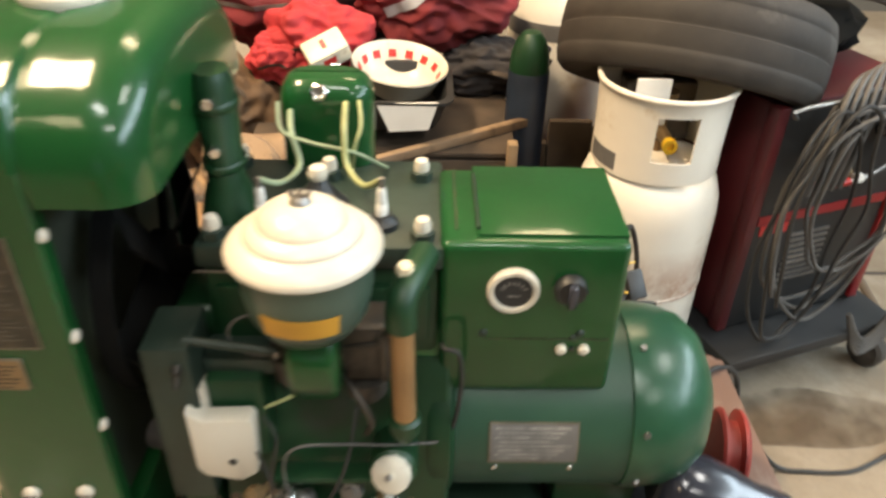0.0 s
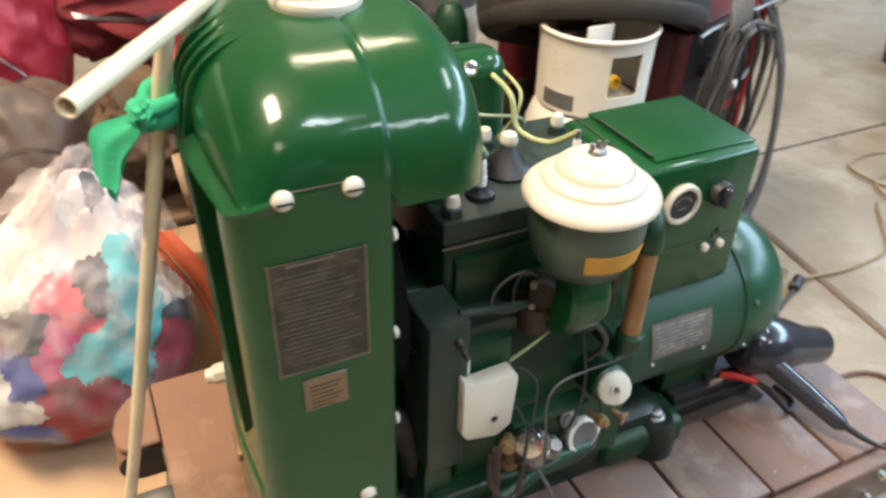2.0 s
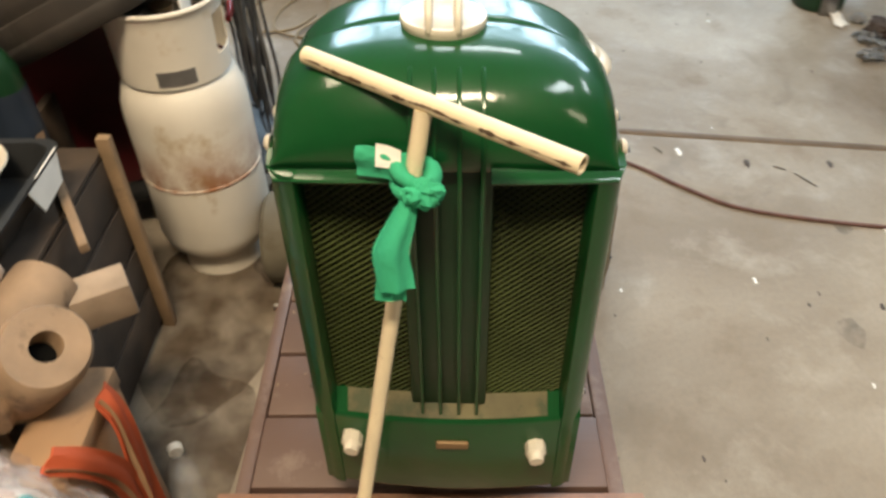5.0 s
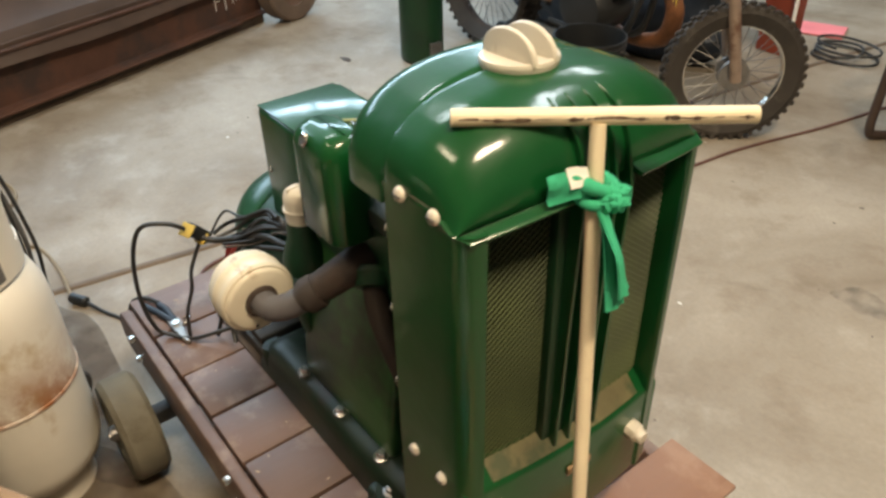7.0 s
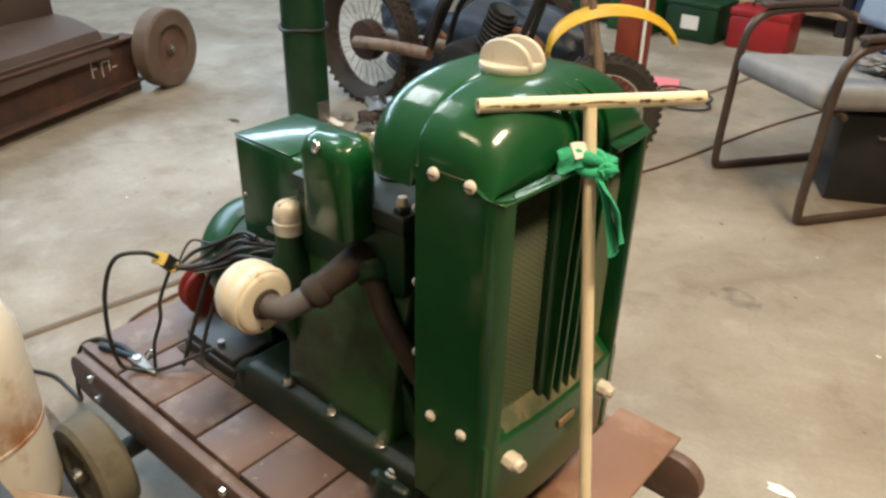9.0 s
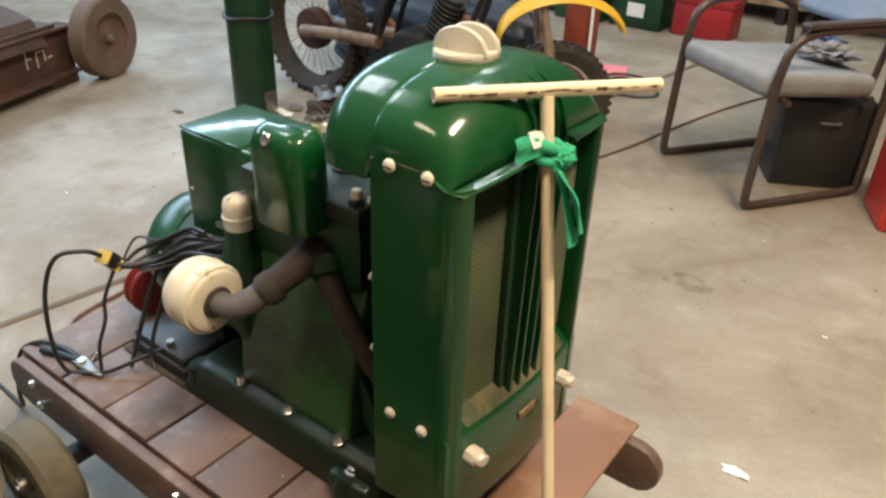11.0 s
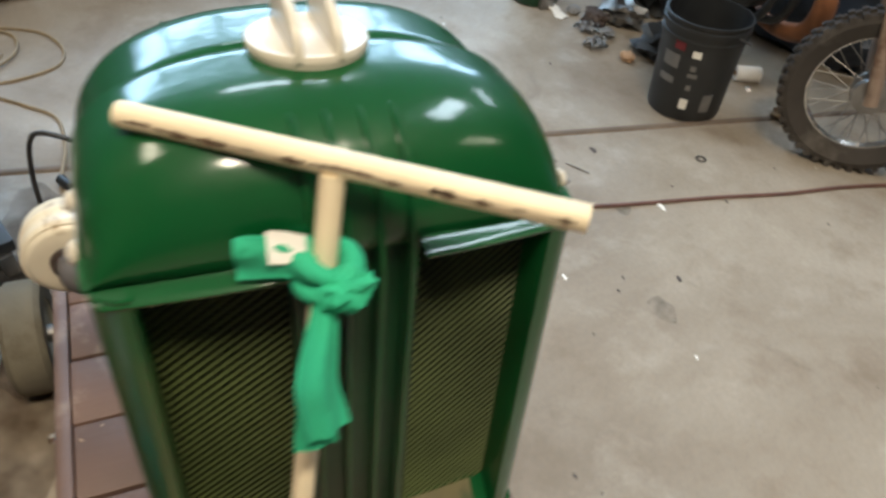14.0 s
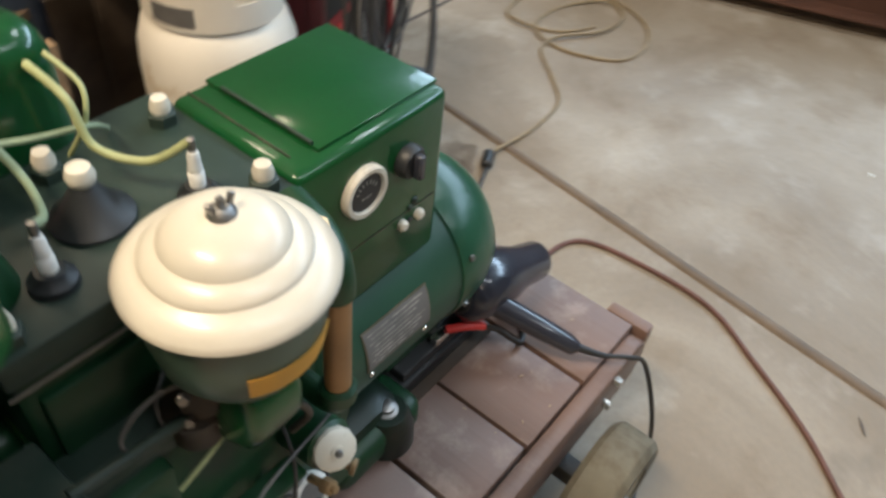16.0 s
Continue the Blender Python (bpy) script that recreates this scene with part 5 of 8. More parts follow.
part("filter_face", lathe([(0, 0), (0.0206, 0), (0, 0.0006)], (-0.0292, 0.540, 0.4208), (0.1, -1, 0.35), 28), GREY_LABEL, og)
part("filter_body", cyl((-0.032, 0.585, 0.405), (-0.030, 0.549, 0.4176), 0.023, 24), STEEL, og)
for k, (cx, cy, cz, r) in enumerate(((-0.118, 0.530, 0.440, 0.021), (-0.085, 0.538, 0.425, 0.017), (-0.140, 0.545, 0.420, 0.014))):
    fit_ = part("fuel_fitting", lathe([(0, -r), (r * 0.7, -r), (r, -r * 0.5), (r, r * 0.4), (r * 0.6, r * 0.8), (r * 0.5, r * 1.4), (0, r * 1.4)], (cx, cy, cz), (0.2 - 0.2 * k, -0.5, 0.8), 8), (STEEL, STEEL, BRASS)[k], gen)
part("drain_cock", lathe([(0.004, 0), (0.005, 0.014), (0.009, 0.016), (0.009, 0.020), (0, 0.020)], (0.000, 0.530, 0.466), (0.4, -1, -0.1), 10), BRASS, gen)
part("sump_pipe", tube([(-0.245, 0.525, 0.372), (-0.200, 0.518, 0.380), (-0.150, 0.522, 0.392), (-0.100, 0.532, 0.400), (-0.05, 0.54, 0.395)], 0.012, 12), GREEN_DK, gen)
part("wire", tube([(-0.120, 0.520, 0.43), (-0.108, 0.497, 0.405), (-0.100, 0.492, 0.365), (-0.112, 0.505, 0.35)], 0.0022, 8), WIRE_GREY, gen)
part("earth_lead", tube([(0.034, 0.588, 0.650), (0.036, 0.575, 0.655), (0.052, 0.572, 0.648), (0.056, 0.574, 0.600), (0.050, 0.574, 0.545), (0.044, 0.58, 0.52)], 0.0026, 10), WIRE_B, gen)
CARB_BR = mat("grimy_brown_casting", (0.032, 0.021, 0.014), 0.5, 0.2, var=0.4, scale=30, bump=0.2, second=(0.020, 0.016, 0.012), second_amount=0.5, second_scale=18)
part("carburettor_throat", lathe([(0, -0.004), (0.018, -0.002), (0.018, 0.012), (0.013, 0.016), (0.013, 0.030), (0.016, 0.033), (0.015, 0.039), (0, 0.040)], (-0.098, 0.575, 0.672), (-0.55, -0.75, 0.25), 18), CARB_BR, carb)
part("float_chamber", lathe([(0, 0), (0.019, 0.001), (0.021, 0.006), (0.021, 0.030), (0.024, 0.032), (0.024, 0.037), (0.012, 0.041), (0.006, 0.046), (0, 0.047)], (-0.118, 0.560, 0.628), (0, 0, 1), 20), CARB_BR, carb)
for px_, py_, pz_ in ((-0.131, 0.548, 0.699), (-0.130, 0.549, 0.669), (-0.108, 0.540, 0.652), (-0.082, 0.546, 0.702)):
    part("carburettor_screw", hexbolt((px_, py_, pz_), (-0.5, -0.8, 0.3), 0.0046, 0.006), STEEL, carb)
part("wire_loop", tube([(-0.150 + 0.029 * math.cos(radians(a)), 0.552 - 0.004 * math.sin(radians(a)), 0.690 + 0.029 * math.sin(radians(a))) for a in range(40, 381, 20)], 0.0016, 8, 3), WIRE_GREY, carb)
part("throttle_rod", tube([(-0.151, 0.549, 0.594), (-0.122, 0.547, 0.612), (-0.095, 0.548, 0.629)], 0.0021, 8), WIRE_Y, carb)
part("vacuum_pipe", tube([(-0.070, 0.552, 0.640), (-0.050, 0.528, 0.628), (-0.038, 0.524, 0.600), (-0.045, 0.540, 0.565)], 0.0038, 10), DARK_METAL, carb)
part("fuel_pipe", tube([(-0.118, 0.500, 0.452), (-0.124, 0.496, 0.500), (-0.128, 0.499, 0.560), (-0.113, 0.503, 0.583), (-0.070, 0.515, 0.575), (-0.02, 0.528, 0.560), (0.031, 0.545, 0.545)], 0.0015, 8), WIRE_GREY, gen, "thin grey fuel pipe")
for cx, cy, cz, r, ax_, mt_ in ((-0.136, 0.512, 0.488, 0.0185, (-0.55, -0.8, 0.35), CHROME), (-0.122, 0.515, 0.478, 0.0165, (-0.45, -0.85, 0.35), STEEL), (-0.064, 0.538, 0.472, 0.0135, (-0.2, -0.9, 0.5), STEEL), (-0.166, 0.512, 0.498, 0.0110, (-0.5, -0.8, 0.4), BRASS), (-0.030, 0.515, 0.476, 0.0085, (0.1, -0.9, 0.3), BRASS)):
    union = part("pipe_union", lathe([(0, -0.022), (r * 0.55, -0.022), (r * 0.55, -0.004), (r, -0.003), (r * 1.02, 0.004), (r * 0.92, 0.008), (r * 0.6, 0.009), (r * 0.55, 0.013), (0, 0.014)], (cx, cy, cz), ax_, 8 if r < 0.014 else 18), mt_, gen)
part("drain_hose", tube([(-0.200, 0.494, 0.515), (-0.205, 0.484, 0.485), (-0.190, 0.474, 0.456), (-0.172, 0.474, 0.458), (-0.160, 0.486, 0.490)], 0.0034, 10), CARB_BR, gen, "thin brown drain hose")
part("drain_tube", tube([(-0.185, 0.505, 0.505), (-0.186, 0.500, 0.450), (-0.180, 0.498, 0.400), (-0.176, 0.505, 0.360)], 0.0055, 10), CARB_BR, gen)
for pts, r in (([(-0.160, 0.520, 0.560), (-0.146, 0.505, 0.520), (-0.150, 0.498, 0.470), (-0.140, 0.505, 0.430)], 0.0024), ([(-0.150, 0.530, 0.600), (-0.135, 0.512, 0.585), (-0.142, 0.500, 0.530), (-0.110, 0.505, 0.470)], 0.0020), ([(-0.055, 0.545, 0.600), (-0.062, 0.520, 0.560), (-0.075, 0.508, 0.520), (-0.095, 0.505, 0.480)], 0.0028), ([(-0.010, 0.545, 0.480), (-0.025, 0.515, 0.455), (-0.055, 0.505, 0.430), (-0.085, 0.510, 0.415)], 0.0024)):
    part("wire", tube(pts, r * 0.7, 8), WIRE_B, gen)
part("pipe_bracket", box(-0.150, -0.040, 0.528, 0.556, 0.494, 0.502, 0.003), GREEN_DK, gen)
part("sump_flange", prism([(0.528, 0.395), (0.560, 0.395), (0.560, 0.412), (0.534, 0.412), (0.528, 0.406)], "x", -0.250, -0.020, 0.002, 1), GREEN_DK, gen)
oc = part("oil_filler_neck", cyl((-0.236, 0.512, 0.290), (-0.235, 0.510, 0.378), 0.024, 24), GREEN_DK, gen)
part("oil_filler_cap", lathe([(0, 0), (0.029, 0), (0.030, 0.006), (0.029, 0.014), (0.0265, 0.018), (0.018, 0.019), (0.010, 0.017), (0, 0.017)], (-0.235, 0.510, 0.377), (0, 0, 1), 14), CREAM_WORN, oc, "worn cream oil filler cap")

# exhaust side
part("exhaust_manifold", tube([(-0.130, 0.765, 0.668), (-0.124, 0.795, 0.663), (-0.112, 0.832, 0.645), (-0.092, 0.872, 0.618)], 0.024, 20, radii=lambda t: 0.029 - 0.008 * t), RUST, gen, "rusty exhaust manifold pipe")
part("manifold_bolt", hexbolt((-0.120, 0.777, 0.672), (0, 0.8, 0.5), 0.0085, 0.016), BRASS, gen)
part("exhaust_elbow", tube([(-0.094, 0.868, 0.621), (-0.080, 0.890, 0.608), (-0.062, 0.905, 0.601), (-0.030, 0.909, 0.600)], 0.0195, 18), PIPE_GREY, gen)
part("pipe_coupling", lathe([(0.0200, -0.010), (0.0255, -0.009), (0.0265, -0.004), (0.0265, 0.010), (0.0250, 0.014), (0.0200, 0.015)], (-0.099, 0.860, 0.626), (-0.40, -0.75, 0.50), 24), RUST, gen, "rusty coupling ring")
mf = part("muffler", lathe([(0, 0.001), (0.026, 0.0), (0.046, 0.0005), (0.0495, 0.002), (0.0520, 0.006), (0.0548, 0.0065), (0.0572, 0.010), (0.0575, 0.014), (0.0560, 0.017), (0.0560, 0.034), (0.0574, 0.036), (0.0574, 0.040), (0.0560, 0.042), (0.0545, 0.056), (0.048, 0.066), (0.028, 0.070), (0, 0.070)], (-0.036, 0.909, 0.600), (1, 0.02, 0.04), 44), CREAM_STAINED, gen, "stained cream round exhaust muffler")
part("muffler_collar", lathe([(0.020, -0.006), (0.025, -0.004), (0.026, 0.001), (0.020, 0.001)], (-0.036, 0.909, 0.600), (1, 0, 0.02), 28), RUST, mf)
part("muffler_hole", lathe([(0, 0), (0.0032, 0), (0, 0.0005)], (-0.0363, 0.936, 0.628), (-1, 0, 0), 10), BLACK, mf)
part("muffler_hole", lathe([(0, 0), (0.0028, 0), (0, 0.0005)], (-0.0363, 0.922, 0.560), (-1, 0, 0), 10), BLACK, mf)
part("hose_flange", lathe([(0, 0), (0.034, 0.0), (0.035, 0.008), (0.029, 0.016), (0.026, 0.026), (0, 0.028)], (-0.142, 0.778, 0.654), (-0.5, 0.45, -0.55), 24), GREEN_DK, gen)
part("lower_radiator_hose", tube([(-0.150, 0.786, 0.643), (-0.178, 0.798, 0.608), (-0.215, 0.802, 0.565), (-0.255, 0.799, 0.515), (-0.288, 0.790, 0.475)], 0.016, 18, radii=lambda t: 0.0185 - 0.003 * t), HOSE, gen, "dark dull brown radiator hose")
nb = part("breather_neck", lathe([(0, 0), (0.040, 0), (0.040, 0.012), (0.036, 0.030), (0.030, 0.046), (0.0260, 0.060), (0.0252, 0.088), (0, 0.088)], (0.046, 0.790, 0.565), (0, 0, 1), 32), GREEN_DK, gen)
part("breather_cap", lathe([(0.0250, 0), (0.0252, 0.018), (0.0272, 0.0195), (0.0272, 0.0230), (0.0250, 0.0245), (0.0245, 0.040), (0.0215, 0.050), (0.0130, 0.0565), (0, 0.058)], (0.046, 0.790, 0.652), (0, 0, 1), 36), CREAM, nb, "cream domed breather cap")
part("cap_ridge", box(0.0440, 0.0480, 0.771, 0.809, 0.700, 0.7115, 0.0015), CREAM, nb)
for k, pts in enumerate((
    [(0.060, 0.775, 0.580), (0.110, 0.795, 0.570), (0.180, 0.802, 0.555), (0.250, 0.812, 0.520), (0.300, 0.850, 0.505), (0.318, 0.874, 0.515)],
    [(0.080, 0.770, 0.588), (0.150, 0.785, 0.580), (0.220, 0.800, 0.550), (0.268, 0.820, 0.490), (0.295, 0.850, 0.390), (0.318, 0.880, 0.280)],
    [(0.070, 0.790, 0.575), (0.140, 0.812, 0.556), (0.200, 0.818, 0.520), (0.255, 0.830, 0.430), (0.27, 0.86, 0.33), (0.25, 0.87, 0.30)],
    [(0.100, 0.762, 0.590), (0.170, 0.780, 0.585), (0.215, 0.795, 0.565), (0.24, 0.81, 0.52)],
)):
    part("output_cable", tube(pts, 0.0044 if k else 0.0060, 10), WIRE_B, gen, "black output cable")
rc_ = random.Random(9)
for k in range(9):
    x0, up = 0.060 + 0.016 * k, rc_.uniform(-0.010, 0.012)
    pts = [(x0 - 0.02, 0.764 + 0.003 * k, 0.600 + up), (x0 + 0.03, 0.776 + rc_.uniform(0, 0.012), 0.590 + up), (x0 + 0.09, 0.790 + rc_.uniform(0, 0.015), 0.566 + up + rc_.uniform(-0.015, 0.01)),
           (x0 + 0.15, 0.806 + rc_.uniform(0, 0.015), 0.532 + up + rc_.uniform(-0.02, 0.01)), (0.275 + 0.008 * k, 0.832 + rc_.uniform(0, 0.015), 0.500 + up)]
    part("output_wire", tube(pts, rc_.uniform(0.0022, 0.0040), 8), WIRE_B if k % 3 else WIRE_GREY, gen, "dusty black output wire")
part("cable_lug", blob((0.120, 0.768, 0.618), (0.018, 0.007, 0.006), 8, 0.5, 3.0, 3), DARK_METAL, gen)


# ---- things on the cart ----
bat = thing("battery_box", "low black battery box under the generator drum", "battery")
part("base_board", box(0.186, 0.388, 0.592, 0.853, 0.2724, 0.2762, 0.001), DARK_WOOD, bat, "thin dark board")
part("case", box(0.196, 0.372, 0.607, 0.842, 0.2764, 0.303, 0.005), BLACK, bat)
part("cover", box(0.206, 0.368, 0.612, 0.836, 0.3032, 0.3220, 0.005), BLACK, bat)
for ty, tx in ((0.627, 0.285), (0.822, 0.262)):
    part("terminal", lathe([(0, 0), (0.008, 0), (0.0072, 0.014), (0, 0.014)], (tx, ty, 0.3220), (0, 0, 1), 14), STEEL, bat)
lead = thing("battery_lead", "battery lead with a red sleeve and bare clamp", "cable")
part("clamp", box(0.272, 0.302, 0.610, 0.624, 0.3222, 0.337, 0.003), CHROME, lead)
part("sleeve", tube([(0.298, 0.615, 0.336), (0.318, 0.596, 0.341), (0.340, 0.580, 0.336)], 0.0062, 12), RED_PLASTIC, lead, "red sleeve")
part("wire", tube([(0.338, 0.581, 0.337), (0.358, 0.568, 0.322), (0.378, 0.553, 0.296), (0.396, 0.545, 0.2785), (0.420, 0.560, 0.2775), (0.42, 0.60, 0.2775)], 0.0045, 10), WIRE_B, lead)

dry = thing("hair_dryer", "glossy dark grey hair dryer lying on the cart planks", "hair dryer")
d0, d1 = Vector((0.318, 0.622, 0.390)), Vector((0.530, 0.590, 0.338))
part("barrel", lathe([(0, 0), (0.032, 0.001), (0.044, 0.010), (0.0495, 0.028), (0.0490, 0.060), (0.0435, 0.095), (0.0330, 0.130), (0.0305, 0.175), (0.0285, 0.180), (0.0275, 0.165), (0, 0.160)], d0, d1 - d0, 36), BLACK_GLOSS, dry)
part("handle", loft([[Vector(c) + Vector((0.77 * w * math.cos(a), 0.43 * w * math.cos(a), 0)) + Vector((0, 0, h * math.sin(a))) for a in [2 * math.pi * i / 16 for i in range(16)]] for c, w, h in (((0.352, 0.598, 0.376), 0.022, 0.020), ((0.370, 0.560, 0.358), 0.0205, 0.019), ((0.392, 0.515, 0.337), 0.0200, 0.018), ((0.412, 0.475, 0.318), 0.0170, 0.015), ((0.418, 0.465, 0.314), 0.009, 0.009))]), BLACK_GLOSS, dry)
part("rear_grille", lathe([(0, -0.004), (0.026, -0.003), (0.034, 0.004), (0.034, 0.010)], d0, d1 - d0, 28), BLACK, dry)
part("strain_relief", tube([(0.416, 0.469, 0.315), (0.432, 0.446, 0.305), (0.448, 0.428, 0.297)], 0.006, 10, radii=lambda t: 0.0068 - 0.003 * t), BLACK, dry)
part("cord", tube([(0.447, 0.430, 0.297), (0.478, 0.405, 0.286), (0.508, 0.388, 0.255), (0.520, 0.355, 0.165), (0.528, 0.335, 0.075), (0.50, 0.322, 0.008), (0.440, 0.300, 0.006), (0.40, 0.27, 0.006)], 0.0038, 10), WIRE_B, dry)

pl_ = thing("pliers", "small steel pliers with dark blue grips lying on the planks", "pliers")
part("grip", tube([(0.503, 0.962, 0.2790), (0.470, 0.951, 0.2795), (0.418, 0.936, 0.2785)], 0.0070, 10), NAVY, pl_)
part("grip", tube([(0.490, 0.938, 0.2790), (0.462, 0.932, 0.2795), (0.418, 0.931, 0.2785)], 0.0070, 10), NAVY, pl_)
part("jaw", prism([(0.424, 0.920), (0.426, 0.946), (0.396, 0.946), (0.338, 0.938), (0.336, 0.930), (0.392, 0.922)], "z", 0.2725, 0.2815, 0.002, 1), STEEL, pl_)
part("pivot", cyl((0.404, 0.934, 0.2725), (0.404, 0.934, 0.2865), 0.008, 14), CHROME, pl_)
part("spring_clip", tube([(0.405, 0.915, 0.284), (0.395, 0.905, 0.292), (0.382, 0.914, 0.298), (0.378, 0.928, 0.290)], 0.0035, 8), CHROME, pl_)

pt = thing("plug_tester", "black and yellow plug adapter hanging on the output cable", "plug")
m = axis_matrix((0.324, 0.872, 0.518), (-0.12, 0.35, 0.45))
part("body", box(-0.014, 0.014, -0.012, 0.012, -0.022, 0.022, 0.003, 2, m), BLACK, pt)
m2 = axis_matrix((0.310, 0.893, 0.540), (-0.12, 0.35, 0.45))
part("yellow_face", box(-0.0146, 0.0146, -0.0126, 0.0126, -0.0016, 0.0016, 0.001, 1, m2), PLUG_YELLOW, pt)
m3 = axis_matrix((0.319, 0.868, 0.508), (-0.12, 0.35, 0.45))
part("yellow_face", box(-0.0090, 0.0150, -0.0095, 0.0130, -0.0022, 0.0022, 0.001, 1, m3), PLUG_YELLOW, pt)
part("cord", tube([(0.309, 0.897, 0.545), (0.312, 0.925, 0.565), (0.335, 0.965, 0.560), (0.360, 0.985, 0.490), (0.375, 0.990, 0.390), (0.395, 0.975, 0.300), (0.388, 0.958, 0.279), (0.340, 0.925, 0.281), (0.29, 0.880, 0.31), (0.262, 0.840, 0.3265)], 0.0042, 10), WIRE_B, pt)
part("cord", tube([(0.318, 0.872, 0.505), (0.335, 0.895, 0.440), (0.330, 0.905, 0.40), (0.345, 0.920, 0.34), (0.350, 0.925, 0.278)], 0.0036, 10), WIRE_B, pt)
solid("cord_reel", lathe([(0, 0), (0.056, 0), (0.060, 0.004), (0.060, 0.008), (0.042, 0.010), (0.042, 0.028), (0.060, 0.030), (0.060, 0.034), (0.056, 0.038), (0, 0.038)], (0.440, 0.725, 0.3330), (1, -0.15, 0), 36), REEL, "dull red plastic cord reel standing on edge behind the generator", "reel")

mr = thing("shop_cloth", "crumpled dark maroon shop cloth on the planks", "cloth")
bm = bmesh.new()
nx, ny = 22, 16
grid = []
for i in range(nx):
    row = []
    for j in range(ny):
        x, y = -0.235 + 0.170 * i / (nx - 1), 0.448 + 0.075 * j / (ny - 1)
        x += 0.015 * math.sin(j * 0.6)
        h = 0.012 + 0.014 * noise.noise(Vector((x * 26, y * 26, 1))) + 0.007 * noise.noise(Vector((x * 60, y * 60, 4)))
        row.append(Vector((x, y + 0.012 * math.sin(i * 0.5), max(0.2757, 0.2757 + h))))
    grid.append(row)
vt = [[bm.verts.new(p) for p in r] for r in grid]
vb = [[bm.verts.new(p - Vector((0, 0, 0.003))) for p in r] for r in grid]
for i in range(nx - 1):
    for j in range(ny - 1):
        bm.faces.new((vt[i][j], vt[i + 1][j], vt[i + 1][j + 1], vt[i][j + 1]))
        bm.faces.new((vb[i][j], vb[i][j + 1], vb[i + 1][j + 1], vb[i + 1][j]))
part("cloth", bm, CLOTH_MAROON, mr)


fleck_rnd, flecks = random.Random(23), bmesh.new()
for k in range(46):
    fx = fleck_rnd.uniform(-0.25, 0.54)
    fy = fleck_rnd.choice((fleck_rnd.uniform(0.445, 0.560), fleck_rnd.uniform(0.445, 0.560), fleck_rnd.uniform(0.880, 0.975)))
    fl = fleck_rnd.uniform(0.0012, 0.0042)
    box(-fl, fl, -fl * 0.4, fl * 0.4, 0, 0.0010, 0, 1, pose(fx, fy, 0.2721, 0, 0, fleck_rnd.uniform(0, 180)), flecks)
solid("wood_flecks", flecks, PALE_WOOD, "pale wood flecks scattered on the cart planks", "flecks", kind="stuff")

# ---- gas tank, spare tyre, welder ----
TX, TY = 0.445, 1.256
tank = thing("propane_tank", "white steel propane tank with rust stains and a tall collar", "gas tank")
tank.matrix_world = Matrix.Translation((TX, TY, 0)) @ Matrix.Diagonal((0.90, 0.90, 1, 1))
part("body", lathe([(0, 0.045), (0.060, 0.046), (0.110, 0.060), (0.140, 0.090), (0.1500, 0.125), (0.1500, 0.283), (0.1520, 0.285), (0.1520, 0.291), (0.1500, 0.293), (0.1500, 0.440), (0.1470, 0.475), (0.1350, 0.510), (0.1120, 0.535), (0.0700, 0.550), (0, 0.555)], (0, 0, 0), (0, 0, 1), 64), TANK, tank)
part("foot_ring", lathe([(0.103, 0.0), (0.107, 0.0), (0.107, 0.066), (0.103, 0.066), (0.103, 0)], (0, 0, 0), (0, 0, 1), 48), TANK, tank)


def tank_collar():
    """Handguard: a steel band round the valve with a window cut in it and an opening at the back, rolled at the top."""
    bm = bmesh.new()
    n = 72
    win = range(50, 57)
    gap = range(12, 24)
    zs = (0.533, 0.576, 0.605, 0.662, 0.680, 0.690)
    rows = []
    for z in zs:
        r = 0.125 + 0.005 * ((z - 0.533) / 0.157) ** 3 + (0.004 if z > 0.68 else 0)
        rows.append([bm.verts.new((r * math.cos(2 * math.pi * i / n), r * math.sin(2 * math.pi * i / n), z)) for i in range(n)])
    for k in range(len(zs) - 1):
        for i in range(n):
            if i in gap and k >= 2:
                continue
            if i in win and k in (1, 2):
                continue
            j = (i + 1) % n
            bm.faces.new((rows[k][i], rows[k][j], rows[k + 1][j], rows[k + 1][i]))
    loose = [v for v in bm.verts if not v.link_faces]
    bmesh.ops.delete(bm, geom=loose, context="VERTS")
    bmesh.ops.recalc_face_normals(bm, faces=bm.faces)
    bmesh.ops.solidify(bm, geom=list(bm.faces), thickness=0.004)
    return bm


col = part("collar", tank_collar(), TANK, tank)
rim_pts = [(0.1335 * math.cos(radians(a)), 0.1335 * math.sin(radians(a)), 0.690) for a in range(121, 421, 10)]
part("collar_rim", tube(rim_pts, 0.0055, 10, 2), TANK, col)
sec = []
for i in range(7):
    a = radians(180 + 38 * i / 6)
    sec.append([Vector((r * math.cos(a), r * math.sin(a), z)) for r, z in ((0.1285, 0.541), (0.1300, 0.541), (0.1300, 0.574), (0.1285, 0.574))])
part("label", loft(sec), GREY_LABEL, col, "small grey label")
vv = part("valve", lathe([(0, 0), (0.022, 0), (0.022, 0.02), (0.014, 0.024), (0.014, 0.06), (0.020, 0.064), (0.020, 0.075), (0.006, 0.08), (0.006, 0.10), (0.026, 0.102), (0.026, 0.112), (0, 0.114)], (0, 0, 0.553), (0, 0, 1), 20), BRASS, tank)
part("valve_outlet", cyl((0, -0.010, 0.592), (0.0, -0.075, 0.592), 0.013, 18, 0.002), BRASS, vv)
part("valve_cap", lathe([(0.0085, 0), (0.0145, 0), (0.0150, 0.006), (0.0145, 0.014), (0.0085, 0.0145), (0.0085, 0.004), (0, 0.004)], (0.0, -0.0755, 0.592), (0, -1, 0), 20), YELLOW, vv, "yellow valve ring")
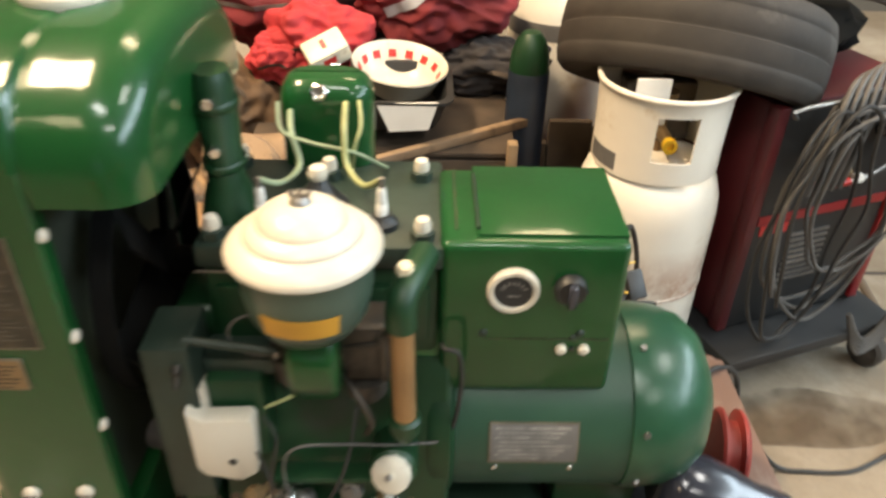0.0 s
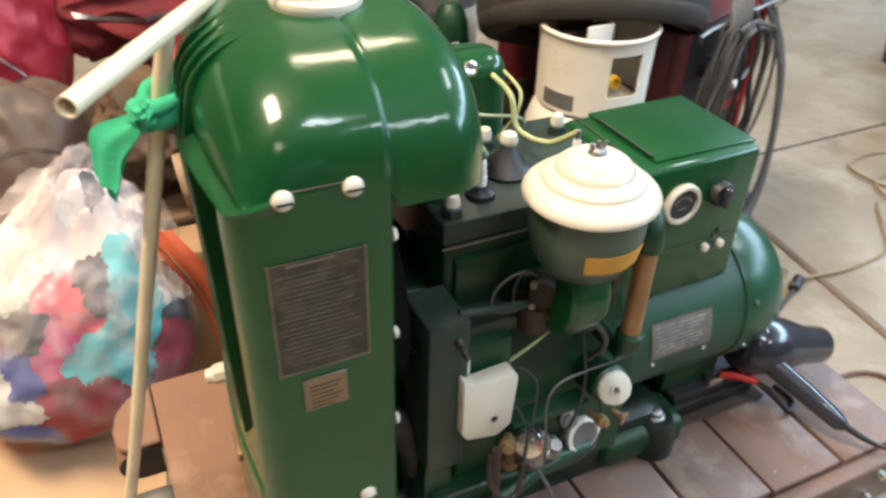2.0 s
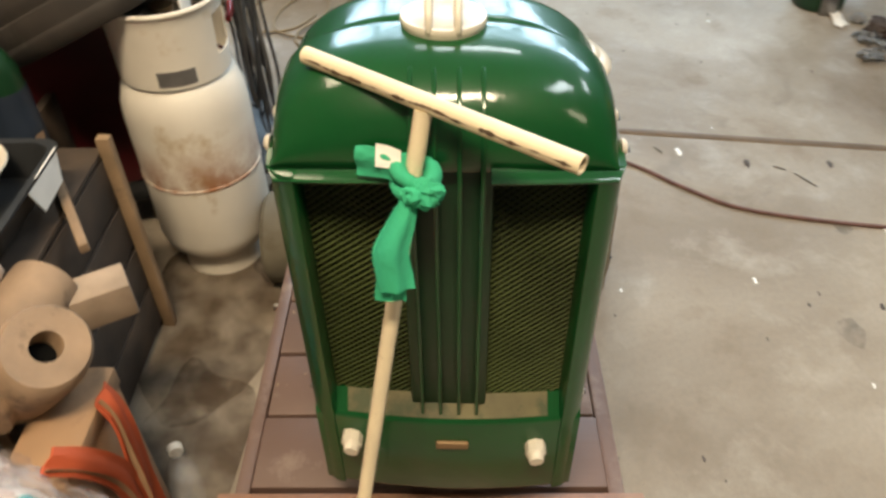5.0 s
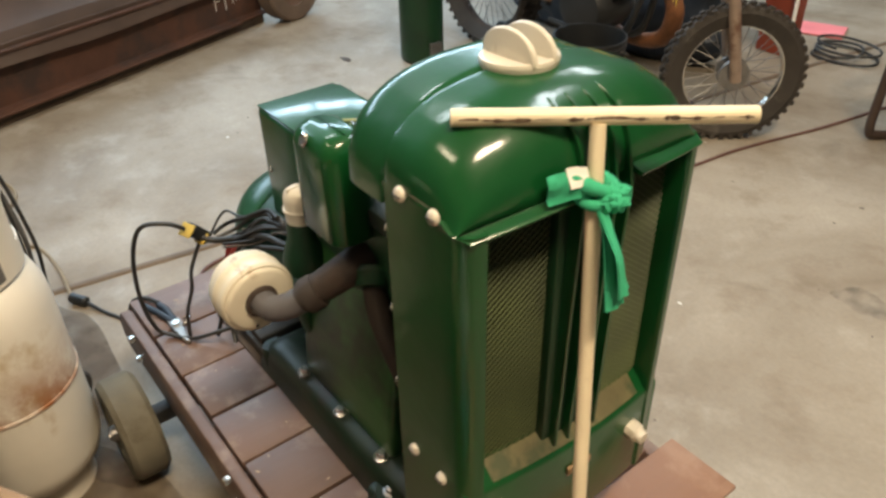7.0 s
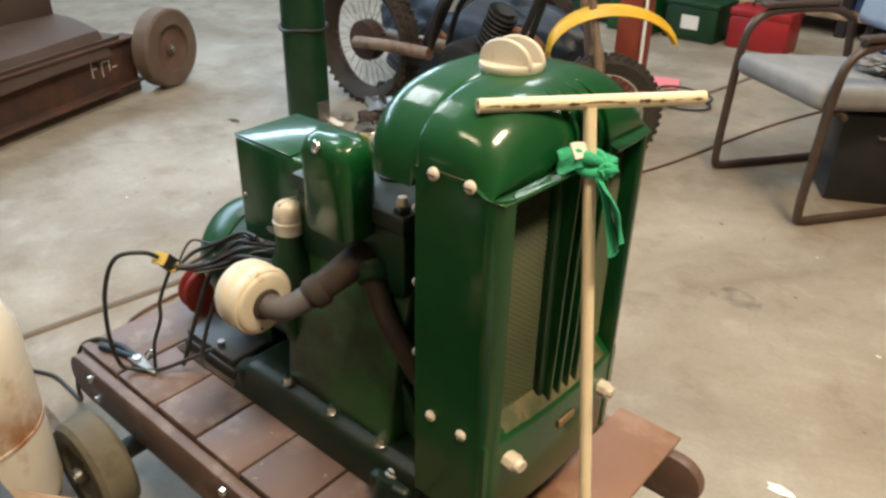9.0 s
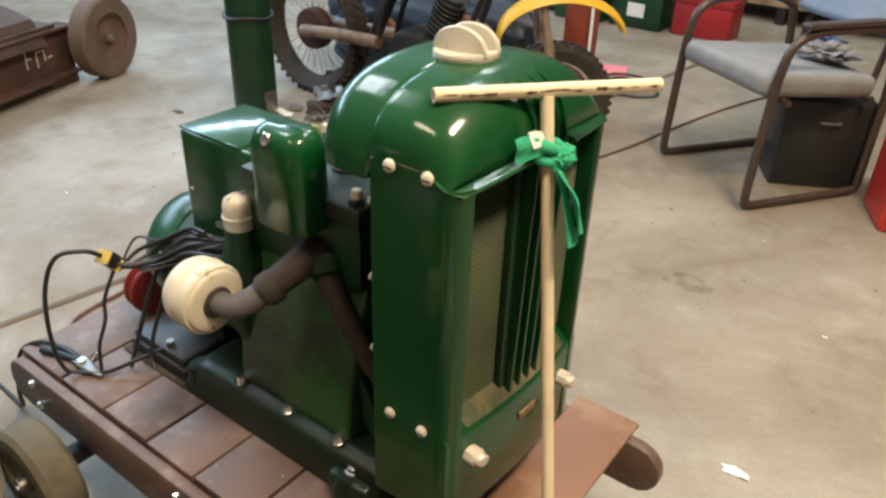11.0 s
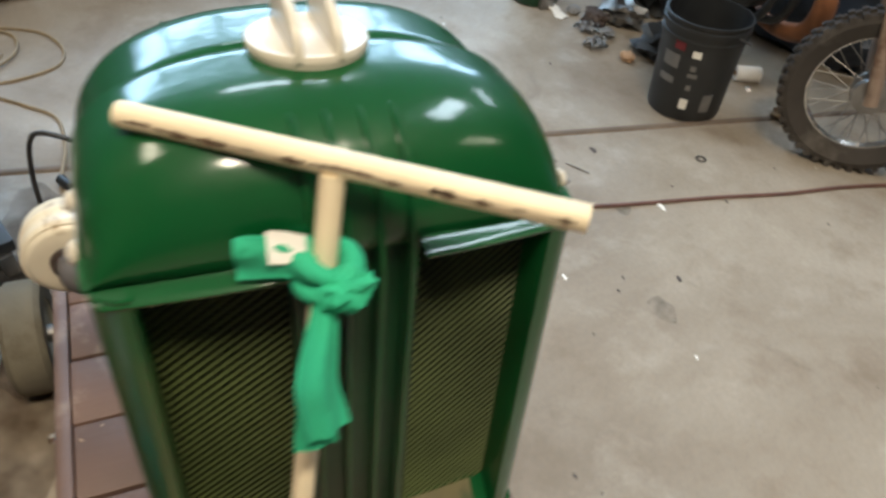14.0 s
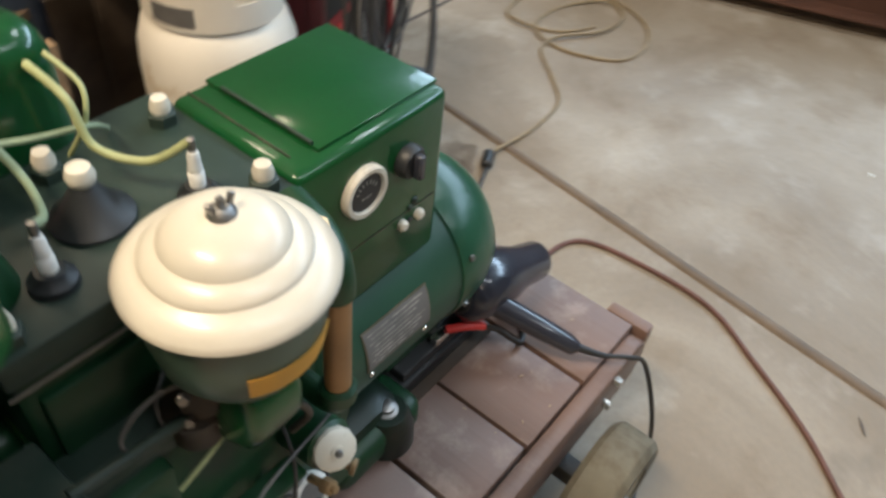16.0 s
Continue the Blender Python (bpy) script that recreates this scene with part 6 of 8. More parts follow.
part("paper_tag", box(-0.082, -0.016, -0.075, -0.071, 0.628, 0.712, 0.001), WHITE, tank, "white paper tag")
# dark block added inside the collar to paint the shade there
part("valve_shade", box(-0.075, 0.075, 0.025, 0.070, 0.5555, 0.672, 0.01), DARK_METAL, tank)

tyre = thing("spare_tyre", "worn black car tyre leaning on the tank collar", "tyre")
tyre.matrix_world = pose(0.525, 1.405, 0.690, -25, 12, 0) @ Matrix.Scale(0.93, 4)
tp = []
for r, z in ((0.175, -0.062), (0.195, -0.076), (0.225, -0.087), (0.252, -0.085), (0.264, -0.074), (0.2685, -0.058), (0.270, -0.050), (0.2690, -0.0475), (0.2690, -0.0445), (0.2715, -0.040), (0.2725, -0.006), (0.2700, -0.0035), (0.2700, 0.0005), (0.2725, 0.004), (0.2715, 0.040), (0.2690, 0.0445), (0.2690, 0.0475), (0.270, 0.050), (0.2685, 0.058), (0.264, 0.074), (0.252, 0.085), (0.225, 0.087), (0.195, 0.076), (0.175, 0.062)):
    tp.append((r, z))
part("tyre", lathe(tp + [tp[0]], (0, 0, 0), (0, 0, 1), 72), RUBBER, tyre)
part("rim", lathe([(0.176, -0.055), (0.170, -0.05), (0.155, -0.02), (0.155, 0.02), (0.170, 0.05), (0.176, 0.055)], (0, 0, 0), (0, 0, 1), 48), STEEL, tyre)
part("rim_disc", lathe([(0, 0.012), (0.05, 0.014), (0.10, 0.03), (0.156, 0.018), (0.156, 0.012), (0.10, 0.022), (0.05, 0.006), (0, 0.004)], (0, 0, 0), (0, 0, 1), 36), BLACK, tyre)

weld = thing("welder", "red portable welder with a black front on small casters", "welder")
WM = pose(0.812, 1.275, 0, 0, 0, 20) @ Matrix.Diagonal((1.12, 1, 1, 1))
# cables keep their drape when the welder is turned
CM = pose(0.812, 1.275, 0, 0, 0, 20) @ pose(0.80, 1.235, 0, 0, 0, -3).inverted()
weld.matrix_world = WM
part("cabinet", box(-0.165, 0.165, 0.012, 0.52, 0.145, 0.655, 0.012), SHADED_RED, weld, "red sheet-metal cabinet, darkened for shade")
fp = part("front_panel", box(-0.150, 0.150, -0.004, 0.0118, 0.150, 0.650, 0.006), BLACK, weld, "black front panel")
part("top_handle", tube([(-0.155, -0.03, 0.645), (-0.150, -0.045, 0.672), (0.150, -0.045, 0.672), (0.155, -0.03, 0.645)], 0.0045, 10, 3), STEEL, weld)
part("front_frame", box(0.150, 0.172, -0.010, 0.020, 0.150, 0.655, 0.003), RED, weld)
part("front_frame", box(-0.172, -0.150, -0.010, 0.020, 0.150, 0.655, 0.003), SHADED_RED, weld)
for kx, kz, kr in ((-0.065, 0.560, 0.026), (0.075, 0.585, 0.020), (0.03, 0.48, 0.016)):
    part("dial_knob", lathe([(0, 0), (kr, 0), (kr * 0.92, 0.016), (kr * 0.6, 0.02), (0, 0.02)], (kx, -0.004, kz), (0, -1, 0), 20), BLACK_GLOSS, fp)
part("panel_strip", box(-0.145, 0.145, -0.0065, -0.0035, 0.405, 0.425), RED, fp)
part("badge", box(-0.135, -0.075, -0.0068, -0.0036, 0.380, 0.402), RED_PLASTIC, fp, "small red badge")
for i in range(9):
    part("vent_slat", box(-0.06, 0.03, -0.007, -0.0035, 0.250 + i * 0.014, 0.256 + i * 0.014, 0.0, 1), STEEL, fp)
part("spec_label", box(0.02, 0.06, -0.0066, -0.0036, 0.62, 0.632), GREY_LABEL, fp)
part("cable_socket", lathe([(0, 0), (0.018, 0), (0.016, 0.02), (0.01, 0.03), (0, 0.03)], (0.0, -0.004, 0.505), (0, -1, -0.1), 16), BRASS, fp)
part("torch_grip", tube([(-0.075, -0.030, 0.492), (-0.045, -0.040, 0.497), (-0.010, -0.046, 0.502)], 0.008, 12), RED_PLASTIC, weld, "red torch grip")
part("torch_tip", tube([(-0.010, -0.046, 0.502), (0.020, -0.050, 0.507), (0.09, -0.04, 0.525)], 0.0045, 10), STEEL, weld)
part("torch_nut", lathe([(0, -0.008), (0.010, -0.008), (0.010, 0.008), (0, 0.008)], (0.006, -0.047, 0.505), (1, -0.1, 0.1), 8), WHITE, weld)
part("cart_tray", box(-0.20, 0.20, -0.10, 0.56, 0.115, 0.1445, 0.005), BLACK, weld)
for wx in (-0.185, 0.185):
    part("caster", lathe([(0, -0.018), (0.034, -0.018), (0.041, -0.011), (0.041, 0.011), (0.034, 0.018), (0, 0.018)], (wx, -0.075, 0.041), (1, 0.2, 0), 24), RUBBER, weld)
    part("caster_fork", box(wx - 0.022, wx + 0.022, -0.09, -0.06, 0.06, 0.114, 0.004), STEEL, weld)
    part("rear_wheel", lathe([(0, -0.02), (0.08, -0.02), (0.095, -0.012), (0.095, 0.012), (0.08, 0.02), (0, 0.02)], (wx * 1.15, 0.50, 0.095), (1, 0, 0), 28), RUBBER, weld)


def coil(center, rx, rz, turns, r, name, material, label, seed, depth=0.05, drop=0.0):
    rnd = random.Random(seed)
    pts = []
    steps = 14
    for i in range(int(turns * steps) + 1):
        a = 2 * math.pi * i / steps + 0.6
        kx, kz = 1 + 0.10 * math.sin(0.37 * i + seed), 1 + 0.08 * math.sin(0.53 * i + 2 * seed)
        pts.append((center[0] + rx * kx * math.cos(a) + rnd.uniform(-0.008, 0.008),
                    center[1] - depth * (0.25 + 0.75 * i / (turns * steps)) + rnd.uniform(-0.006, 0.006),
                    center[2] + rz * kz * math.sin(a) + (drop if math.sin(a) < 0 else 0) * -1 + rnd.uniform(-0.008, 0.008)))
    c = thing(name, label, "cable")
    c.matrix_world = CM
    part("cable", tube(pts, r, 8, 4), material, c)
    return c


coil((0.760, 1.212, 0.440), 0.150, 0.230, 3.5, 0.0045, "welding_cable", WIRE_GREY, "grey welding cable looped over the front of the welder", 3, 0.06)
coil((0.685, 1.200, 0.430), 0.090, 0.250, 2.5, 0.0040, "welding_cable", WIRE_B, "black welding cable hanging on the welder", 5, 0.07)
coil((0.800, 1.200, 0.490), 0.120, 0.170, 2.2, 0.0042, "welding_cable", WIRE_GREY, "grey welding cable looped over the front of the welder", 8, 0.06)
top = thing("cable_bundle", "black hose bundle thrown over the top of the welder", "hose")
top.matrix_world = CM
for i in range(5):
    part("hose", tube([(0.67 + 0.02 * i, 1.18, 0.50), (0.68 + 0.022 * i, 1.175, 0.66), (0.75 + 0.02 * i, 1.21, 0.705 + 0.006 * i), (0.86 + 0.018 * i, 1.22, 0.70 + 0.007 * i), (0.965 + 0.008 * i, 1.20, 0.63), (1.010 + 0.006 * i, 1.16, 0.50), (1.005 + 0.005 * i, 1.13, 0.34), (0.985 + 0.008 * i, 1.12, 0.20 - 0.012 * i), (0.92, 1.12, 0.12 - 0.010 * i), (0.87, 1.14, 0.19)], 0.0058, 8, 5), WIRE_GREY, top)
loose = thing("torn_bag", "torn black plastic sheet and grey hose stowed on the welder", "plastic sheet")
loose.matrix_world = CM
part("sheet", blob((0.83, 1.50, 0.715), (0.16, 0.16, 0.060), 12, 0.22, 1.8, 4), MATTE_BLACK, loose)
part("hose", tube([(0.66, 1.47, 0.78), (0.80, 1.40, 0.795), (0.95, 1.36, 0.78), (1.03, 1.30, 0.70), (1.03, 1.24, 0.60)], 0.012, 10, 6), WIRE_GREY, loose)


# ---- cords and litter on the floor ----
def floor_cord(name, pts, r, material, label):
    c = thing(name, label, "extension cord")
    part("cord", tube([(x, y, z if z else r * 0.95) for x, y, z in pts], r, 8, 10), material, c)
    return c


floor_cord("extension_cord", [(0.545, 0.640, 0.2785), (0.605, 0.66, 0.17), (0.72, 0.70, 0), (0.84, 0.735, 0), (0.938, 0.700, 0), (0.965, 0.56, 0), (0.955, 0.40, 0), (0.885, 0.275, 0), (0.790, 0.130, 0), (0.690, 0.020, 0), (0.600, -0.107, 0), (0.545, -0.300, 0), (0.510, -0.500, 0), (0.488, -0.640, 0), (0.445, -0.860, 0), (0.425, -1.040, 0), (0.395, -1.190, 0), (0.32, -1.50, 0), (0.26, -1.85, 0), (0.165, -2.30, 0), (0.02, -2.70, 0), (-0.3, -3.1, 0)], 0.0055, WIRE_RED, "faded red extension cord lying across the concrete")
tan = floor_cord("extension_cord", [(1.815, 1.199, 0), (1.74, 1.235, 0), (1.685, 1.289, 0), (1.657, 1.388, 0.010), (1.695, 1.450, 0), (1.823, 1.470, 0), (1.95, 1.43, 0), (2.015, 1.33, 0.010), (2.02, 1.21, 0), (1.955, 1.085, 0), (1.83, 1.020, 0), (1.71, 1.028, 0), (1.645, 1.11, 0), (1.62, 1.215, 0), (1.650, 1.310, 0.010), (1.75, 1.352, 0), (1.88, 1.335, 0), (1.99, 1.255, 0.012), (1.95, 1.17, 0), (1.80, 1.16, 0.012), (1.66, 1.24, 0.012), (1.57, 1.235, 0), (1.47, 1.135, 0), (1.37, 1.045, 0), (1.22, 1.025, 0), (1.09, 1.031, 0.012), (1.03, 1.04, 0.012)], 0.0050, WIRE_TAN, "tan extension cord lying in loops on the concrete")
part("plug", cyl((1.035, 1.038, 0.016), (0.985, 1.010, 0.016), 0.014, 14, 0.004), BLACK, tan, "black plug")
floor_cord("lead_cord", [(0.990, 1.011, 0.014), (0.93, 0.985, 0), (0.86, 0.955, 0), (0.78, 0.953, 0), (0.70, 0.96, 0.02), (0.62, 0.985, 0.13), (0.580, 0.975, 0.24), (0.535, 0.955, 0.278), (0.50, 0.935, 0.2775)], 0.0048, WIRE_B, "black cord running up on to the cart")
rnd = random.Random(4)


def scrap(x, y, s, material, label, category, seed, flat=0.35):
    bm = blob((x, y, s * 0.10), (s * 1.15, s * 0.5, s * 0.12), seed, 0.8, 2.4, 2, flat=0.7)
    for v in bm.verts:
        v.co.z = max(v.co.z, 0.0005)
    return solid("floor_scrap", bm, material, label, category, "floor scraps")


def sliver(x, y, length, turn, material, label):
    """A thin flat splinter lying on the floor."""
    bm = prism([(-0.5 * length, -0.0012), (-0.1 * length, -0.0028), (0.5 * length, -0.0008), (0.46 * length, 0.0015), (0.05 * length, 0.0030), (-0.48 * length, 0.0014)], "z", 0.0004, 0.0026, 0.0004, 1)
    bm.transform(pose(x, y, 0, 0, 0, turn))
    return solid("splinter", bm, material, label, "splinter", "floor splinters")


for x, y, size, kind in ((0.870, -0.005, 0.017, 0), (0.500, -0.470, 0.015, 0), (0.322, -0.070, 0.009, 0), (-0.683, 0.092, 0.026, 0), (0.810, -0.190, 0.017, 1), (0.800, -0.430, 0.015, 1), (0.230, -0.343, 0.010, 1), (0.276, -0.210, 0.006, 1), (0.239, -0.174, 0.006, 1), (2.091, -0.490, 0.030, 1)):
    scrap(x, y, size, DIRT if kind else PAPER, "dark wood chip on the concrete" if kind else "small white scrap of paper on the concrete", "chip" if kind else "scrap", int(size * 1000) + int(abs(x) * 40))
scrap(1.74, -0.80, 0.060, PAPER, "crumpled white paper by the green cylinder", "paper", 11)
for x, y, length, turn in ((0.882, 0.054, 0.040, 30), (0.785, -0.278, 0.036, 60), (0.728, -0.333, 0.080, 33)):
    sliver(x, y, length, turn, DIRT, "thin dark wood splinter on the concrete")
solid("washer", lathe([(0.009, 0), (0.017, 0), (0.017, 0.002), (0.009, 0.002), (0.009, 0)], (0.670, -0.730, 0.0003), (0, 0, 1), 24), DARK_METAL, "dull steel washer on the concrete", "washer")
for i in range(40):
    x, y = rnd.uniform(-0.9, 2.0), rnd.uniform(-1.2, 0.35)
    scrap(x, y, rnd.uniform(0.003, 0.007), DIRT if rnd.random() < 0.75 else PAPER, "tiny crumb of dirt on the concrete", "crumb", 20 + i)


def stain(x, y, rx, ry, seed, z=0.0012):
    """A thin dried spill, ragged at the edge."""
    bm = bmesh.new()
    ring = []
    for i in range(40):
        a = 2 * math.pi * i / 40
        k = 1 + 0.35 * noise.noise(Vector((math.cos(a) * 1.5 + seed, math.sin(a) * 1.5, seed)))
        ring.append(bm.verts.new((x + rx * k * math.cos(a), y + ry * k * math.sin(a), z)))
    bm.faces.new(ring)
    return bm


def film_mat(name, color, least, most, scale):
    """A patchy see-through film lying on the floor."""
    m = bpy.data.materials.new(name)
    m.use_nodes = True
    nt = m.node_tree
    b = nt.nodes["Principled BSDF"]
    b.inputs["Base Color"].default_value = (*color, 1)
    b.inputs["Roughness"].default_value = 0.7
    tc = nt.nodes.new("ShaderNodeTexCoord")
    n = nt.nodes.new("ShaderNodeTexNoise")
    n.inputs["Scale"].default_value = scale
    n.inputs["Detail"].default_value = 6
    r = nt.nodes.new("ShaderNodeMapRange")
    r.inputs["From Min"].default_value, r.inputs["From Max"].default_value = 0.35, 0.65
    r.inputs["To Min"].default_value, r.inputs["To Max"].default_value = least, most
    nt.links.new(tc.outputs["Object"], n.inputs["Vector"])
    nt.links.new(n.outputs["Fac"], r.inputs["Value"])
    nt.links.new(r.outputs["Result"], b.inputs["Alpha"])
    return m


STAIN = film_mat("dried_oil_film", (0.06, 0.055, 0.05), 0.0, 0.34, 22)
DUST = film_mat("brown_floor_dirt", (0.085, 0.055, 0.030), 0.05, 0.75, 9)
for x, y, rx, ry, s in ((0.152, -0.240, 0.045, 0.028, 1), (-0.30, -0.6, 0.08, 0.05, 3), (0.52, -0.36, 0.03, 0.02, 4)):
    solid("oil_stain", stain(x, y, rx, ry, s), STAIN, "dark dried oil stain on the concrete", "stain", "oil stains", "stuff")
for x, y, rx, ry, s in ((0.22, 1.23, 0.34, 0.15, 5), (-0.16, 1.20, 0.24, 0.11, 6), (0.80, 1.10, 0.26, 0.08, 7), (0.46, 1.11, 0.15, 0.07, 8)):
    solid("floor_dirt", stain(x, y, rx, ry, s, 0.0014 + 0.0003 * s), DUST, "brown dirt swept against the pile on the concrete", "dirt", "floor dirt", "stuff")



# ---- rusty wagon along the far side ----
wag = thing("steel_wagon", "rusty low steel wagon with solid wheels and a dark deck", "wagon")
wag.matrix_world = pose(2.500, 0.470, 0, 0, 0, 19.4)
part("i_beam", prism([(0.0, 0.045), (0.085, 0.045), (0.085, 0.057), (0.048, 0.062), (0.048, 0.262), (0.10, 0.268), (0.10, 0.28), (0.0, 0.28), (0.0, 0.268), (0.036, 0.262), (0.036, 0.062), (0.0, 0.057)], "y", -1.00, 1.23, 0.002, 1), RUSTY_BEAM, wag, "long rusty steel beam")
part("lower_plate", box(-0.02, 0.60, -0.80, 1.15, 0.045, 0.0555, 0.002), RUSTY_BEAM, wag)
part("deck_plate", box(0.02, 1.10, -0.90, 1.2, 0.2805, 0.30, 0.003), RUSTY_SHEET, wag, "brown dusty deck plate")
# dark strip added to fill the gap between beam and floor
part("skid_rail", box(0.012, 0.075, -0.98, 1.20, 0.0, 0.0445, 0.003), DARK_WOOD, wag)
part("skid_pad", box(0.08, 0.14, -0.60, -0.45, 0.0, 0.0445, 0.004), RUSTY_BEAM, wag)
part("skid_pad", box(0.08, 0.14, 0.35, 0.50, 0.0, 0.0445, 0.004), RUSTY_BEAM, wag)
part("far_beam", box(0.98, 1.04, -0.86, 1.18, 0.045, 0.28, 0.003), RUSTY_BEAM, wag)
cover = bmesh.new()
sec = []
for i in range(17):
    y = -0.80 + 1.75 * i / 16
    row = []
    for j in range(9):
        x = 0.0 + 0.5 * j / 8
        z = 0.308 + 0.09 * math.sin(math.pi * min(1, j / 5) * 0.5) + 0.004 * math.sin(i * 0.9 + j)
        if j == 0:
            z = 0.225 + 0.006 * math.sin(i * 0.7)
        row.append((x - (0.012 if j < 2 else 0), y, z))
    sec.append([Vector(p) for p in row] + [Vector((p[0], p[1], p[2] - 0.006)) for p in row[::-1]])
part("draped_sheet", loft(sec), RUSTY_SHEET, wag, "brown sheet draped over the deck edge")
for wx, wy in ((-0.080, -1.10),):
    w = part("wheel", lathe([(0.120, -0.05), (0.188, -0.05), (0.200, -0.040), (0.200, 0.040), (0.188, 0.05), (0.120, 0.05), (0.120, -0.05)], (wx, wy, 0.200), (1, 0, 0), 44), WHEEL_TYRE, wag, "worn solid wheel")
    part("disc", lathe([(0, -0.036), (0.03, -0.04), (0.034, -0.022), (0.09, -0.014), (0.122, -0.03), (0.122, 0.03), (0.09, 0.014), (0, 0.014)], (wx, wy, 0.200), (1, 0, 0), 36), WHEEL_BROWN, w)
    part("hub", lathe([(0, -0.055), (0.014, -0.055), (0.02, -0.046), (0.02, 0.0), (0, 0.0)], (wx, wy, 0.200), (1, 0, 0), 18), STEEL, w)
ld = thing("metal_case", "dark rusty steel case lying on the wagon deck", "case")
ld.matrix_world = pose(2.500, 0.470, 0, 0, 0, 19.4)
part("body", box(0.30, 1.05, -0.80, 1.0, 0.3005, 0.56, 0.02), RUSTY_SHEET, ld)
part("lid", box(0.29, 1.06, -0.81, 1.01, 0.5605, 0.59, 0.010), DARK_WOOD, ld)
part("hasp", box(0.282, 0.2895, 0.05, 0.11, 0.47, 0.58, 0.002), STEEL, ld)
for y, z, dy, dz in ((-0.70, 0.13, 0.005, 0.08), (-0.73, 0.17, 0.035, 0.006), (-0.765, 0.12, 0.005, 0.07), (-0.80, 0.19, 0.040, 0.005), (-0.815, 0.14, 0.005, 0.055), (-0.86, 0.15, 0.030, 0.005)):
    part("chalk_mark", box(0.0335, 0.0350, y, y + dy, z, z + dz), WHITE, wag, "thin chalk scribble")
solid("wood_offcut", box(-0.05, 0.05, -0.03, 0.03, 0, 0.03, 0.003, 1, pose(2.33, 1.62, 0.3005, 0, 0, 40)), WOOD, "small pale wood offcut on the wagon deck", "offcut")
tb = thing("plastic_bin", "black plastic bin standing on the floor past the wagon", "bin")
part("body", loft([[Vector((2.68 + 0.7 * px, 2.02 + 0.7 * py, 0.7 * z)) for px, py in rounded_rect(-w, w, -d, d, 0.02)] for w, d, z in ((0.11, 0.08, 0.0), (0.115, 0.085, 0.01), (0.13, 0.10, 0.17), (0.137, 0.107, 0.172), (0.137, 0.107, 0.18), (0.122, 0.092, 0.18), (0.105, 0.075, 0.02))]), BLACK, tb)
part("handle", box(2.764, 2.785, 1.99, 2.05, 0.10, 0.112, 0.004), BLACK, tb)
solid("timber_block", box(2.120, 2.245, 1.225, 1.66, 0.0, 0.078, 0.008), WOOD, "short pale timber block on the floor", "timber", "timber blocks")
solid("timber_block", box(2.14, 2.24, 1.54, 1.655, 0.0785, 0.165, 0.008), WOOD, "short pale timber block on the floor", "timber", "timber blocks")


# ---- gas cylinder, bucket, motorcycle ----
gc = thing("gas_cylinder", "tall dark green steel gas cylinder standing on the floor", "gas cylinder")
gc.location = (1.885, -0.775, 0)
part("body", lathe([(0, 0), (0.088, 0), (0.097, 0.010), (0.0985, 0.03), (0.0985, 1.18), (0.085, 1.26), (0.05, 1.32), (0.035, 1.34), (0.035, 1.40), (0, 1.40)], (0, 0, 0), (0, 0, 1), 44), GREEN_DK, gc)
part("chain", tube([(0.105 * math.cos(radians(a)), 0.105 * math.sin(radians(a)), 0.43 + 0.006 * math.sin(a)) for a in range(0, 361, 20)], 0.008, 8, 3), BLACK, gc, "dark chain round the cylinder")
part("foot_clip", box(-0.115, -0.09, -0.03, 0.03, 0.0, 0.10, 0.004), STEEL, gc)

bk = thing("bucket", "black plastic bucket with pale label bars standing on the floor", "bucket")
bk.matrix_world = pose(0.965, -0.868, 0, 0, 0, 3) @ Matrix.Scale(0.88, 4)
part("body", lathe([(0, 0), (0.122, 0), (0.130, 0.006), (0.133, 0.02), (0.146, 0.300), (0.152, 0.302), (0.152, 0.312), (0.147, 0.314), (0.148, 0.335), (0.155, 0.337), (0.155, 0.350), (0.149, 0.352), (0.149, 0.362), (0.154, 0.365), (0.154, 0.372), (0.146, 0.372), (0.143, 0.34), (0.128, 0.012), (0, 0.010)], (0, 0, 0), (0, 0, 1), 48), BLACK, bk)


def round_bar(a0, a1, z0, z1, base=0.1325, slope=0.0465):
    sec = []
    for i in range(5):
        a = radians(a0 + (a1 - a0) * i / 4)
        ring = []
        for d, z in ((0.0002, z0), (0.0012, z0), (0.0012, z1), (0.0002, z1)):
            r = base + slope * z + d
            ring.append(Vector((r * math.cos(a), r * math.sin(a), z)))
        sec.append(ring)
    return loft(sec)


for a0, a1, z0, z1, mt in ((128, 140, 0.255, 0.280, WHITE), (130, 138, 0.205, 0.225, GREY_LABEL), (128, 142, 0.180, 0.195, GREY_LABEL), (131, 138, 0.130, 0.150, GREY_LABEL), (128, 140, 0.055, 0.095, WHITE), (85, 112, 0.20, 0.25, GREY_LABEL), (84, 110, 0.14, 0.165, GREY_LABEL), (160, 176, 0.05, 0.12, GREY_LABEL), (100, 116, 0.27, 0.30, CLOTH_MAROON)):
    part("label_bar", round_bar(a0, a1, z0, z1), mt, bk)
part("bail", tube([(0.15, 0, 0.345), (0.14, -0.09, 0.30), (0.0, -0.165, 0.27), (-0.14, -0.09, 0.30), (-0.15, 0, 0.345)], 0.0035, 8), STEEL, bk)

bike = thing("dirt_bike", "small old dirt bike with a yellow front mudguard and knobbly tyres", "motorcycle")
BR, BF = Vector((1.845, -1.140, 0.312)), Vector((0.532, -1.135, 0.246))


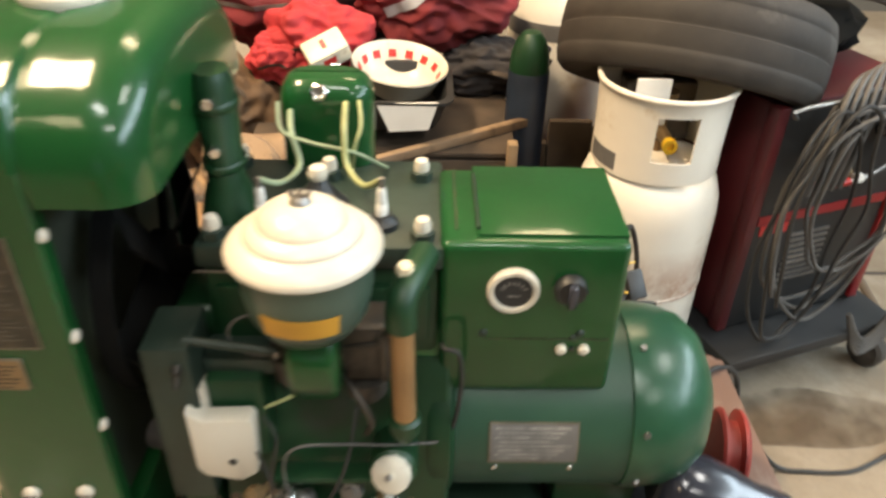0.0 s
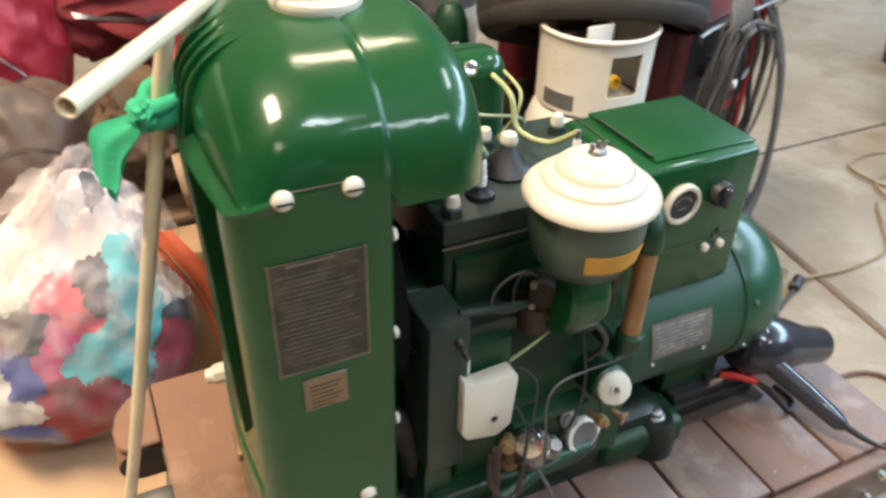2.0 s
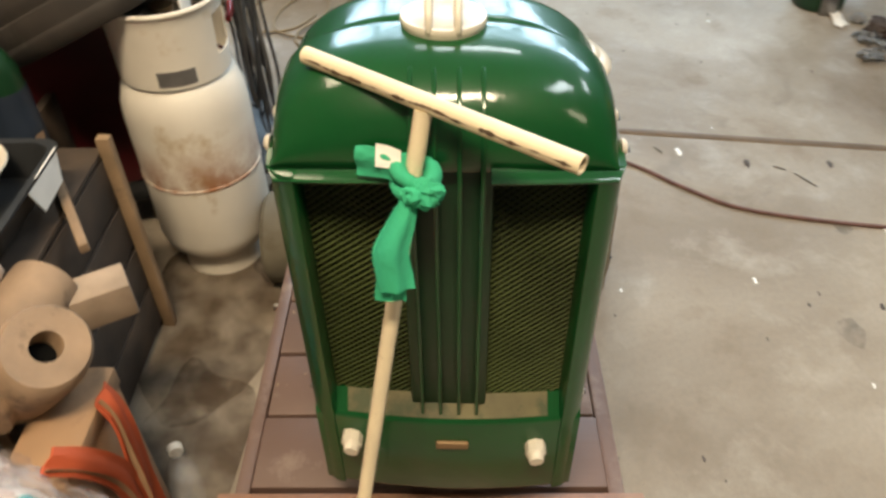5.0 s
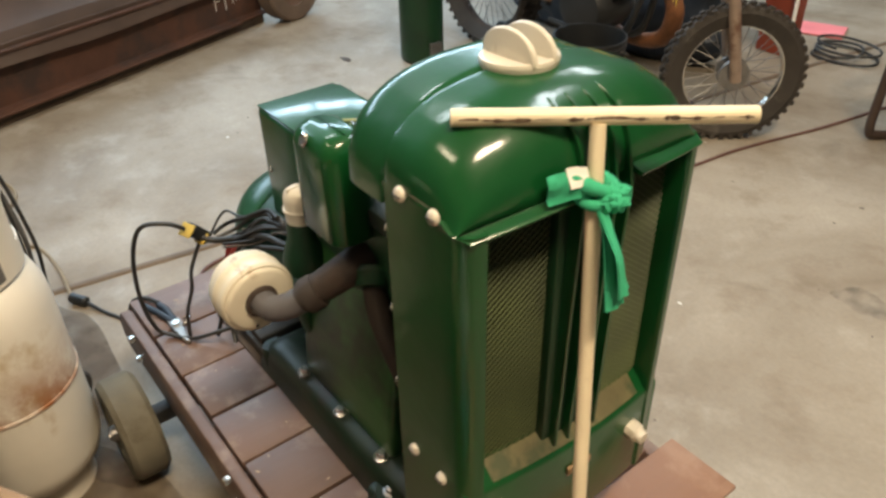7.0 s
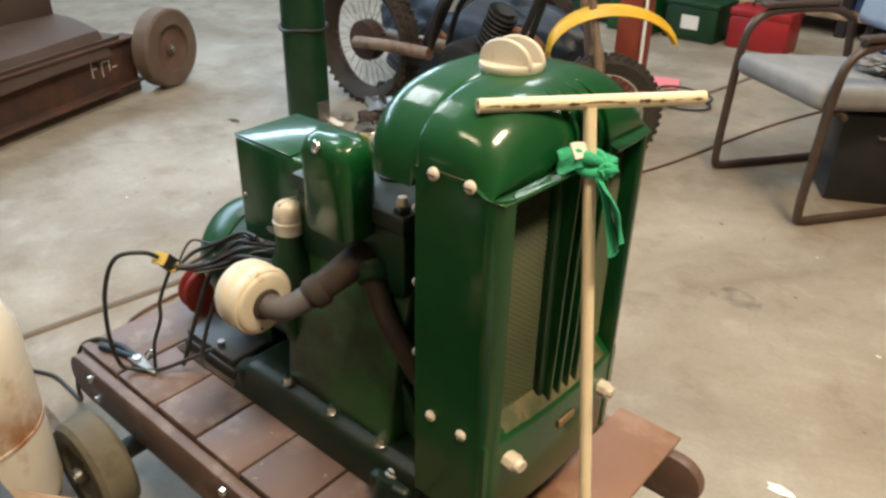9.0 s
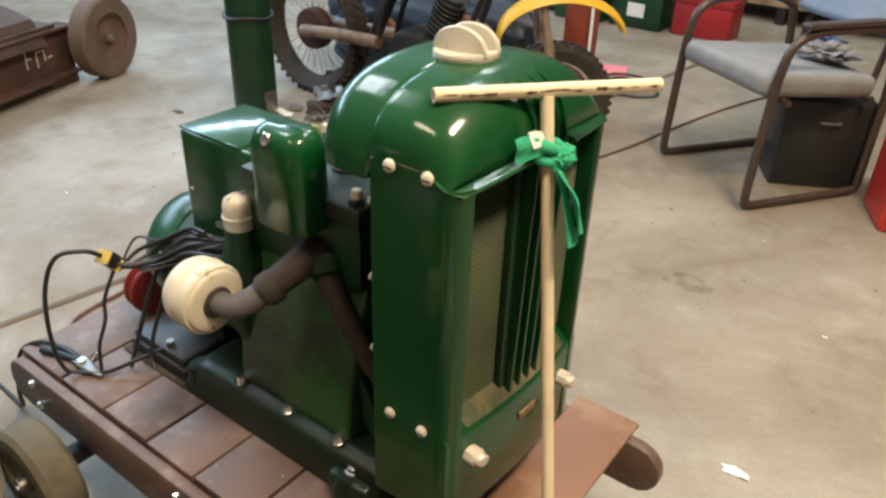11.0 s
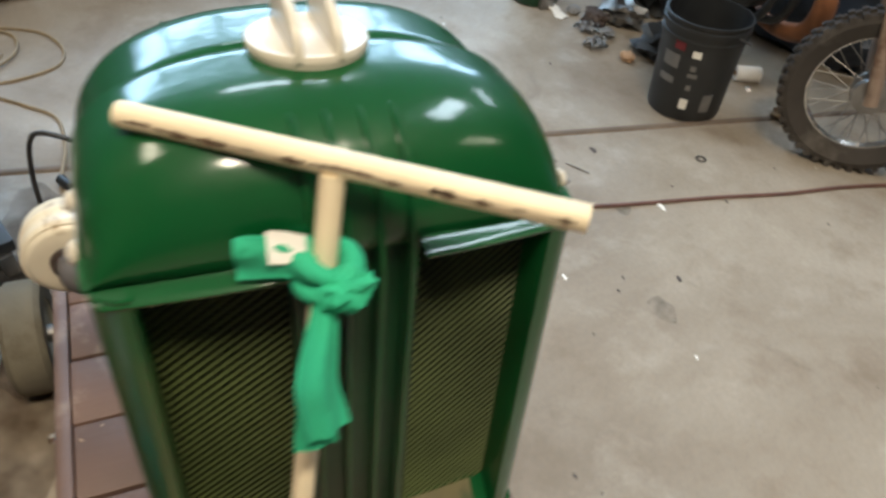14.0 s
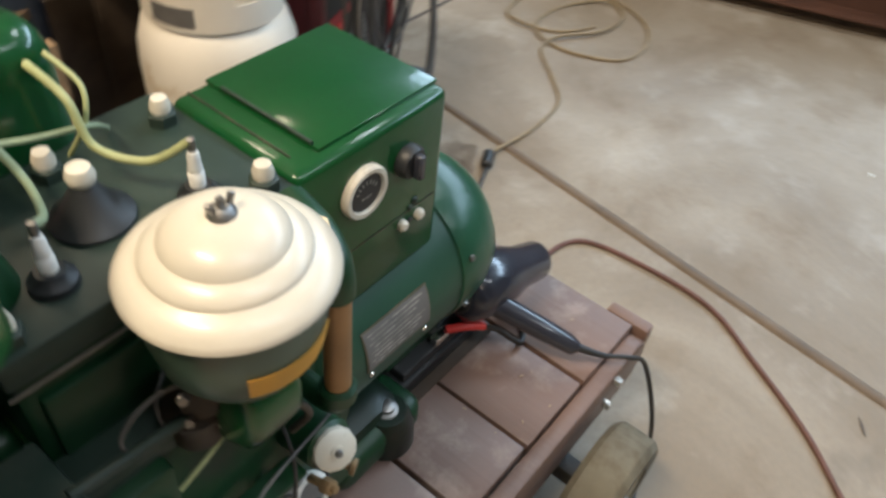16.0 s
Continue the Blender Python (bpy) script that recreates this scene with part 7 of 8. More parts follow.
def bike_wheel(c, r, w, d, name, tyre_w):
    """Knobbly tyre, chrome rim, hub and spokes."""
    tw = tyre_w
    sec = [(r - 0.075, -0.018), (r - 0.055, -tw * 0.75), (r - 0.028, -tw), (r - 0.010, -tw * 0.8), (r - 0.006, 0), (r - 0.010, tw * 0.8), (r - 0.028, tw), (r - 0.055, tw * 0.75), (r - 0.075, 0.018)]
    wh = part(name, lathe(sec + [sec[0]], c, d, 56), RUBBER, bike, "knobbly rubber tyre")
    knobs = bmesh.new()
    m = axis_matrix(c, d)
    for i in range(44):
        a = 2 * math.pi * i / 44
        for k, off in enumerate((-0.7, 0.0, 0.7)):
            aa = a + (math.pi / 44 if k == 1 else 0)
            mm = m @ Matrix.Rotation(aa, 4, "Z") @ Matrix.Translation((r - 0.007 - 0.004 * abs(off), 0, off * tw))
            box(-0.009, 0.009, -0.008, 0.008, -tw * 0.24, tw * 0.24, 0.0, 1, mm, knobs)
    part("tread", knobs, RUBBER, wh)
    rim = part("rim", lathe([(r - 0.078, -0.016), (r - 0.066, -0.019), (r - 0.062, -0.016), (r - 0.074, 0), (r - 0.062, 0.016), (r - 0.066, 0.019), (r - 0.078, 0.016), (r - 0.084, 0), (r - 0.078, -0.016)], c, d, 56), CHROME if name == "front_wheel" else RUST, wh)
    hub = part("hub", lathe([(0, -0.045), (0.012, -0.045), (0.014, -0.035), (0.052, -0.032), (0.054, -0.018), (0.03, -0.014), (0.03, 0.014), (0.054, 0.018), (0.052, 0.032), (0.014, 0.035), (0, 0.045)] if name == "front_wheel" else [(0, -0.05), (0.02, -0.05), (0.03, -0.04), (0.092, -0.036), (0.098, -0.02), (0.098, 0.02), (0.092, 0.036), (0.03, 0.04), (0, 0.05)], c, d, 32), STEEL if name == "front_wheel" else RUSTY_BEAM, wh)
    sp = bmesh.new()
    for i in range(36):
        a = 2 * math.pi * i / 36
        b_ = a + (0.35 if i % 2 else -0.35)
        s = 0.022 if i % 4 < 2 else -0.022
        p = m @ Vector((0.048 * math.cos(b_), 0.048 * math.sin(b_), s))
        q = m @ Vector(((r - 0.074) * math.cos(a), (r - 0.074) * math.sin(a), 0))
        cyl(p, q, 0.0016, 5, 0, sp)
    part("spoke_set", sp, STEEL, wh)
    return wh


ax = (BF - BR).normalized()
lat = Vector((-ax.y, ax.x, 0)).normalized()
bike_wheel(BR, 0.312, 0.09, lat, "rear_wheel", 0.058)
steer = Matrix.Rotation(radians(48), 3, "Z")
flat = steer @ lat
bike_wheel(BF, 0.246, 0.07, flat, "front_wheel", 0.034)
fwd = steer @ ax


def bp(f, s, z):
    """A point of the bike: f along from the rear axle to the front, s to the side, z up."""
    p = BR + (BF - BR) * f + lat * s
    return Vector((p.x, p.y, z))


part("swing_arm", tube([bp(0.0, 0.080, 0.315), bp(0.16, 0.080, 0.335), bp(0.36, 0.075, 0.345)], 0.029, 12), SWING, bike, "rusty swing arm")
part("swing_arm", tube([bp(0.0, -0.080, 0.315), bp(0.16, -0.080, 0.335), bp(0.36, -0.075, 0.345)], 0.029, 12), SWING, bike, "rusty swing arm")
part("frame", tube([bp(0.34, 0.06, 0.30), bp(0.40, 0.07, 0.55), bp(0.55, 0.05, 0.68), bp(0.76, 0.02, 0.74), bp(0.70, 0.04, 0.45), bp(0.62, 0.06, 0.24), bp(0.36, 0.07, 0.24)], 0.014, 10), BLACK, bike)
part("frame", tube([bp(0.34, -0.06, 0.30), bp(0.40, -0.07, 0.55), bp(0.55, -0.05, 0.68), bp(0.76, -0.02, 0.74), bp(0.70, -0.04, 0.45), bp(0.62, -0.06, 0.24), bp(0.36, -0.07, 0.24)], 0.014, 10), BLACK, bike)
eng = part("engine_case", loft([[bp(0.50, s, 0.335) + Vector((ax.x * r * 1.25 * math.cos(a), ax.y * r * 1.25 * math.cos(a), r * math.sin(a))) for a in [2 * math.pi * i / 24 for i in range(24)]] for r, s in ((0.06, -0.11), (0.085, -0.10), (0.10, -0.06), (0.10, 0.06), (0.088, 0.10), (0.07, 0.115))]), BLACK, bike, "black engine case")
part("clutch_cover", lathe([(0, 0), (0.060, 0), (0.062, 0.012), (0.050, 0.024), (0, 0.028)], bp(0.53, 0.112, 0.335), lat, 28), STEEL, eng)
barrel = part("cylinder_barrel", cyl(bp(0.57, 0, 0.41), bp(0.62, 0, 0.58), 0.050, 18), BLACK, eng)
for i in range(8):
    part("fin", cyl(bp(0.575 + 0.006 * i, 0, 0.43 + 0.019 * i), bp(0.578 + 0.006 * i, 0, 0.437 + 0.019 * i), 0.068, 20, 0.002), BLACK, eng)
part("exhaust_pipe", tube([bp(0.62, 0.02, 0.50), bp(0.70, 0.07, 0.46), bp(0.74, 0.09, 0.36), bp(0.70, 0.10, 0.24), bp(0.55, 0.12, 0.20), bp(0.40, 0.13, 0.27), bp(0.22, 0.13, 0.42)], 0.024, 14, radii=lambda t: 0.020 + 0.016 * math.sin(math.pi * min(1, t * 1.25)) ** 2), RUST_ORANGE, bike, "orange-brown rusty exhaust pipe")
part("fork_leg", tube([BF + flat * 0.06 + Vector((0, 0, -0.01)), BF + flat * 0.06 + Vector((0.06, 0.02, 0.30)), BF + flat * 0.06 + Vector((0.145, 0.05, 0.66))], 0.0165, 12, radii=lambda t: 0.020 if t < 0.45 else 0.0145), SWING, bike)
part("fork_leg", tube([BF - flat * 0.06 + Vector((0, 0, -0.01)), BF - flat * 0.06 + Vector((0.06, 0.02, 0.30)), BF - flat * 0.06 + Vector((0.145, 0.05, 0.66))], 0.0165, 12, radii=lambda t: 0.020 if t < 0.45 else 0.0145), SWING, bike)
part("fork_crown", box(-0.05, 0.05, -0.09, 0.09, -0.02, 0.02, 0.006, 1, Matrix.Translation(BF + Vector((0.13, 0.045, 0.56))) @ Matrix.Rotation(math.atan2(flat.y, flat.x) - math.pi / 2, 4, "Z")), BLACK, bike)
fd = []
for i in range(19):
    t = i / 18
    a = radians(186 - 172 * t)
    p = BF + fwd * (0.255 * math.cos(a) * 1.0 + 0.02) + Vector((0, 0, 0.262 + 0.16 * math.sin(a)))
    wv = 0.052 - 0.022 * abs(2 * t - 0.9) ** 1.5
    fd.append([p + flat * wv - Vector((0, 0, 0.022)), p + flat * wv * 0.6 + Vector((0, 0, 0.004)), p + Vector((0, 0, 0.010)), p - flat * wv * 0.6 + Vector((0, 0, 0.004)), p - flat * wv - Vector((0, 0, 0.022)),
               p - flat * wv * 0.9 - Vector((0, 0, 0.026)), p + Vector((0, 0, 0.005)), p + flat * wv * 0.9 - Vector((0, 0, 0.026))])
part("front_mudguard", loft(fd), YELLOW, bike, "bright yellow front mudguard")
part("fuel_tank", blob(bp(0.60, 0, 0.78), (0.20, 0.10, 0.085), 2, 0.08, 1.2, 3), YELLOW, bike)
part("seat", blob(bp(0.30, 0, 0.77), (0.27, 0.09, 0.05), 4, 0.08, 1.2, 3), BLACK, bike)
panel_side = prism([(-0.24, 0.06), (-0.20, 0.10), (0.20, 0.13), (0.24, 0.09), (0.20, 0.02), (0.04, -0.10), (-0.02, -0.115), (-0.10, -0.04)], "y", -0.006, 0.006, 0.003, 1)
panel_side.transform(Matrix.Translation(bp(0.33, 0.125, 0.60)) @ Matrix.Rotation(math.atan2(ax.y, ax.x), 4, "Z"))
sp_ = part("side_panel", panel_side, WHITE, bike, "white side panel")
for f_, z_ in ((0.27, 0.63), (0.42, 0.66), (0.335, 0.53)):
    part("panel_bolt", cyl(bp(f_, 0.130, z_), bp(f_, 0.137, z_), 0.012, 14), BLACK, sp_)
part("shock", tube([bp(0.30, 0.0, 0.36), bp(0.36, 0.0, 0.52), bp(0.42, 0.0, 0.66)], 0.03, 14), BLACK, bike)
part("stand", tube([bp(0.42, 0.10, 0.24), bp(0.40, 0.20, 0.010)], 0.010, 10, smooth=False), STEEL, bike)
part("chain_case", box(-0.22, 0.22, -0.008, 0.008, -0.03, 0.03, 0.006, 1, Matrix.Translation(bp(0.18, 0.10, 0.325)) @ Matrix.Rotation(math.atan2(ax.y, ax.x), 4, "Z")), STEEL, bike)
tarp = thing("dark_tarp", "dark navy tarp thrown over boxes behind the bike", "tarp")
tb_ = bmesh.new()
bmesh.ops.create_icosphere(tb_, subdivisions=5, radius=1)
for v in tb_.verts:
    d = v.co.normalized()
    k = 1 + 0.16 * noise.noise(d * 2.1 + Vector((4, 2, 9))) + 0.06 * noise.noise(d * 7)
    v.co = Vector((1.52 + 0.66 * k * d.x, -1.62 + 0.20 * k * d.y, 0.24 + 0.34 * k * max(d.z, -0.7)))
part("sheet", tb_, NAVY, tarp)
for i, (x, y, s, mt, lb) in enumerate((
    (1.62, -1.02, 0.075, STEEL, "heap of dull metal engine parts on the floor"), (1.60, -0.90, 0.045, RUST, "rusty metal part on the floor"),
    (1.30, -1.00, 0.080, BLACK, "black scrap part lying under the bike"), (1.72, -1.20, 0.090, BLACK, "black scrap part lying under the bike"), (0.79, -1.160, 0.040, BRASS, "small brass fitting lying on the floor"))):
    bm = blob((x, y, s * 0.62), (s * 1.3, s, s * 0.7), 40 + i, 0.75, 2.6, 3, flat=0.88)
    solid("scrap_part", bm, mt, lb, "metal part", "scrap parts")
chain_rnd = random.Random(17)
chain = thing("steel_chain", "heap of grey steel chain links lying on the floor", "chain")
for i in range(42):
    u = i / 41
    lx, ly = 1.40 + 0.19 * u + chain_rnd.uniform(-0.022, 0.022), -0.820 - 0.05 * u + 0.045 * math.sin(9 * u) + chain_rnd.uniform(-0.018, 0.018)
    lm = pose(lx, ly, 0.010 + 0.016 * chain_rnd.random(), chain_rnd.uniform(-35, 35) + (90 if i % 2 else 0) * 0.6, chain_rnd.uniform(-25, 25), chain_rnd.uniform(0, 180))
    ring = tube([(0.0165 * math.cos(radians(a)), 0.0100 * math.sin(radians(a)), 0) for a in range(0, 361, 40)], 0.0034, 6, 2)
    ring.transform(lm)
    for v in ring.verts:
        v.co.z = max(v.co.z, 0.0008)
    part("link", ring, STEEL, chain)
roll = thing("paper_roll", "small white paper roll lying on the floor under the bike", "roll")
part("roll", lathe([(0.010, 0), (0.026, 0.0), (0.0275, 0.002), (0.0275, 0.085), (0.026, 0.087), (0.010, 0.087), (0.010, 0)], (1.075, -1.165, 0.0278), (-0.38, -0.92, 0), 28), PAPER, roll)
part("core", lathe([(0.0080, -0.001), (0.0100, -0.001), (0.0100, 0.088), (0.0080, 0.088), (0.0080, -0.001)], (1.075, -1.165, 0.0278), (-0.38, -0.92, 0), 20), CARD, roll, "brown card core")
for k, (gx, gy, gs, mt_, lb) in enumerate(((1.02, -1.07, 0.014, BRASS, "small brass fitting on the floor under the bike"), (1.00, -1.17, 0.012, CHROME, "small bright nut on the floor under the bike"), (1.30, -0.86, 0.030, CARD, "torn tan card scrap on the floor"), (1.72, -0.87, 0.032, CLOTH_GREY, "crumpled grey rag on the floor by the cylinder"))):
    solid("floor_scrap", blob((gx, gy, gs * 0.5), (gs, gs * 0.8, gs * 0.55), 60 + k, 0.4, 2.4, 3, flat=0.88), mt_, lb, "scrap", "floor scraps")
spare = thing("knobbly_tyre", "grey knobbly tyre standing behind the bike", "tyre")
SPM = pose(1.42, -1.80, 0.300, 90, 0, 50)
spare.matrix_world = SPM
sec = [(0.19, -0.05), (0.23, -0.085), (0.275, -0.085), (0.295, -0.06), (0.30, 0), (0.295, 0.06), (0.275, 0.085), (0.23, 0.085), (0.19, 0.05)]
part("casing", lathe(sec + [sec[0]], (0, 0, 0), (0, 0, 1), 48), RUBBER, spare)
kb_ = bmesh.new()
for i in range(34):
    for off in (-0.055, 0.0, 0.055):
        mm = Matrix.Rotation(2 * math.pi * (i + (0.5 if off == 0 else 0)) / 34, 4, "Z") @ Matrix.Translation((0.299 - abs(off) * 0.1, 0, off))
        box(-0.012, 0.012, -0.014, 0.014, -0.02, 0.02, 0, 1, mm, kb_)
part("tread", kb_, RUBBER, spare)


# ---- chair and the things round it ----
ch = thing("armchair", "grey padded chair with a brown bent-tube sled frame", "chair")
cu, cv = Vector((0.560, 0.828, 0)), Vector((0.828, -0.560, 0))   # forward, and from one rail to the other
CO = Vector((-0.188, -1.585, 0))                               # middle of its footprint


def cp(f, s, z):
    return CO + cu * f + cv * s + Vector((0, 0, z))


for s in (-0.265, 0.265):
    part("sled_frame", tube([cp(-0.24, s, 0.60), cp(-0.262, s, 0.42), cp(-0.262, s, 0.20), cp(-0.258, s, 0.05), cp(-0.235, s, 0.020), cp(-0.10, s, 0.016), cp(0.15, s, 0.016), cp(0.235, s, 0.018), cp(0.262, s, 0.05), cp(0.258, s, 0.25), cp(0.245, s, 0.50), cp(0.215, s, 0.600), cp(0.14, s, 0.640), cp(0.0, s, 0.648), cp(-0.15, s, 0.640), cp(-0.24, s, 0.60)], 0.0165, 14, 6), BROWN_METAL, ch, "brown bent steel tube")
part("arm_pad", box(-0.17, 0.17, -0.024, 0.024, -0.010, 0.010, 0.008, 2, Matrix.Translation(cp(0.02, 0.265, 0.668)) @ Matrix.Rotation(math.atan2(cu.y, cu.x), 4, "Z")), BROWN_METAL, ch)
part("arm_pad", box(-0.17, 0.17, -0.024, 0.024, -0.010, 0.010, 0.008, 2, Matrix.Translation(cp(0.02, -0.265, 0.668)) @ Matrix.Rotation(math.atan2(cu.y, cu.x), 4, "Z")), BROWN_METAL, ch)
rot = Matrix.Rotation(math.atan2(cu.y, cu.x), 4, "Z")
part("seat", box(-0.255, 0.255, -0.245, 0.245, -0.042, 0.042, 0.032, 4, Matrix.Translation(cp(0.02, 0, 0.440)) @ rot @ Matrix.Rotation(radians(-5), 4, "Y")), CLOTH_GREY, ch, "grey padded seat")
part("backrest", box(-0.035, 0.035, -0.235, 0.235, -0.21, 0.21, 0.030, 4, Matrix.Translation(cp(-0.285, 0, 0.80)) @ rot @ Matrix.Rotation(radians(-10), 4, "Y")), CLOTH_BLUE, ch, "grey-blue padded backrest")
part("back_post", tube([cp(-0.250, 0.20, 0.42), cp(-0.275, 0.20, 0.60), cp(-0.30, 0.20, 0.75)], 0.012, 10), BROWN_METAL, ch)
part("back_post", tube([cp(-0.250, -0.20, 0.42), cp(-0.275, -0.20, 0.60), cp(-0.30, -0.20, 0.75)], 0.012, 10), BROWN_METAL, ch)
part("seat_rail", tube([cp(-0.20, -0.262, 0.385), cp(-0.20, 0.262, 0.385)], 0.012, 10, smooth=False), BROWN_METAL, ch)
part("seat_rail", tube([cp(0.17, -0.262, 0.398), cp(0.17, 0.262, 0.398)], 0.012, 10, smooth=False), BROWN_METAL, ch)
jk = bmesh.new()
blob(cp(-0.20, 0.04, 0.508), (0.07, 0.08, 0.040), 21, 0.6, 2.6, 4, bm=jk, flat=0.7)
solid("folded_jacket", jk, DENIM, "blue cloth bundle lying on the chair seat", "clothing")
pb = bmesh.new()
blob(cp(-0.14, -0.06, 0.506), (0.085, 0.06, 0.034), 23, 0.8, 3.2, 4, bm=pb, flat=0.7)
solid("crumpled_bag", pb, CLOTH_GREY, "crumpled grey plastic bag on the chair seat", "bag")

sb = thing("speaker_box", "black box with a small handle standing under the chair", "box")
sb.matrix_world = pose(-0.341, -1.729, 0, 0, 0, 28)
part("case", box(-0.165, 0.165, -0.12, 0.14, 0.0, 0.345, 0.006), BLACK, sb)
part("handle", tube([(-0.035, 0.142, 0.27), (-0.03, 0.155, 0.268), (0.03, 0.155, 0.268), (0.035, 0.142, 0.27)], 0.005, 8), STEEL, sb)

rb = thing("red_case", "bright red plastic case standing on the floor by the chair", "case")
rb.matrix_world = pose(-0.795, -1.550, 0, 0, 0, 22)
part("body", box(-0.165, 0.165, -0.13, 0.13, 0.0, 0.335, 0.014, 3), RED_PLASTIC, rb)
part("label", box(-0.10, 0.12, 0.1302, 0.132, 0.05, 0.25), WHITE, rb, "pale label")
part("label_band", box(-0.06, 0.10, 0.1322, 0.1335, 0.12, 0.22), BLACK, rb)
part("handle", tube([(-0.06, 0, 0.334), (-0.05, 0, 0.365), (0.05, 0, 0.365), (0.06, 0, 0.334)], 0.010, 10), RED_PLASTIC, rb)

pk = bmesh.new()
box(-0.13, 0.13, -0.09, 0.09, 0.0012, 0.010, 0.002, 1, pose(0.93, -2.46, 0.006, 0, 0, 20), pk)
solid("pink_sheet", pk, PINK, "flat pink sheet lying on the floor", "sheet")
cbl = thing("cable_heap", "loose black cable coiled on the floor", "cable")
pts = []
for i in range(34):
    a = i * 0.62
    pts.append((0.66 + (0.12 + 0.04 * math.sin(i * 0.3)) * math.cos(a) + 0.001 * i, -2.20 + 0.10 * math.sin(a) - 0.003 * i, 0.007 + 0.0009 * i))
part("cable", tube(pts, 0.006, 8, 3), WIRE_B, cbl)
rc = thing("steel_cabinet", "tall narrow red-oxide steel post standing behind the bike", "post")
part("body", box(0.845, 0.975, -2.15, -2.02, 0.0, 1.25, 0.006), ORANGE_RUST, rc)
part("cap", box(0.835, 0.985, -2.16, -2.01, 1.2505, 1.262, 0.003), ORANGE_RUST, rc)
wh_ = thing("white_hose", "thin white hose hanging down the red post", "hose")
part("hose", tube([(0.835, -2.01, 1.0), (0.825, -2.00, 0.7), (0.81, -1.99, 0.4), (0.80, -1.98, 0.15), (0.79, -1.99, 0.012), (0.76, -2.05, 0.008)], 0.008, 8), PAPER, wh_)
for i, (x, y, w, d, h, mt, lb) in enumerate((
    (1.62, -3.55, 0.34, 0.30, 0.30, GREEN, "green metal machine case on the floor"), (1.22, -3.62, 0.36, 0.30, 0.22, GREEN_DK, "dark green plastic crate on the floor"),
    (2.05, -3.70, 0.40, 0.36, 0.45, GREEN_DK, "dark green metal cabinet on the floor"))):
    g = thing("storage_case", lb, "case", "storage cases")
    part("body", box(x - w / 2, x + w / 2, y - d / 2, y + d / 2, 0, h, 0.012), mt, g)
    part("lid", box(x - w / 2 - 0.008, x + w / 2 + 0.008, y - d / 2 - 0.008, y + d / 2 + 0.008, h + 0.0005, h + 0.03, 0.008), mt, g)
    part("label", box(x - 0.06, x + 0.06, y + d / 2 + 0.0004, y + d / 2 + 0.003, h * 0.35, h * 0.75), WHITE if i == 1 else BLACK, g)
rg = thing("red_toolbox", "red metal toolbox on the floor by the far wall", "toolbox")
part("body", box(0.60, 0.98, -3.75, -3.52, 0, 0.20, 0.010), RED, rg)
part("lid", box(0.595, 0.985, -3.755, -3.515, 0.2005, 0.25, 0.012), RED, rg)
part("handle", tube([(0.70, -3.635, 0.249), (0.71, -3.635, 0.285), (0.87, -3.635, 0.285), (0.88, -3.635, 0.249)], 0.009, 8), BLACK, rg)
sh = thing("storage_rack", "dark loaded storage rack along the far wall", "rack")
for x in (-0.9, 0.5, 1.9, 3.3):
    part("upright", box(x - 0.03, x + 0.03, -4.35, -4.29, 0, 1.9, 0.003), BLACK, sh)
    part("upright", box(x - 0.03, x + 0.03, -4.95, -4.89, 0, 1.9, 0.003), BLACK, sh)
for z in (0.12, 0.75, 1.4):
    part("shelf", box(-0.95, 3.35, -4.96, -4.28, z, z + 0.04, 0.003), WOOD, sh)
for i in range(12):
    x = -0.72 + 0.35 * i
    h = 0.22 + 0.25 * rnd.random()
    bxo = solid("stored_box", box(x - 0.14, x + 0.14, -4.85, -4.40, 0.1605, 0.1605 + h, 0.01), (CARD, BLACK, GREEN_DK, DENIM)[i % 4], "stored box on the bottom shelf of the rack", "box", "stored boxes")


# ---- the pile of gear behind the cart ----
from mathutils.bvhtree import BVHTree

cr = thing("wooden_crate", "rough wooden crate of boards under the pile", "crate")
for i in range(4):
    part("board", box(-0.34 + 0.002 * i, 0.20, 1.345, 1.365, 0.02 + 0.115 * i, 0.125 + 0.115 * i, 0.003), DARK_WOOD, cr)
    part("board", box(-0.34, 0.20, 1.80, 1.82, 0.02 + 0.115 * i, 0.125 + 0.115 * i, 0.003), DARK_WOOD, cr)
for x in (-0.338, 0.178):
    for y in (1.366, 1.779):
        part("corner_post", box(x, x + 0.02, y, y + 0.02, 0.0, 0.475, 0.002), WOOD, cr)
part("corner_stake", box(0.178, 0.198, 1.318, 1.3445, 0.0, 0.520, 0.003), WOOD, cr, "pale upright stake")
# dark board in place of the open crate's shaded inside
part("lid_board", box(-0.34, 0.20, 1.345, 1.82, 0.476, 0.488, 0.003), DARK_WOOD, cr)
solid("pine_board", prism([(-0.11, 1.275), (-0.10, 1.262), (0.255, 1.480), (0.245, 1.495)], "z", 0.4885, 0.508, 0.003), LOG_WOOD, "rough sawn board lying across the crate", "board")
tub = thing("plastic_tub", "black plastic tub with a white label", "tub")
part("body", loft([[Vector((-0.065 + 0.68 * px, 1.455 + py, 0.522 + 0.62 * (z - 0.522))) for px, py in rounded_rect(-w, w, -d, d, 0.04)] for w, d, z in ((0.150, 0.080, 0.522), (0.155, 0.085, 0.530), (0.185, 0.110, 0.628), (0.200, 0.118, 0.632), (0.200, 0.118, 0.640), (0.180, 0.106, 0.640), (0.150, 0.082, 0.545))]), BLACK, tub)
part("label", prism([(-0.080, 0.594), (0.040, 0.598), (0.022, 0.540), (-0.055, 0.535)], "y", 1.337, 1.340, 0.0006, 1), WHITE, tub, "blank white label")
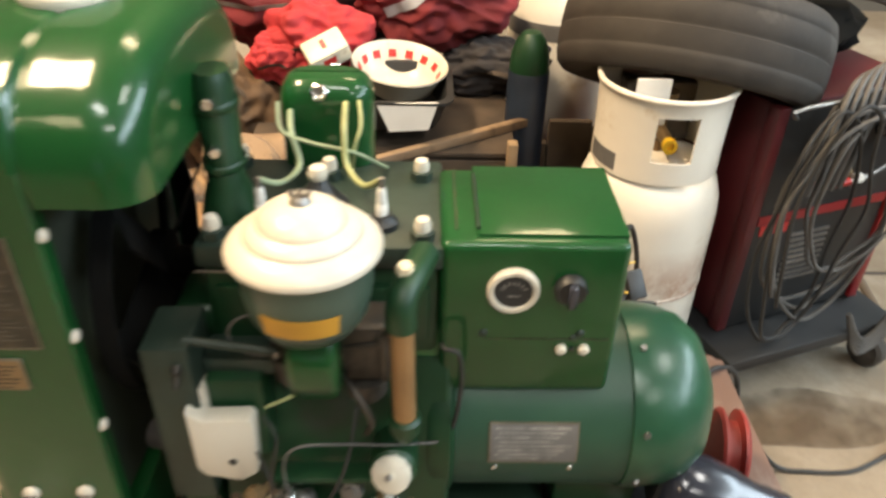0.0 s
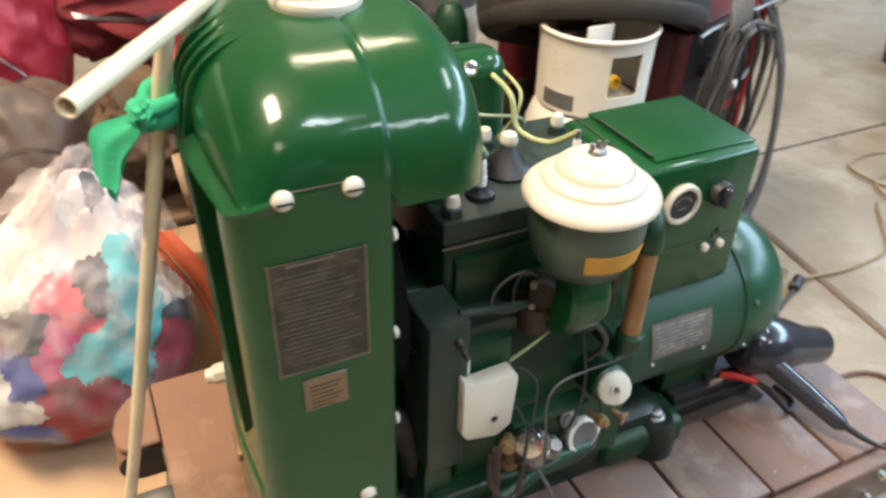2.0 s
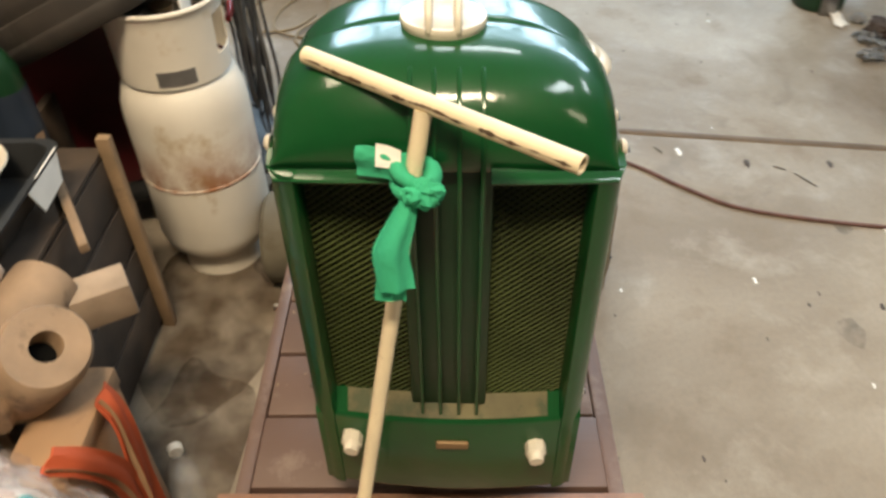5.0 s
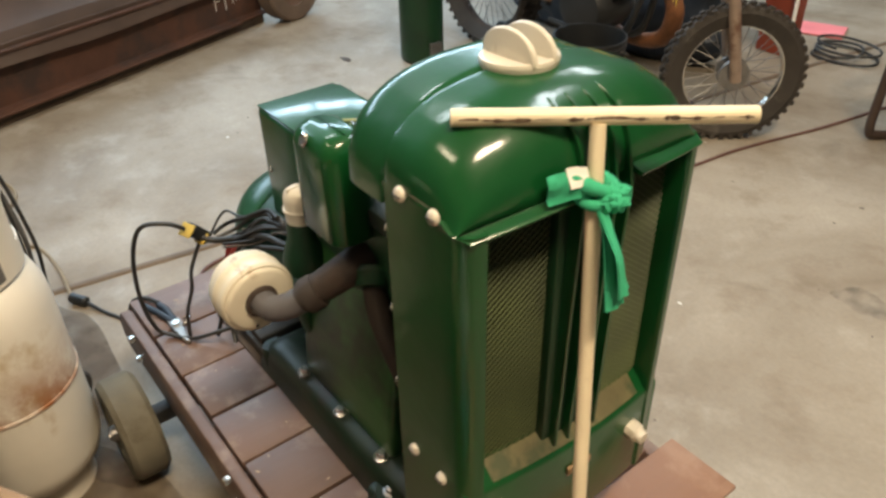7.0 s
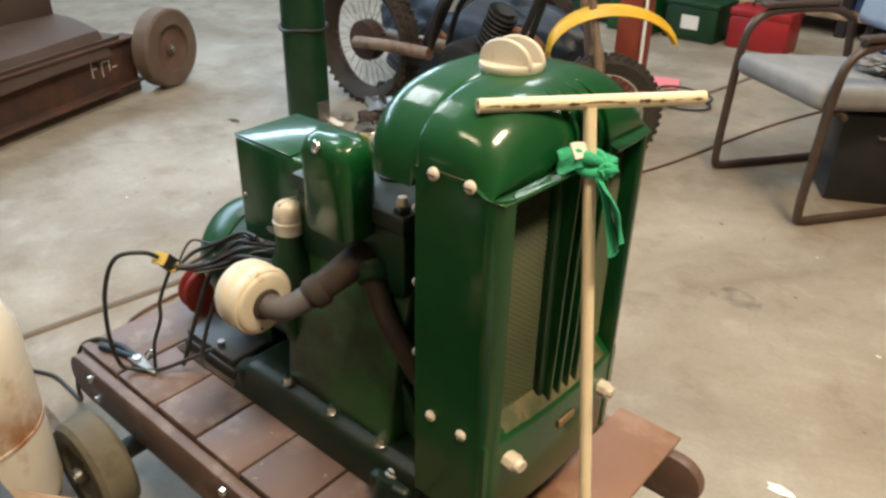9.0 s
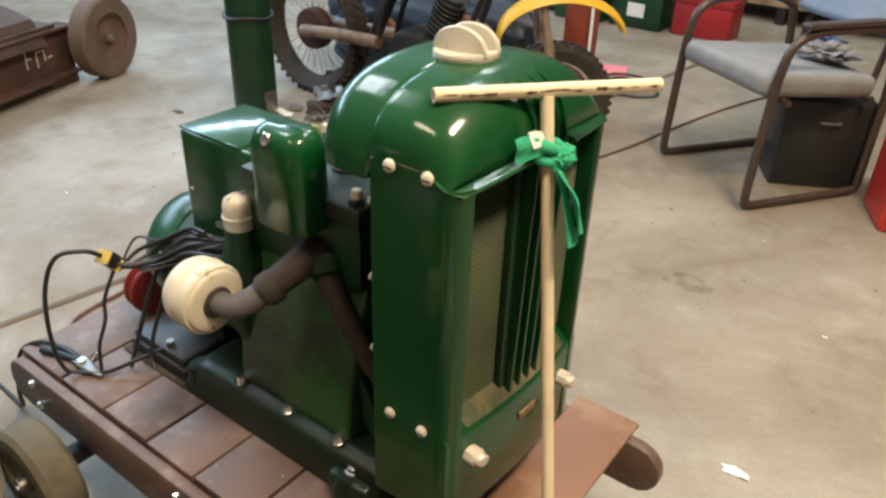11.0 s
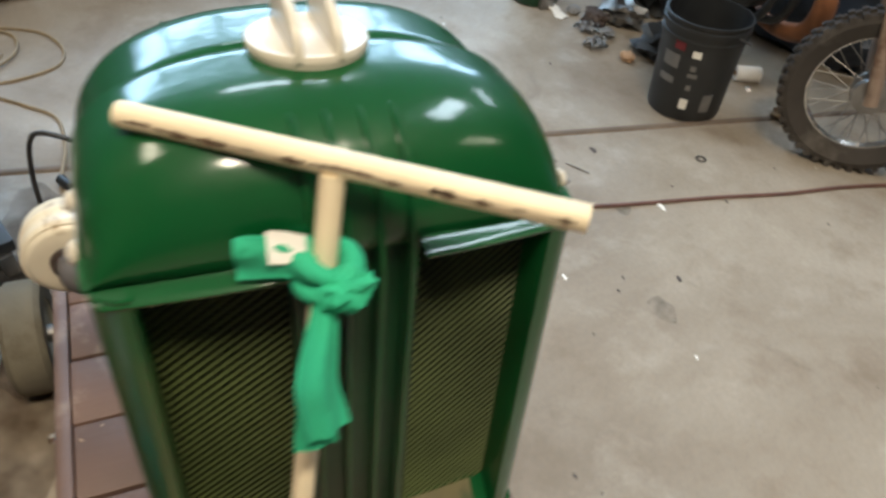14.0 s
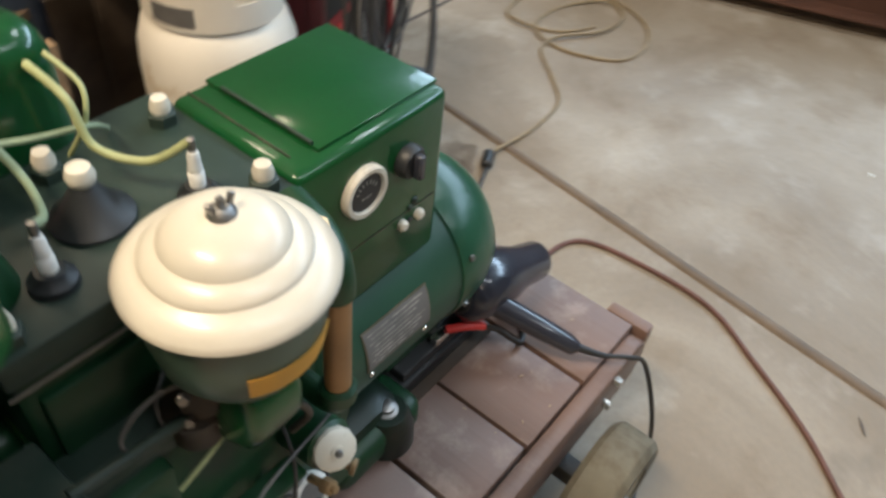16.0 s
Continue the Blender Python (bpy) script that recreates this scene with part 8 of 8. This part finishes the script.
bowl_ = thing("enamel_bowl", "white enamel bowl with a band of red squares", "bowl")
BM = pose(-0.040, 1.492, 0.596, 6, 6, 0) @ Matrix.Scale(0.90, 4)
bowl_.matrix_world = BM
part("bowl", lathe([(0, -0.05), (0.05, -0.05), (0.085, -0.025), (0.105, 0.02), (0.112, 0.024), (0.110, 0.028), (0.101, 0.023), (0.080, -0.02), (0.048, -0.044), (0, -0.044)], (0, 0, 0), (0, 0, 1), 48), CREAM, bowl_)
for i in range(14):
    a = 2 * math.pi * i / 14
    mm = Matrix.Rotation(a, 4, "Z") @ Matrix.Translation((0.0902, 0, 0.004)) @ Matrix.Rotation(radians(-62), 4, "Y")
    part("red_square", box(-0.009, 0.009, -0.009, 0.009, -0.0008, 0.0008, 0, 1, mm), RED_PLASTIC, bowl_)
pk_ = thing("torn_packet", "torn white packet with red print beside the bowl", "packet")
pk_.matrix_world = pose(-0.182, 1.448, 0.655, 25, -22, 20)
part("carton", box(-0.042, 0.042, -0.030, 0.030, -0.020, 0.020, 0.005, 2), CREAM_STAINED, pk_)
part("print_bar", box(-0.016, 0.010, -0.0308, -0.0300, -0.006, 0.010), RED_PLASTIC, pk_)
part("print_bar", box(-0.006, 0.004, -0.010, 0.014, 0.0200, 0.0206), RED_PLASTIC, pk_)
def cloth_lump(c, size, seed, amount, freq, folds):
    """Heap of cloth: an uneven lump whose skin is gathered into slanting folds."""
    bm = blob(c, size, seed, amount, freq, 6)
    for v in bm.verts:
        d = v.co - Vector(c)
        q = Vector((d.x * 9 + d.z * 6, d.y * 9, d.z * 11 - d.x * 5)) + 0.9 * noise.noise_vector(d * 7 + Vector((seed, 0, 0)))
        ridge = 1 - 2 * abs(noise.noise(q + Vector((0, seed, 0))))
        fine = noise.noise(q * 2.7 + Vector((seed, 3, 1)))
        v.co += d.normalized() * folds * (ridge * ridge * math.copysign(1, ridge) + 0.30 * fine)
    return bm


def sewn_strip(lump_skin, pts, half, thick, material, owner, name, label):
    """A strip sewn on a lump of cloth, lying on its folds as seen from the cart."""
    band, rows = bmesh.new(), []
    for q in curve_points(pts, 6):
        row = []
        for off in (-half, half):
            spot = lump_skin.ray_cast(Vector((q.x - off * 0.5, 1.20, q.z + off)), Vector((0, 1, 0)))[0]
            if spot:
                row += [spot + Vector((0, -thick, 0)), spot + Vector((0, 0.002, 0))]
        if len(row) == 4:
            rows.append([band.verts.new(v) for v in row])
    for ra, rz in zip(rows, rows[1:]):
        for k0, k1 in ((0, 2), (2, 3), (3, 1), (1, 0)):
            band.faces.new((ra[k0], ra[k1], rz[k1], rz[k0]))
    part(name, band, material, owner, label)


# each heap: middle, size, seed, unevenness, folds, cloth, label, and strips sewn on it
HEAPS = (
    ((-0.225, 1.625, 0.615), (0.115, 0.095, 0.080), 31, 0.30, 0.009, CORAL, "crumpled bright red jacket on the pile", ()),
    ((0.030, 1.725, 0.675), (0.160, 0.095, 0.095), 33, 0.32, 0.015, CLOTH_RED, "crumpled red jacket with a pale stripe on the pile", (([(-0.075, 0, 0.668), (-0.045, 0, 0.682), (-0.010, 0, 0.700), (0.025, 0, 0.728), (0.040, 0, 0.750)], 0.010, 0.003, 0),)),
    ((-0.745, 1.845, 0.580), (0.205, 0.150, 0.260), 35, 0.10, 0.004, CRIMSON, "large smooth crimson bag with a pale stripe on the pile", (([(-0.86, 0, 0.80), (-0.74, 0, 0.70), (-0.66, 0, 0.60), (-0.61, 0, 0.52)], 0.010, 0.003, 0),)),
    ((-0.360, 1.860, 0.640), (0.230, 0.090, 0.130), 51, 0.20, 0.020, CLOTH_RED, "dark red jacket with a grey zip lying on the pile", (([(-0.52, 0, 0.655), (-0.42, 0, 0.640), (-0.30, 0, 0.648), (-0.19, 0, 0.672)], 0.005, 0.004, 1), ([(-0.44, 0, 0.76), (-0.44, 0, 0.70)], 0.008, 0.003, 0))),
    ((-0.305, 1.570, 0.590), (0.060, 0.055, 0.050), 53, 0.30, 0.008, CORAL, "bright red sleeve end lying on the pile", ()),
    ((-0.415, 1.560, 0.475), (0.120, 0.120, 0.115), 37, 0.25, 0.009, CANVAS, "folded brown canvas jacket on the pile", (([(-0.50, 0, 0.560), (-0.42, 0, 0.575), (-0.36, 0, 0.545)], 0.006, 0.003, 2),)),
    ((-0.655, 1.645, 0.310), (0.180, 0.165, 0.275), 39, 0.12, 0.002, LEATHER, "smooth grey-brown leather bag on the pile", (([(-0.76, 0, 0.46), (-0.66, 0, 0.50), (-0.55, 0, 0.45)], 0.004, 0.002, 2),)),
    ((0.165, 1.680, 0.545), (0.120, 0.070, 0.060), 41, 0.35, 0.016, CLOTH_DARK, "dark grey cloth heap on the pile", ()),
    ((-0.130, 1.890, 0.680), (0.30, 0.12, 0.18), 43, 0.30, 0.015, CLOTH_DARK, "dark cloth heap on the pile", ()),
    ((0.155, 1.415, 0.435), (0.050, 0.035, 0.030), 45, 0.38, 0.010, DENIM, "blue cloth tucked in the crate", ()),
)
for c, size, seed, amount, folds, cloth, text, strips in HEAPS:
    lump = cloth_lump(c, size, seed, amount, 1.8, folds)
    skin = BVHTree.FromBMesh(lump)
    heap = solid("old_jacket", lump, cloth, text, "cloth", "cloth bundles", sharp=180)
    if not strips:
        strips = (([(c[0] - 0.6 * size[0], 0, c[2] - 0.1 * size[2]), (c[0], 0, c[2] + 0.2 * size[2]), (c[0] + 0.55 * size[0], 0, c[2])], 0.003, 0.002, 2),)
    for pts, half, thick, k in strips:
        sewn_strip(skin, pts, half, thick, (GREY_CLOTH, STEEL, DARK_WOOD)[k], heap, ("stripe", "zip", "seam")[k], ("pale sewn stripe", "grey zip", "dark seam")[k])
# boards added to darken the bright gap between crate and propane tank
ob = thing("slatted_box", "dark upright boards added to fill the gap behind the small gas bottle", "box")
for i in range(3):
    part("board", box(0.200 + 0.100 * i, 0.2985 + 0.100 * i, 1.570 + 0.003 * (i % 2), 1.592, 0.0, 0.400 + 0.018 * ((i * 3) % 4), 0.003), DARK_WOOD, ob)
part("rail", box(0.200, 0.498, 1.5925, 1.612, 0.30, 0.37, 0.003), DARK_WOOD, ob)
under = thing("wooden_chest", "dark wooden trunk under the pile", "trunk")
part("body", box(-0.80, -0.36, 1.45, 1.95, 0, 0.30, 0.01), WOOD, under)
part("lid", box(-0.81, -0.355, 1.44, 1.96, 0.3005, 0.33, 0.008), WOOD, under)
part("strap", box(-0.62, -0.58, 1.437, 1.4395, 0.02, 0.29), STEEL, under)
sg = thing("small_gas_bottle", "small dark green gas bottle with a domed top", "gas bottle")
part("body", lathe([(0, 0), (0.038, 0), (0.042, 0.01), (0.042, 0.60), (0.039, 0.640), (0.029, 0.668), (0.018, 0.681), (0, 0.684)], (0.232, 1.510, 0), (0, 0, 1), 32), GREEN_DK, sg)
part("lower_wrap", lathe([(0.0423, 0.06), (0.0432, 0.062), (0.0432, 0.600), (0.0423, 0.602)], (0.232, 1.510, 0), (0, 0, 1), 32), NAVY, sg, "dark navy lower half")
part("base_boot", lathe([(0.0425, 0), (0.045, 0.002), (0.045, 0.05), (0.0425, 0.052)], (0.232, 1.510, 0), (0, 0, 1), 32), BLACK, sg)
wt = thing("white_tank", "white steel tank with a dark grey band", "gas tank")
part("body", lathe([(0, 0), (0.11, 0), (0.125, 0.03), (0.125, 0.60), (0.11, 0.68), (0.06, 0.73), (0, 0.74)], (0.345, 1.860, 0), (0, 0, 1), 44), TANK, wt)
part("band", lathe([(0.1255, 0.58), (0.1265, 0.60), (0.1255, 0.62)], (0.345, 1.860, 0), (0, 0, 1), 44), GREY_LABEL, wt)
part("valve", lathe([(0, 0), (0.015, 0), (0.015, 0.05), (0.03, 0.055), (0.03, 0.065), (0, 0.07)], (0.345, 1.860, 0.738), (0, 0, 1), 18), BRASS, wt)

log = thing("debarked_log", "pale debarked log lying on the pile with a hollow stub", "log")
part("trunk", tube([(-0.405, 1.336, 0.460), (-0.350, 1.332, 0.468), (-0.280, 1.322, 0.478), (-0.170, 1.312, 0.486)], 0.056, 24, radii=lambda t: 0.058 - 0.008 * t + 0.002 * math.sin(9 * t)), LOG_WOOD, log)
stub = part("stub", lathe([(0.026, 0.070), (0.026, 0.136), (0.066, 0.138), (0.073, 0.130), (0.075, 0.110), (0.068, 0.05), (0.060, 0.0), (0.0, 0.0)], (-0.318, 1.318, 0.410), (-0.08, -0.55, 0.72), 36, None, 0.86), LOG_WOOD, log)
part("hollow", lathe([(0, 0), (0.0262, 0), (0, 0.001)], Vector((-0.318, 1.318, 0.410)) + Vector((-0.08, -0.55, 0.72)).normalized() * 0.10, (-0.08, -0.55, 0.72), 20, None, 0.86), MATTE_BLACK, stub, "dark hollow heart")
BE = pose(-0.112, 1.214, 0.478, 0, 0, 120) @ Matrix.Translation((0.072, 0.031, -0.035))
solid("wooden_beam", box(-0.072, 0.072, -0.031, 0.031, -0.033, 0.033, 0.004, 2, BE), PALE_WOOD, "pale sawn wooden beam with dark knots lying on the pile", "beam")
solid("paper_wad", blob((-0.215, 1.385, 0.530), (0.055, 0.032, 0.034), 77, 0.25, 1.6, 4), SKIN_CARD, "crumpled cream paper wad on the crate", "paper")
for pts in ([(-0.470, 1.205, 0.450), (-0.440, 1.180, 0.400), (-0.400, 1.172, 0.300), (-0.385, 1.170, 0.180), (-0.38, 1.172, 0.02)], [(-0.325, 1.198, 0.405), (-0.335, 1.178, 0.370), (-0.352, 1.170, 0.280), (-0.362, 1.168, 0.170), (-0.365, 1.170, 0.02)]):
    strap = thing("orange_strap", "wide orange webbing strap hanging from the pile", "strap", "orange straps")
    part("webbing", strip(pts, [0.046, 0.050, 0.048, 0.044, 0.040], (1, 0, 0), 0.005, 8, 0.003), ORANGE, strap)
    part("stitched_edge", strip([(x - 0.014, y - 0.004, z) for x, y, z in pts], [0.004] * 5, (1, 0, 0), 0.003, 8, 0.003), CARD, strap, "tan stitched edge")
box_tan = thing("cardboard_box", "crushed tan cardboard box standing in the pile", "box")
part("body", box(-0.475, -0.270, 1.200, 1.290, 0.0, 0.395, 0.006), CARD, box_tan)
part("lid", box(-0.478, -0.267, 1.197, 1.293, 0.360, 0.398, 0.004), CARD, box_tan)
bt = thing("plastic_bottle", "clear plastic bottle with a white cap lying on the floor", "bottle")
bdir = Vector((0.85, 0.45, 0.0))
part("bottle", lathe([(0, 0), (0.026, 0), (0.030, 0.006), (0.030, 0.10), (0.026, 0.13), (0.012, 0.155), (0.012, 0.165), (0, 0.165)], (-0.33, 1.135, 0.032), bdir, 24), FILM, bt)
part("cap", lathe([(0, 0), (0.0145, 0), (0.0145, 0.016), (0, 0.016)], Vector((-0.33, 1.135, 0.032)) + bdir.normalized() * 0.166, bdir, 18), WHITE, bt)

# tan sheet added: its colour gives the floor by the bag warm light
sheet = thing("cardboard_sheet", "tan sheet added on the floor under the bag for the warm light", "cardboard")
part("sheet", prism([(-1.120, 0.985), (-0.560, 1.020), (-0.500, 1.560), (-1.100, 1.600)], "z", 0.0006, 0.0046, 0.001, 1), TAN_SHEET, sheet)
part("fold", prism([(-0.985, 0.994), (-0.981, 0.994), (-0.955, 1.588), (-0.959, 1.588)], "z", 0.0047, 0.0054, 0.0002, 1), CARD, sheet, "pressed fold line")
bag = thing("rag_bag", "clear plastic bag stuffed with coloured rags", "bag")
BC = Vector((-0.652, 1.285, 0.0052))


def bag_shape(d, k):
    """Point of the bag's skin in direction d, scaled by k."""
    up = max(0.0, d.z)
    kk = 1 + 0.09 * noise.noise(d * 2.4 + Vector((7, 1, 3))) + 0.05 * noise.noise(d * 6 + Vector((1, 9, 3)))
    pinch = 1 - 0.50 * up ** 3
    p = Vector((0.238 * kk * d.x * pinch + 0.085 * up ** 2, 0.195 * kk * d.y * pinch, 0.235 * kk * d.z * (1 + 0.34 * up ** 2))) * k
    p.z = max(p.z, -0.233)
    return p + BC + Vector((0, 0, 0.235))


cols = (("aqua_cloth", (0.10, 0.46, 0.52)), ("royal_blue_cloth", (0.085, 0.115, 0.42)), ("raspberry_cloth", (0.36, 0.03, 0.055)), ("coral_cloth", (0.66, 0.10, 0.14)), ("slate_cloth", (0.045, 0.042, 0.055)), ("pale_cloth", (0.74, 0.72, 0.72)), ("rose_white_cloth", (0.64, 0.53, 0.51)), ("mint_cloth", (0.55, 0.70, 0.66)), ("magenta_cloth", (0.55, 0.05, 0.20)))
MC = [mat(n, c, 0.9, var=0.14, scale=10, bump=0.25, bump_scale=100) for n, c in cols]
# where each rag shows: across, up (as seen from the cart's side) and its colour
RAGS = ((0.40, 0.20, 0), (0.42, -0.02, 0), (0.40, -0.24, 0), (0.38, -0.44, 0), (0.12, -0.36, 0), (0.80, 0.28, 5), (0.82, 0.10, 5), (0.62, 0.34, 5), (0.84, -0.07, 4), (0.78, -0.30, 2), (0.72, -0.46, 2),
        (-0.12, -0.52, 2), (-0.02, -0.74, 2), (-0.16, -0.80, 2), (0.12, -0.62, 2), (-0.13, -0.18, 8), (-0.20, -0.32, 8), (-0.02, 0.00, 3), (-0.12, 0.08, 3), (-0.40, 0.02, 4), (-0.30, -0.10, 4), (0.10, 0.12, 4),
        (-0.38, -0.26, 1), (-0.30, -0.42, 1), (-0.42, -0.76, 1), (-0.62, -0.34, 5), (-0.56, -0.54, 5), (-0.78, -0.20, 5), (-0.44, -0.62, 5), (-0.66, -0.07, 8), (-0.62, 0.16, 7), (-0.82, 0.12, 7), (-0.40, 0.20, 7),
        (0.10, 0.38, 6), (-0.15, 0.34, 6), (-0.42, 0.46, 6), (0.32, 0.52, 6), (-0.04, 0.60, 5), (-0.3, 0.72, 6), (0.35, 0.76, 5), (0.62, 0.62, 6), (-0.70, 0.48, 5), (0.0, 0.9, 6), (0.20, 0.66, 4))
seeds = []
nrm, upv = Vector((0, -0.79, 0.61)), Vector((0, 0.61, 0.79))
for u, v, k in RAGS:
    v = max(-0.93, v - 0.06)
    w = math.sqrt(max(0.001, 1 - u * u - v * v))
    seeds.append(((Vector((u, 0, 0)) + upv * v + nrm * w).normalized(), k))
for i in range(16):
    a, z = 0.3 + 2.5 * (i % 8) / 7, -0.75 + 0.6 * (i // 8) + 0.05 * (i % 3)
    seeds.append((Vector((math.cos(a), math.sin(a), z)).normalized(), (5, 2, 0, 6, 4, 5, 1, 3)[i % 8]))
ico = bmesh.new()
bmesh.ops.create_icosphere(ico, subdivisions=6, radius=1)
groups = {}
for f in ico.faces:
    d = f.calc_center_median().normalized()
    q = d + 0.06 * noise.noise_vector(d * 4.5 + Vector((3, 5, 1))) + 0.030 * noise.noise_vector(d * 17)
    best = max(range(len(seeds)), key=lambda s: q.dot(seeds[s][0]))
    shade = seeds[best][1] if seeds[best][0].y < 0.3 else 20 + best
    groups.setdefault(shade, [seeds[best][1]]).append([v.co.normalized() for v in f.verts])
ico.free()
for s, faces in groups.items():
    rb_ = bmesh.new()
    lift = 0.955 + 0.012 * ((s * 7) % 5) / 4
    for tri in faces[1:]:
        rb_.faces.new([rb_.verts.new(bag_shape(d, lift + 0.012 * noise.noise(d * 9 + Vector((s, 0, 0))))) for d in tri])
    bmesh.ops.remove_doubles(rb_, verts=rb_.verts, dist=0.0002)
    part("coloured_rag", rb_, MC[faces[0]], bag)
fb = bmesh.new()
bmesh.ops.create_icosphere(fb, subdivisions=5, radius=1)
for v in fb.verts:
    d = v.co.normalized()
    top = max(0.0, d.z + 0.1)
    crease = 1 - 2 * abs(noise.noise(d * 6 + 0.6 * noise.noise_vector(d * 5)))
    v.co = bag_shape(d, 1.0 + 0.10 * top * crease + 0.05 * top * noise.noise(d * 3 + Vector((2, 2, 2))) + 0.012 * noise.noise(d * 14))
part("film", fb, FILM, bag, "crinkled clear plastic film")
gather = bmesh.new()
bmesh.ops.create_icosphere(gather, subdivisions=6, radius=1)
bmesh.ops.delete(gather, geom=[v for v in gather.verts if v.co.z < 0.34 + 0.22 * noise.noise(v.co * 4)], context="VERTS")
for v in gather.verts:
    d = v.co.normalized()
    crease = 1 - 2 * abs(noise.noise(d * 8 + 0.8 * noise.noise_vector(d * 6) + Vector((5, 1, 2))))
    v.co = bag_shape(d, 1.035 + 0.075 * crease * min(1.0, d.z) + 0.012 * noise.noise(d * 11))
part("bunched_film", gather, FILM_PINK, bag, "bunched pinkish clear film at the mouth of the bag")
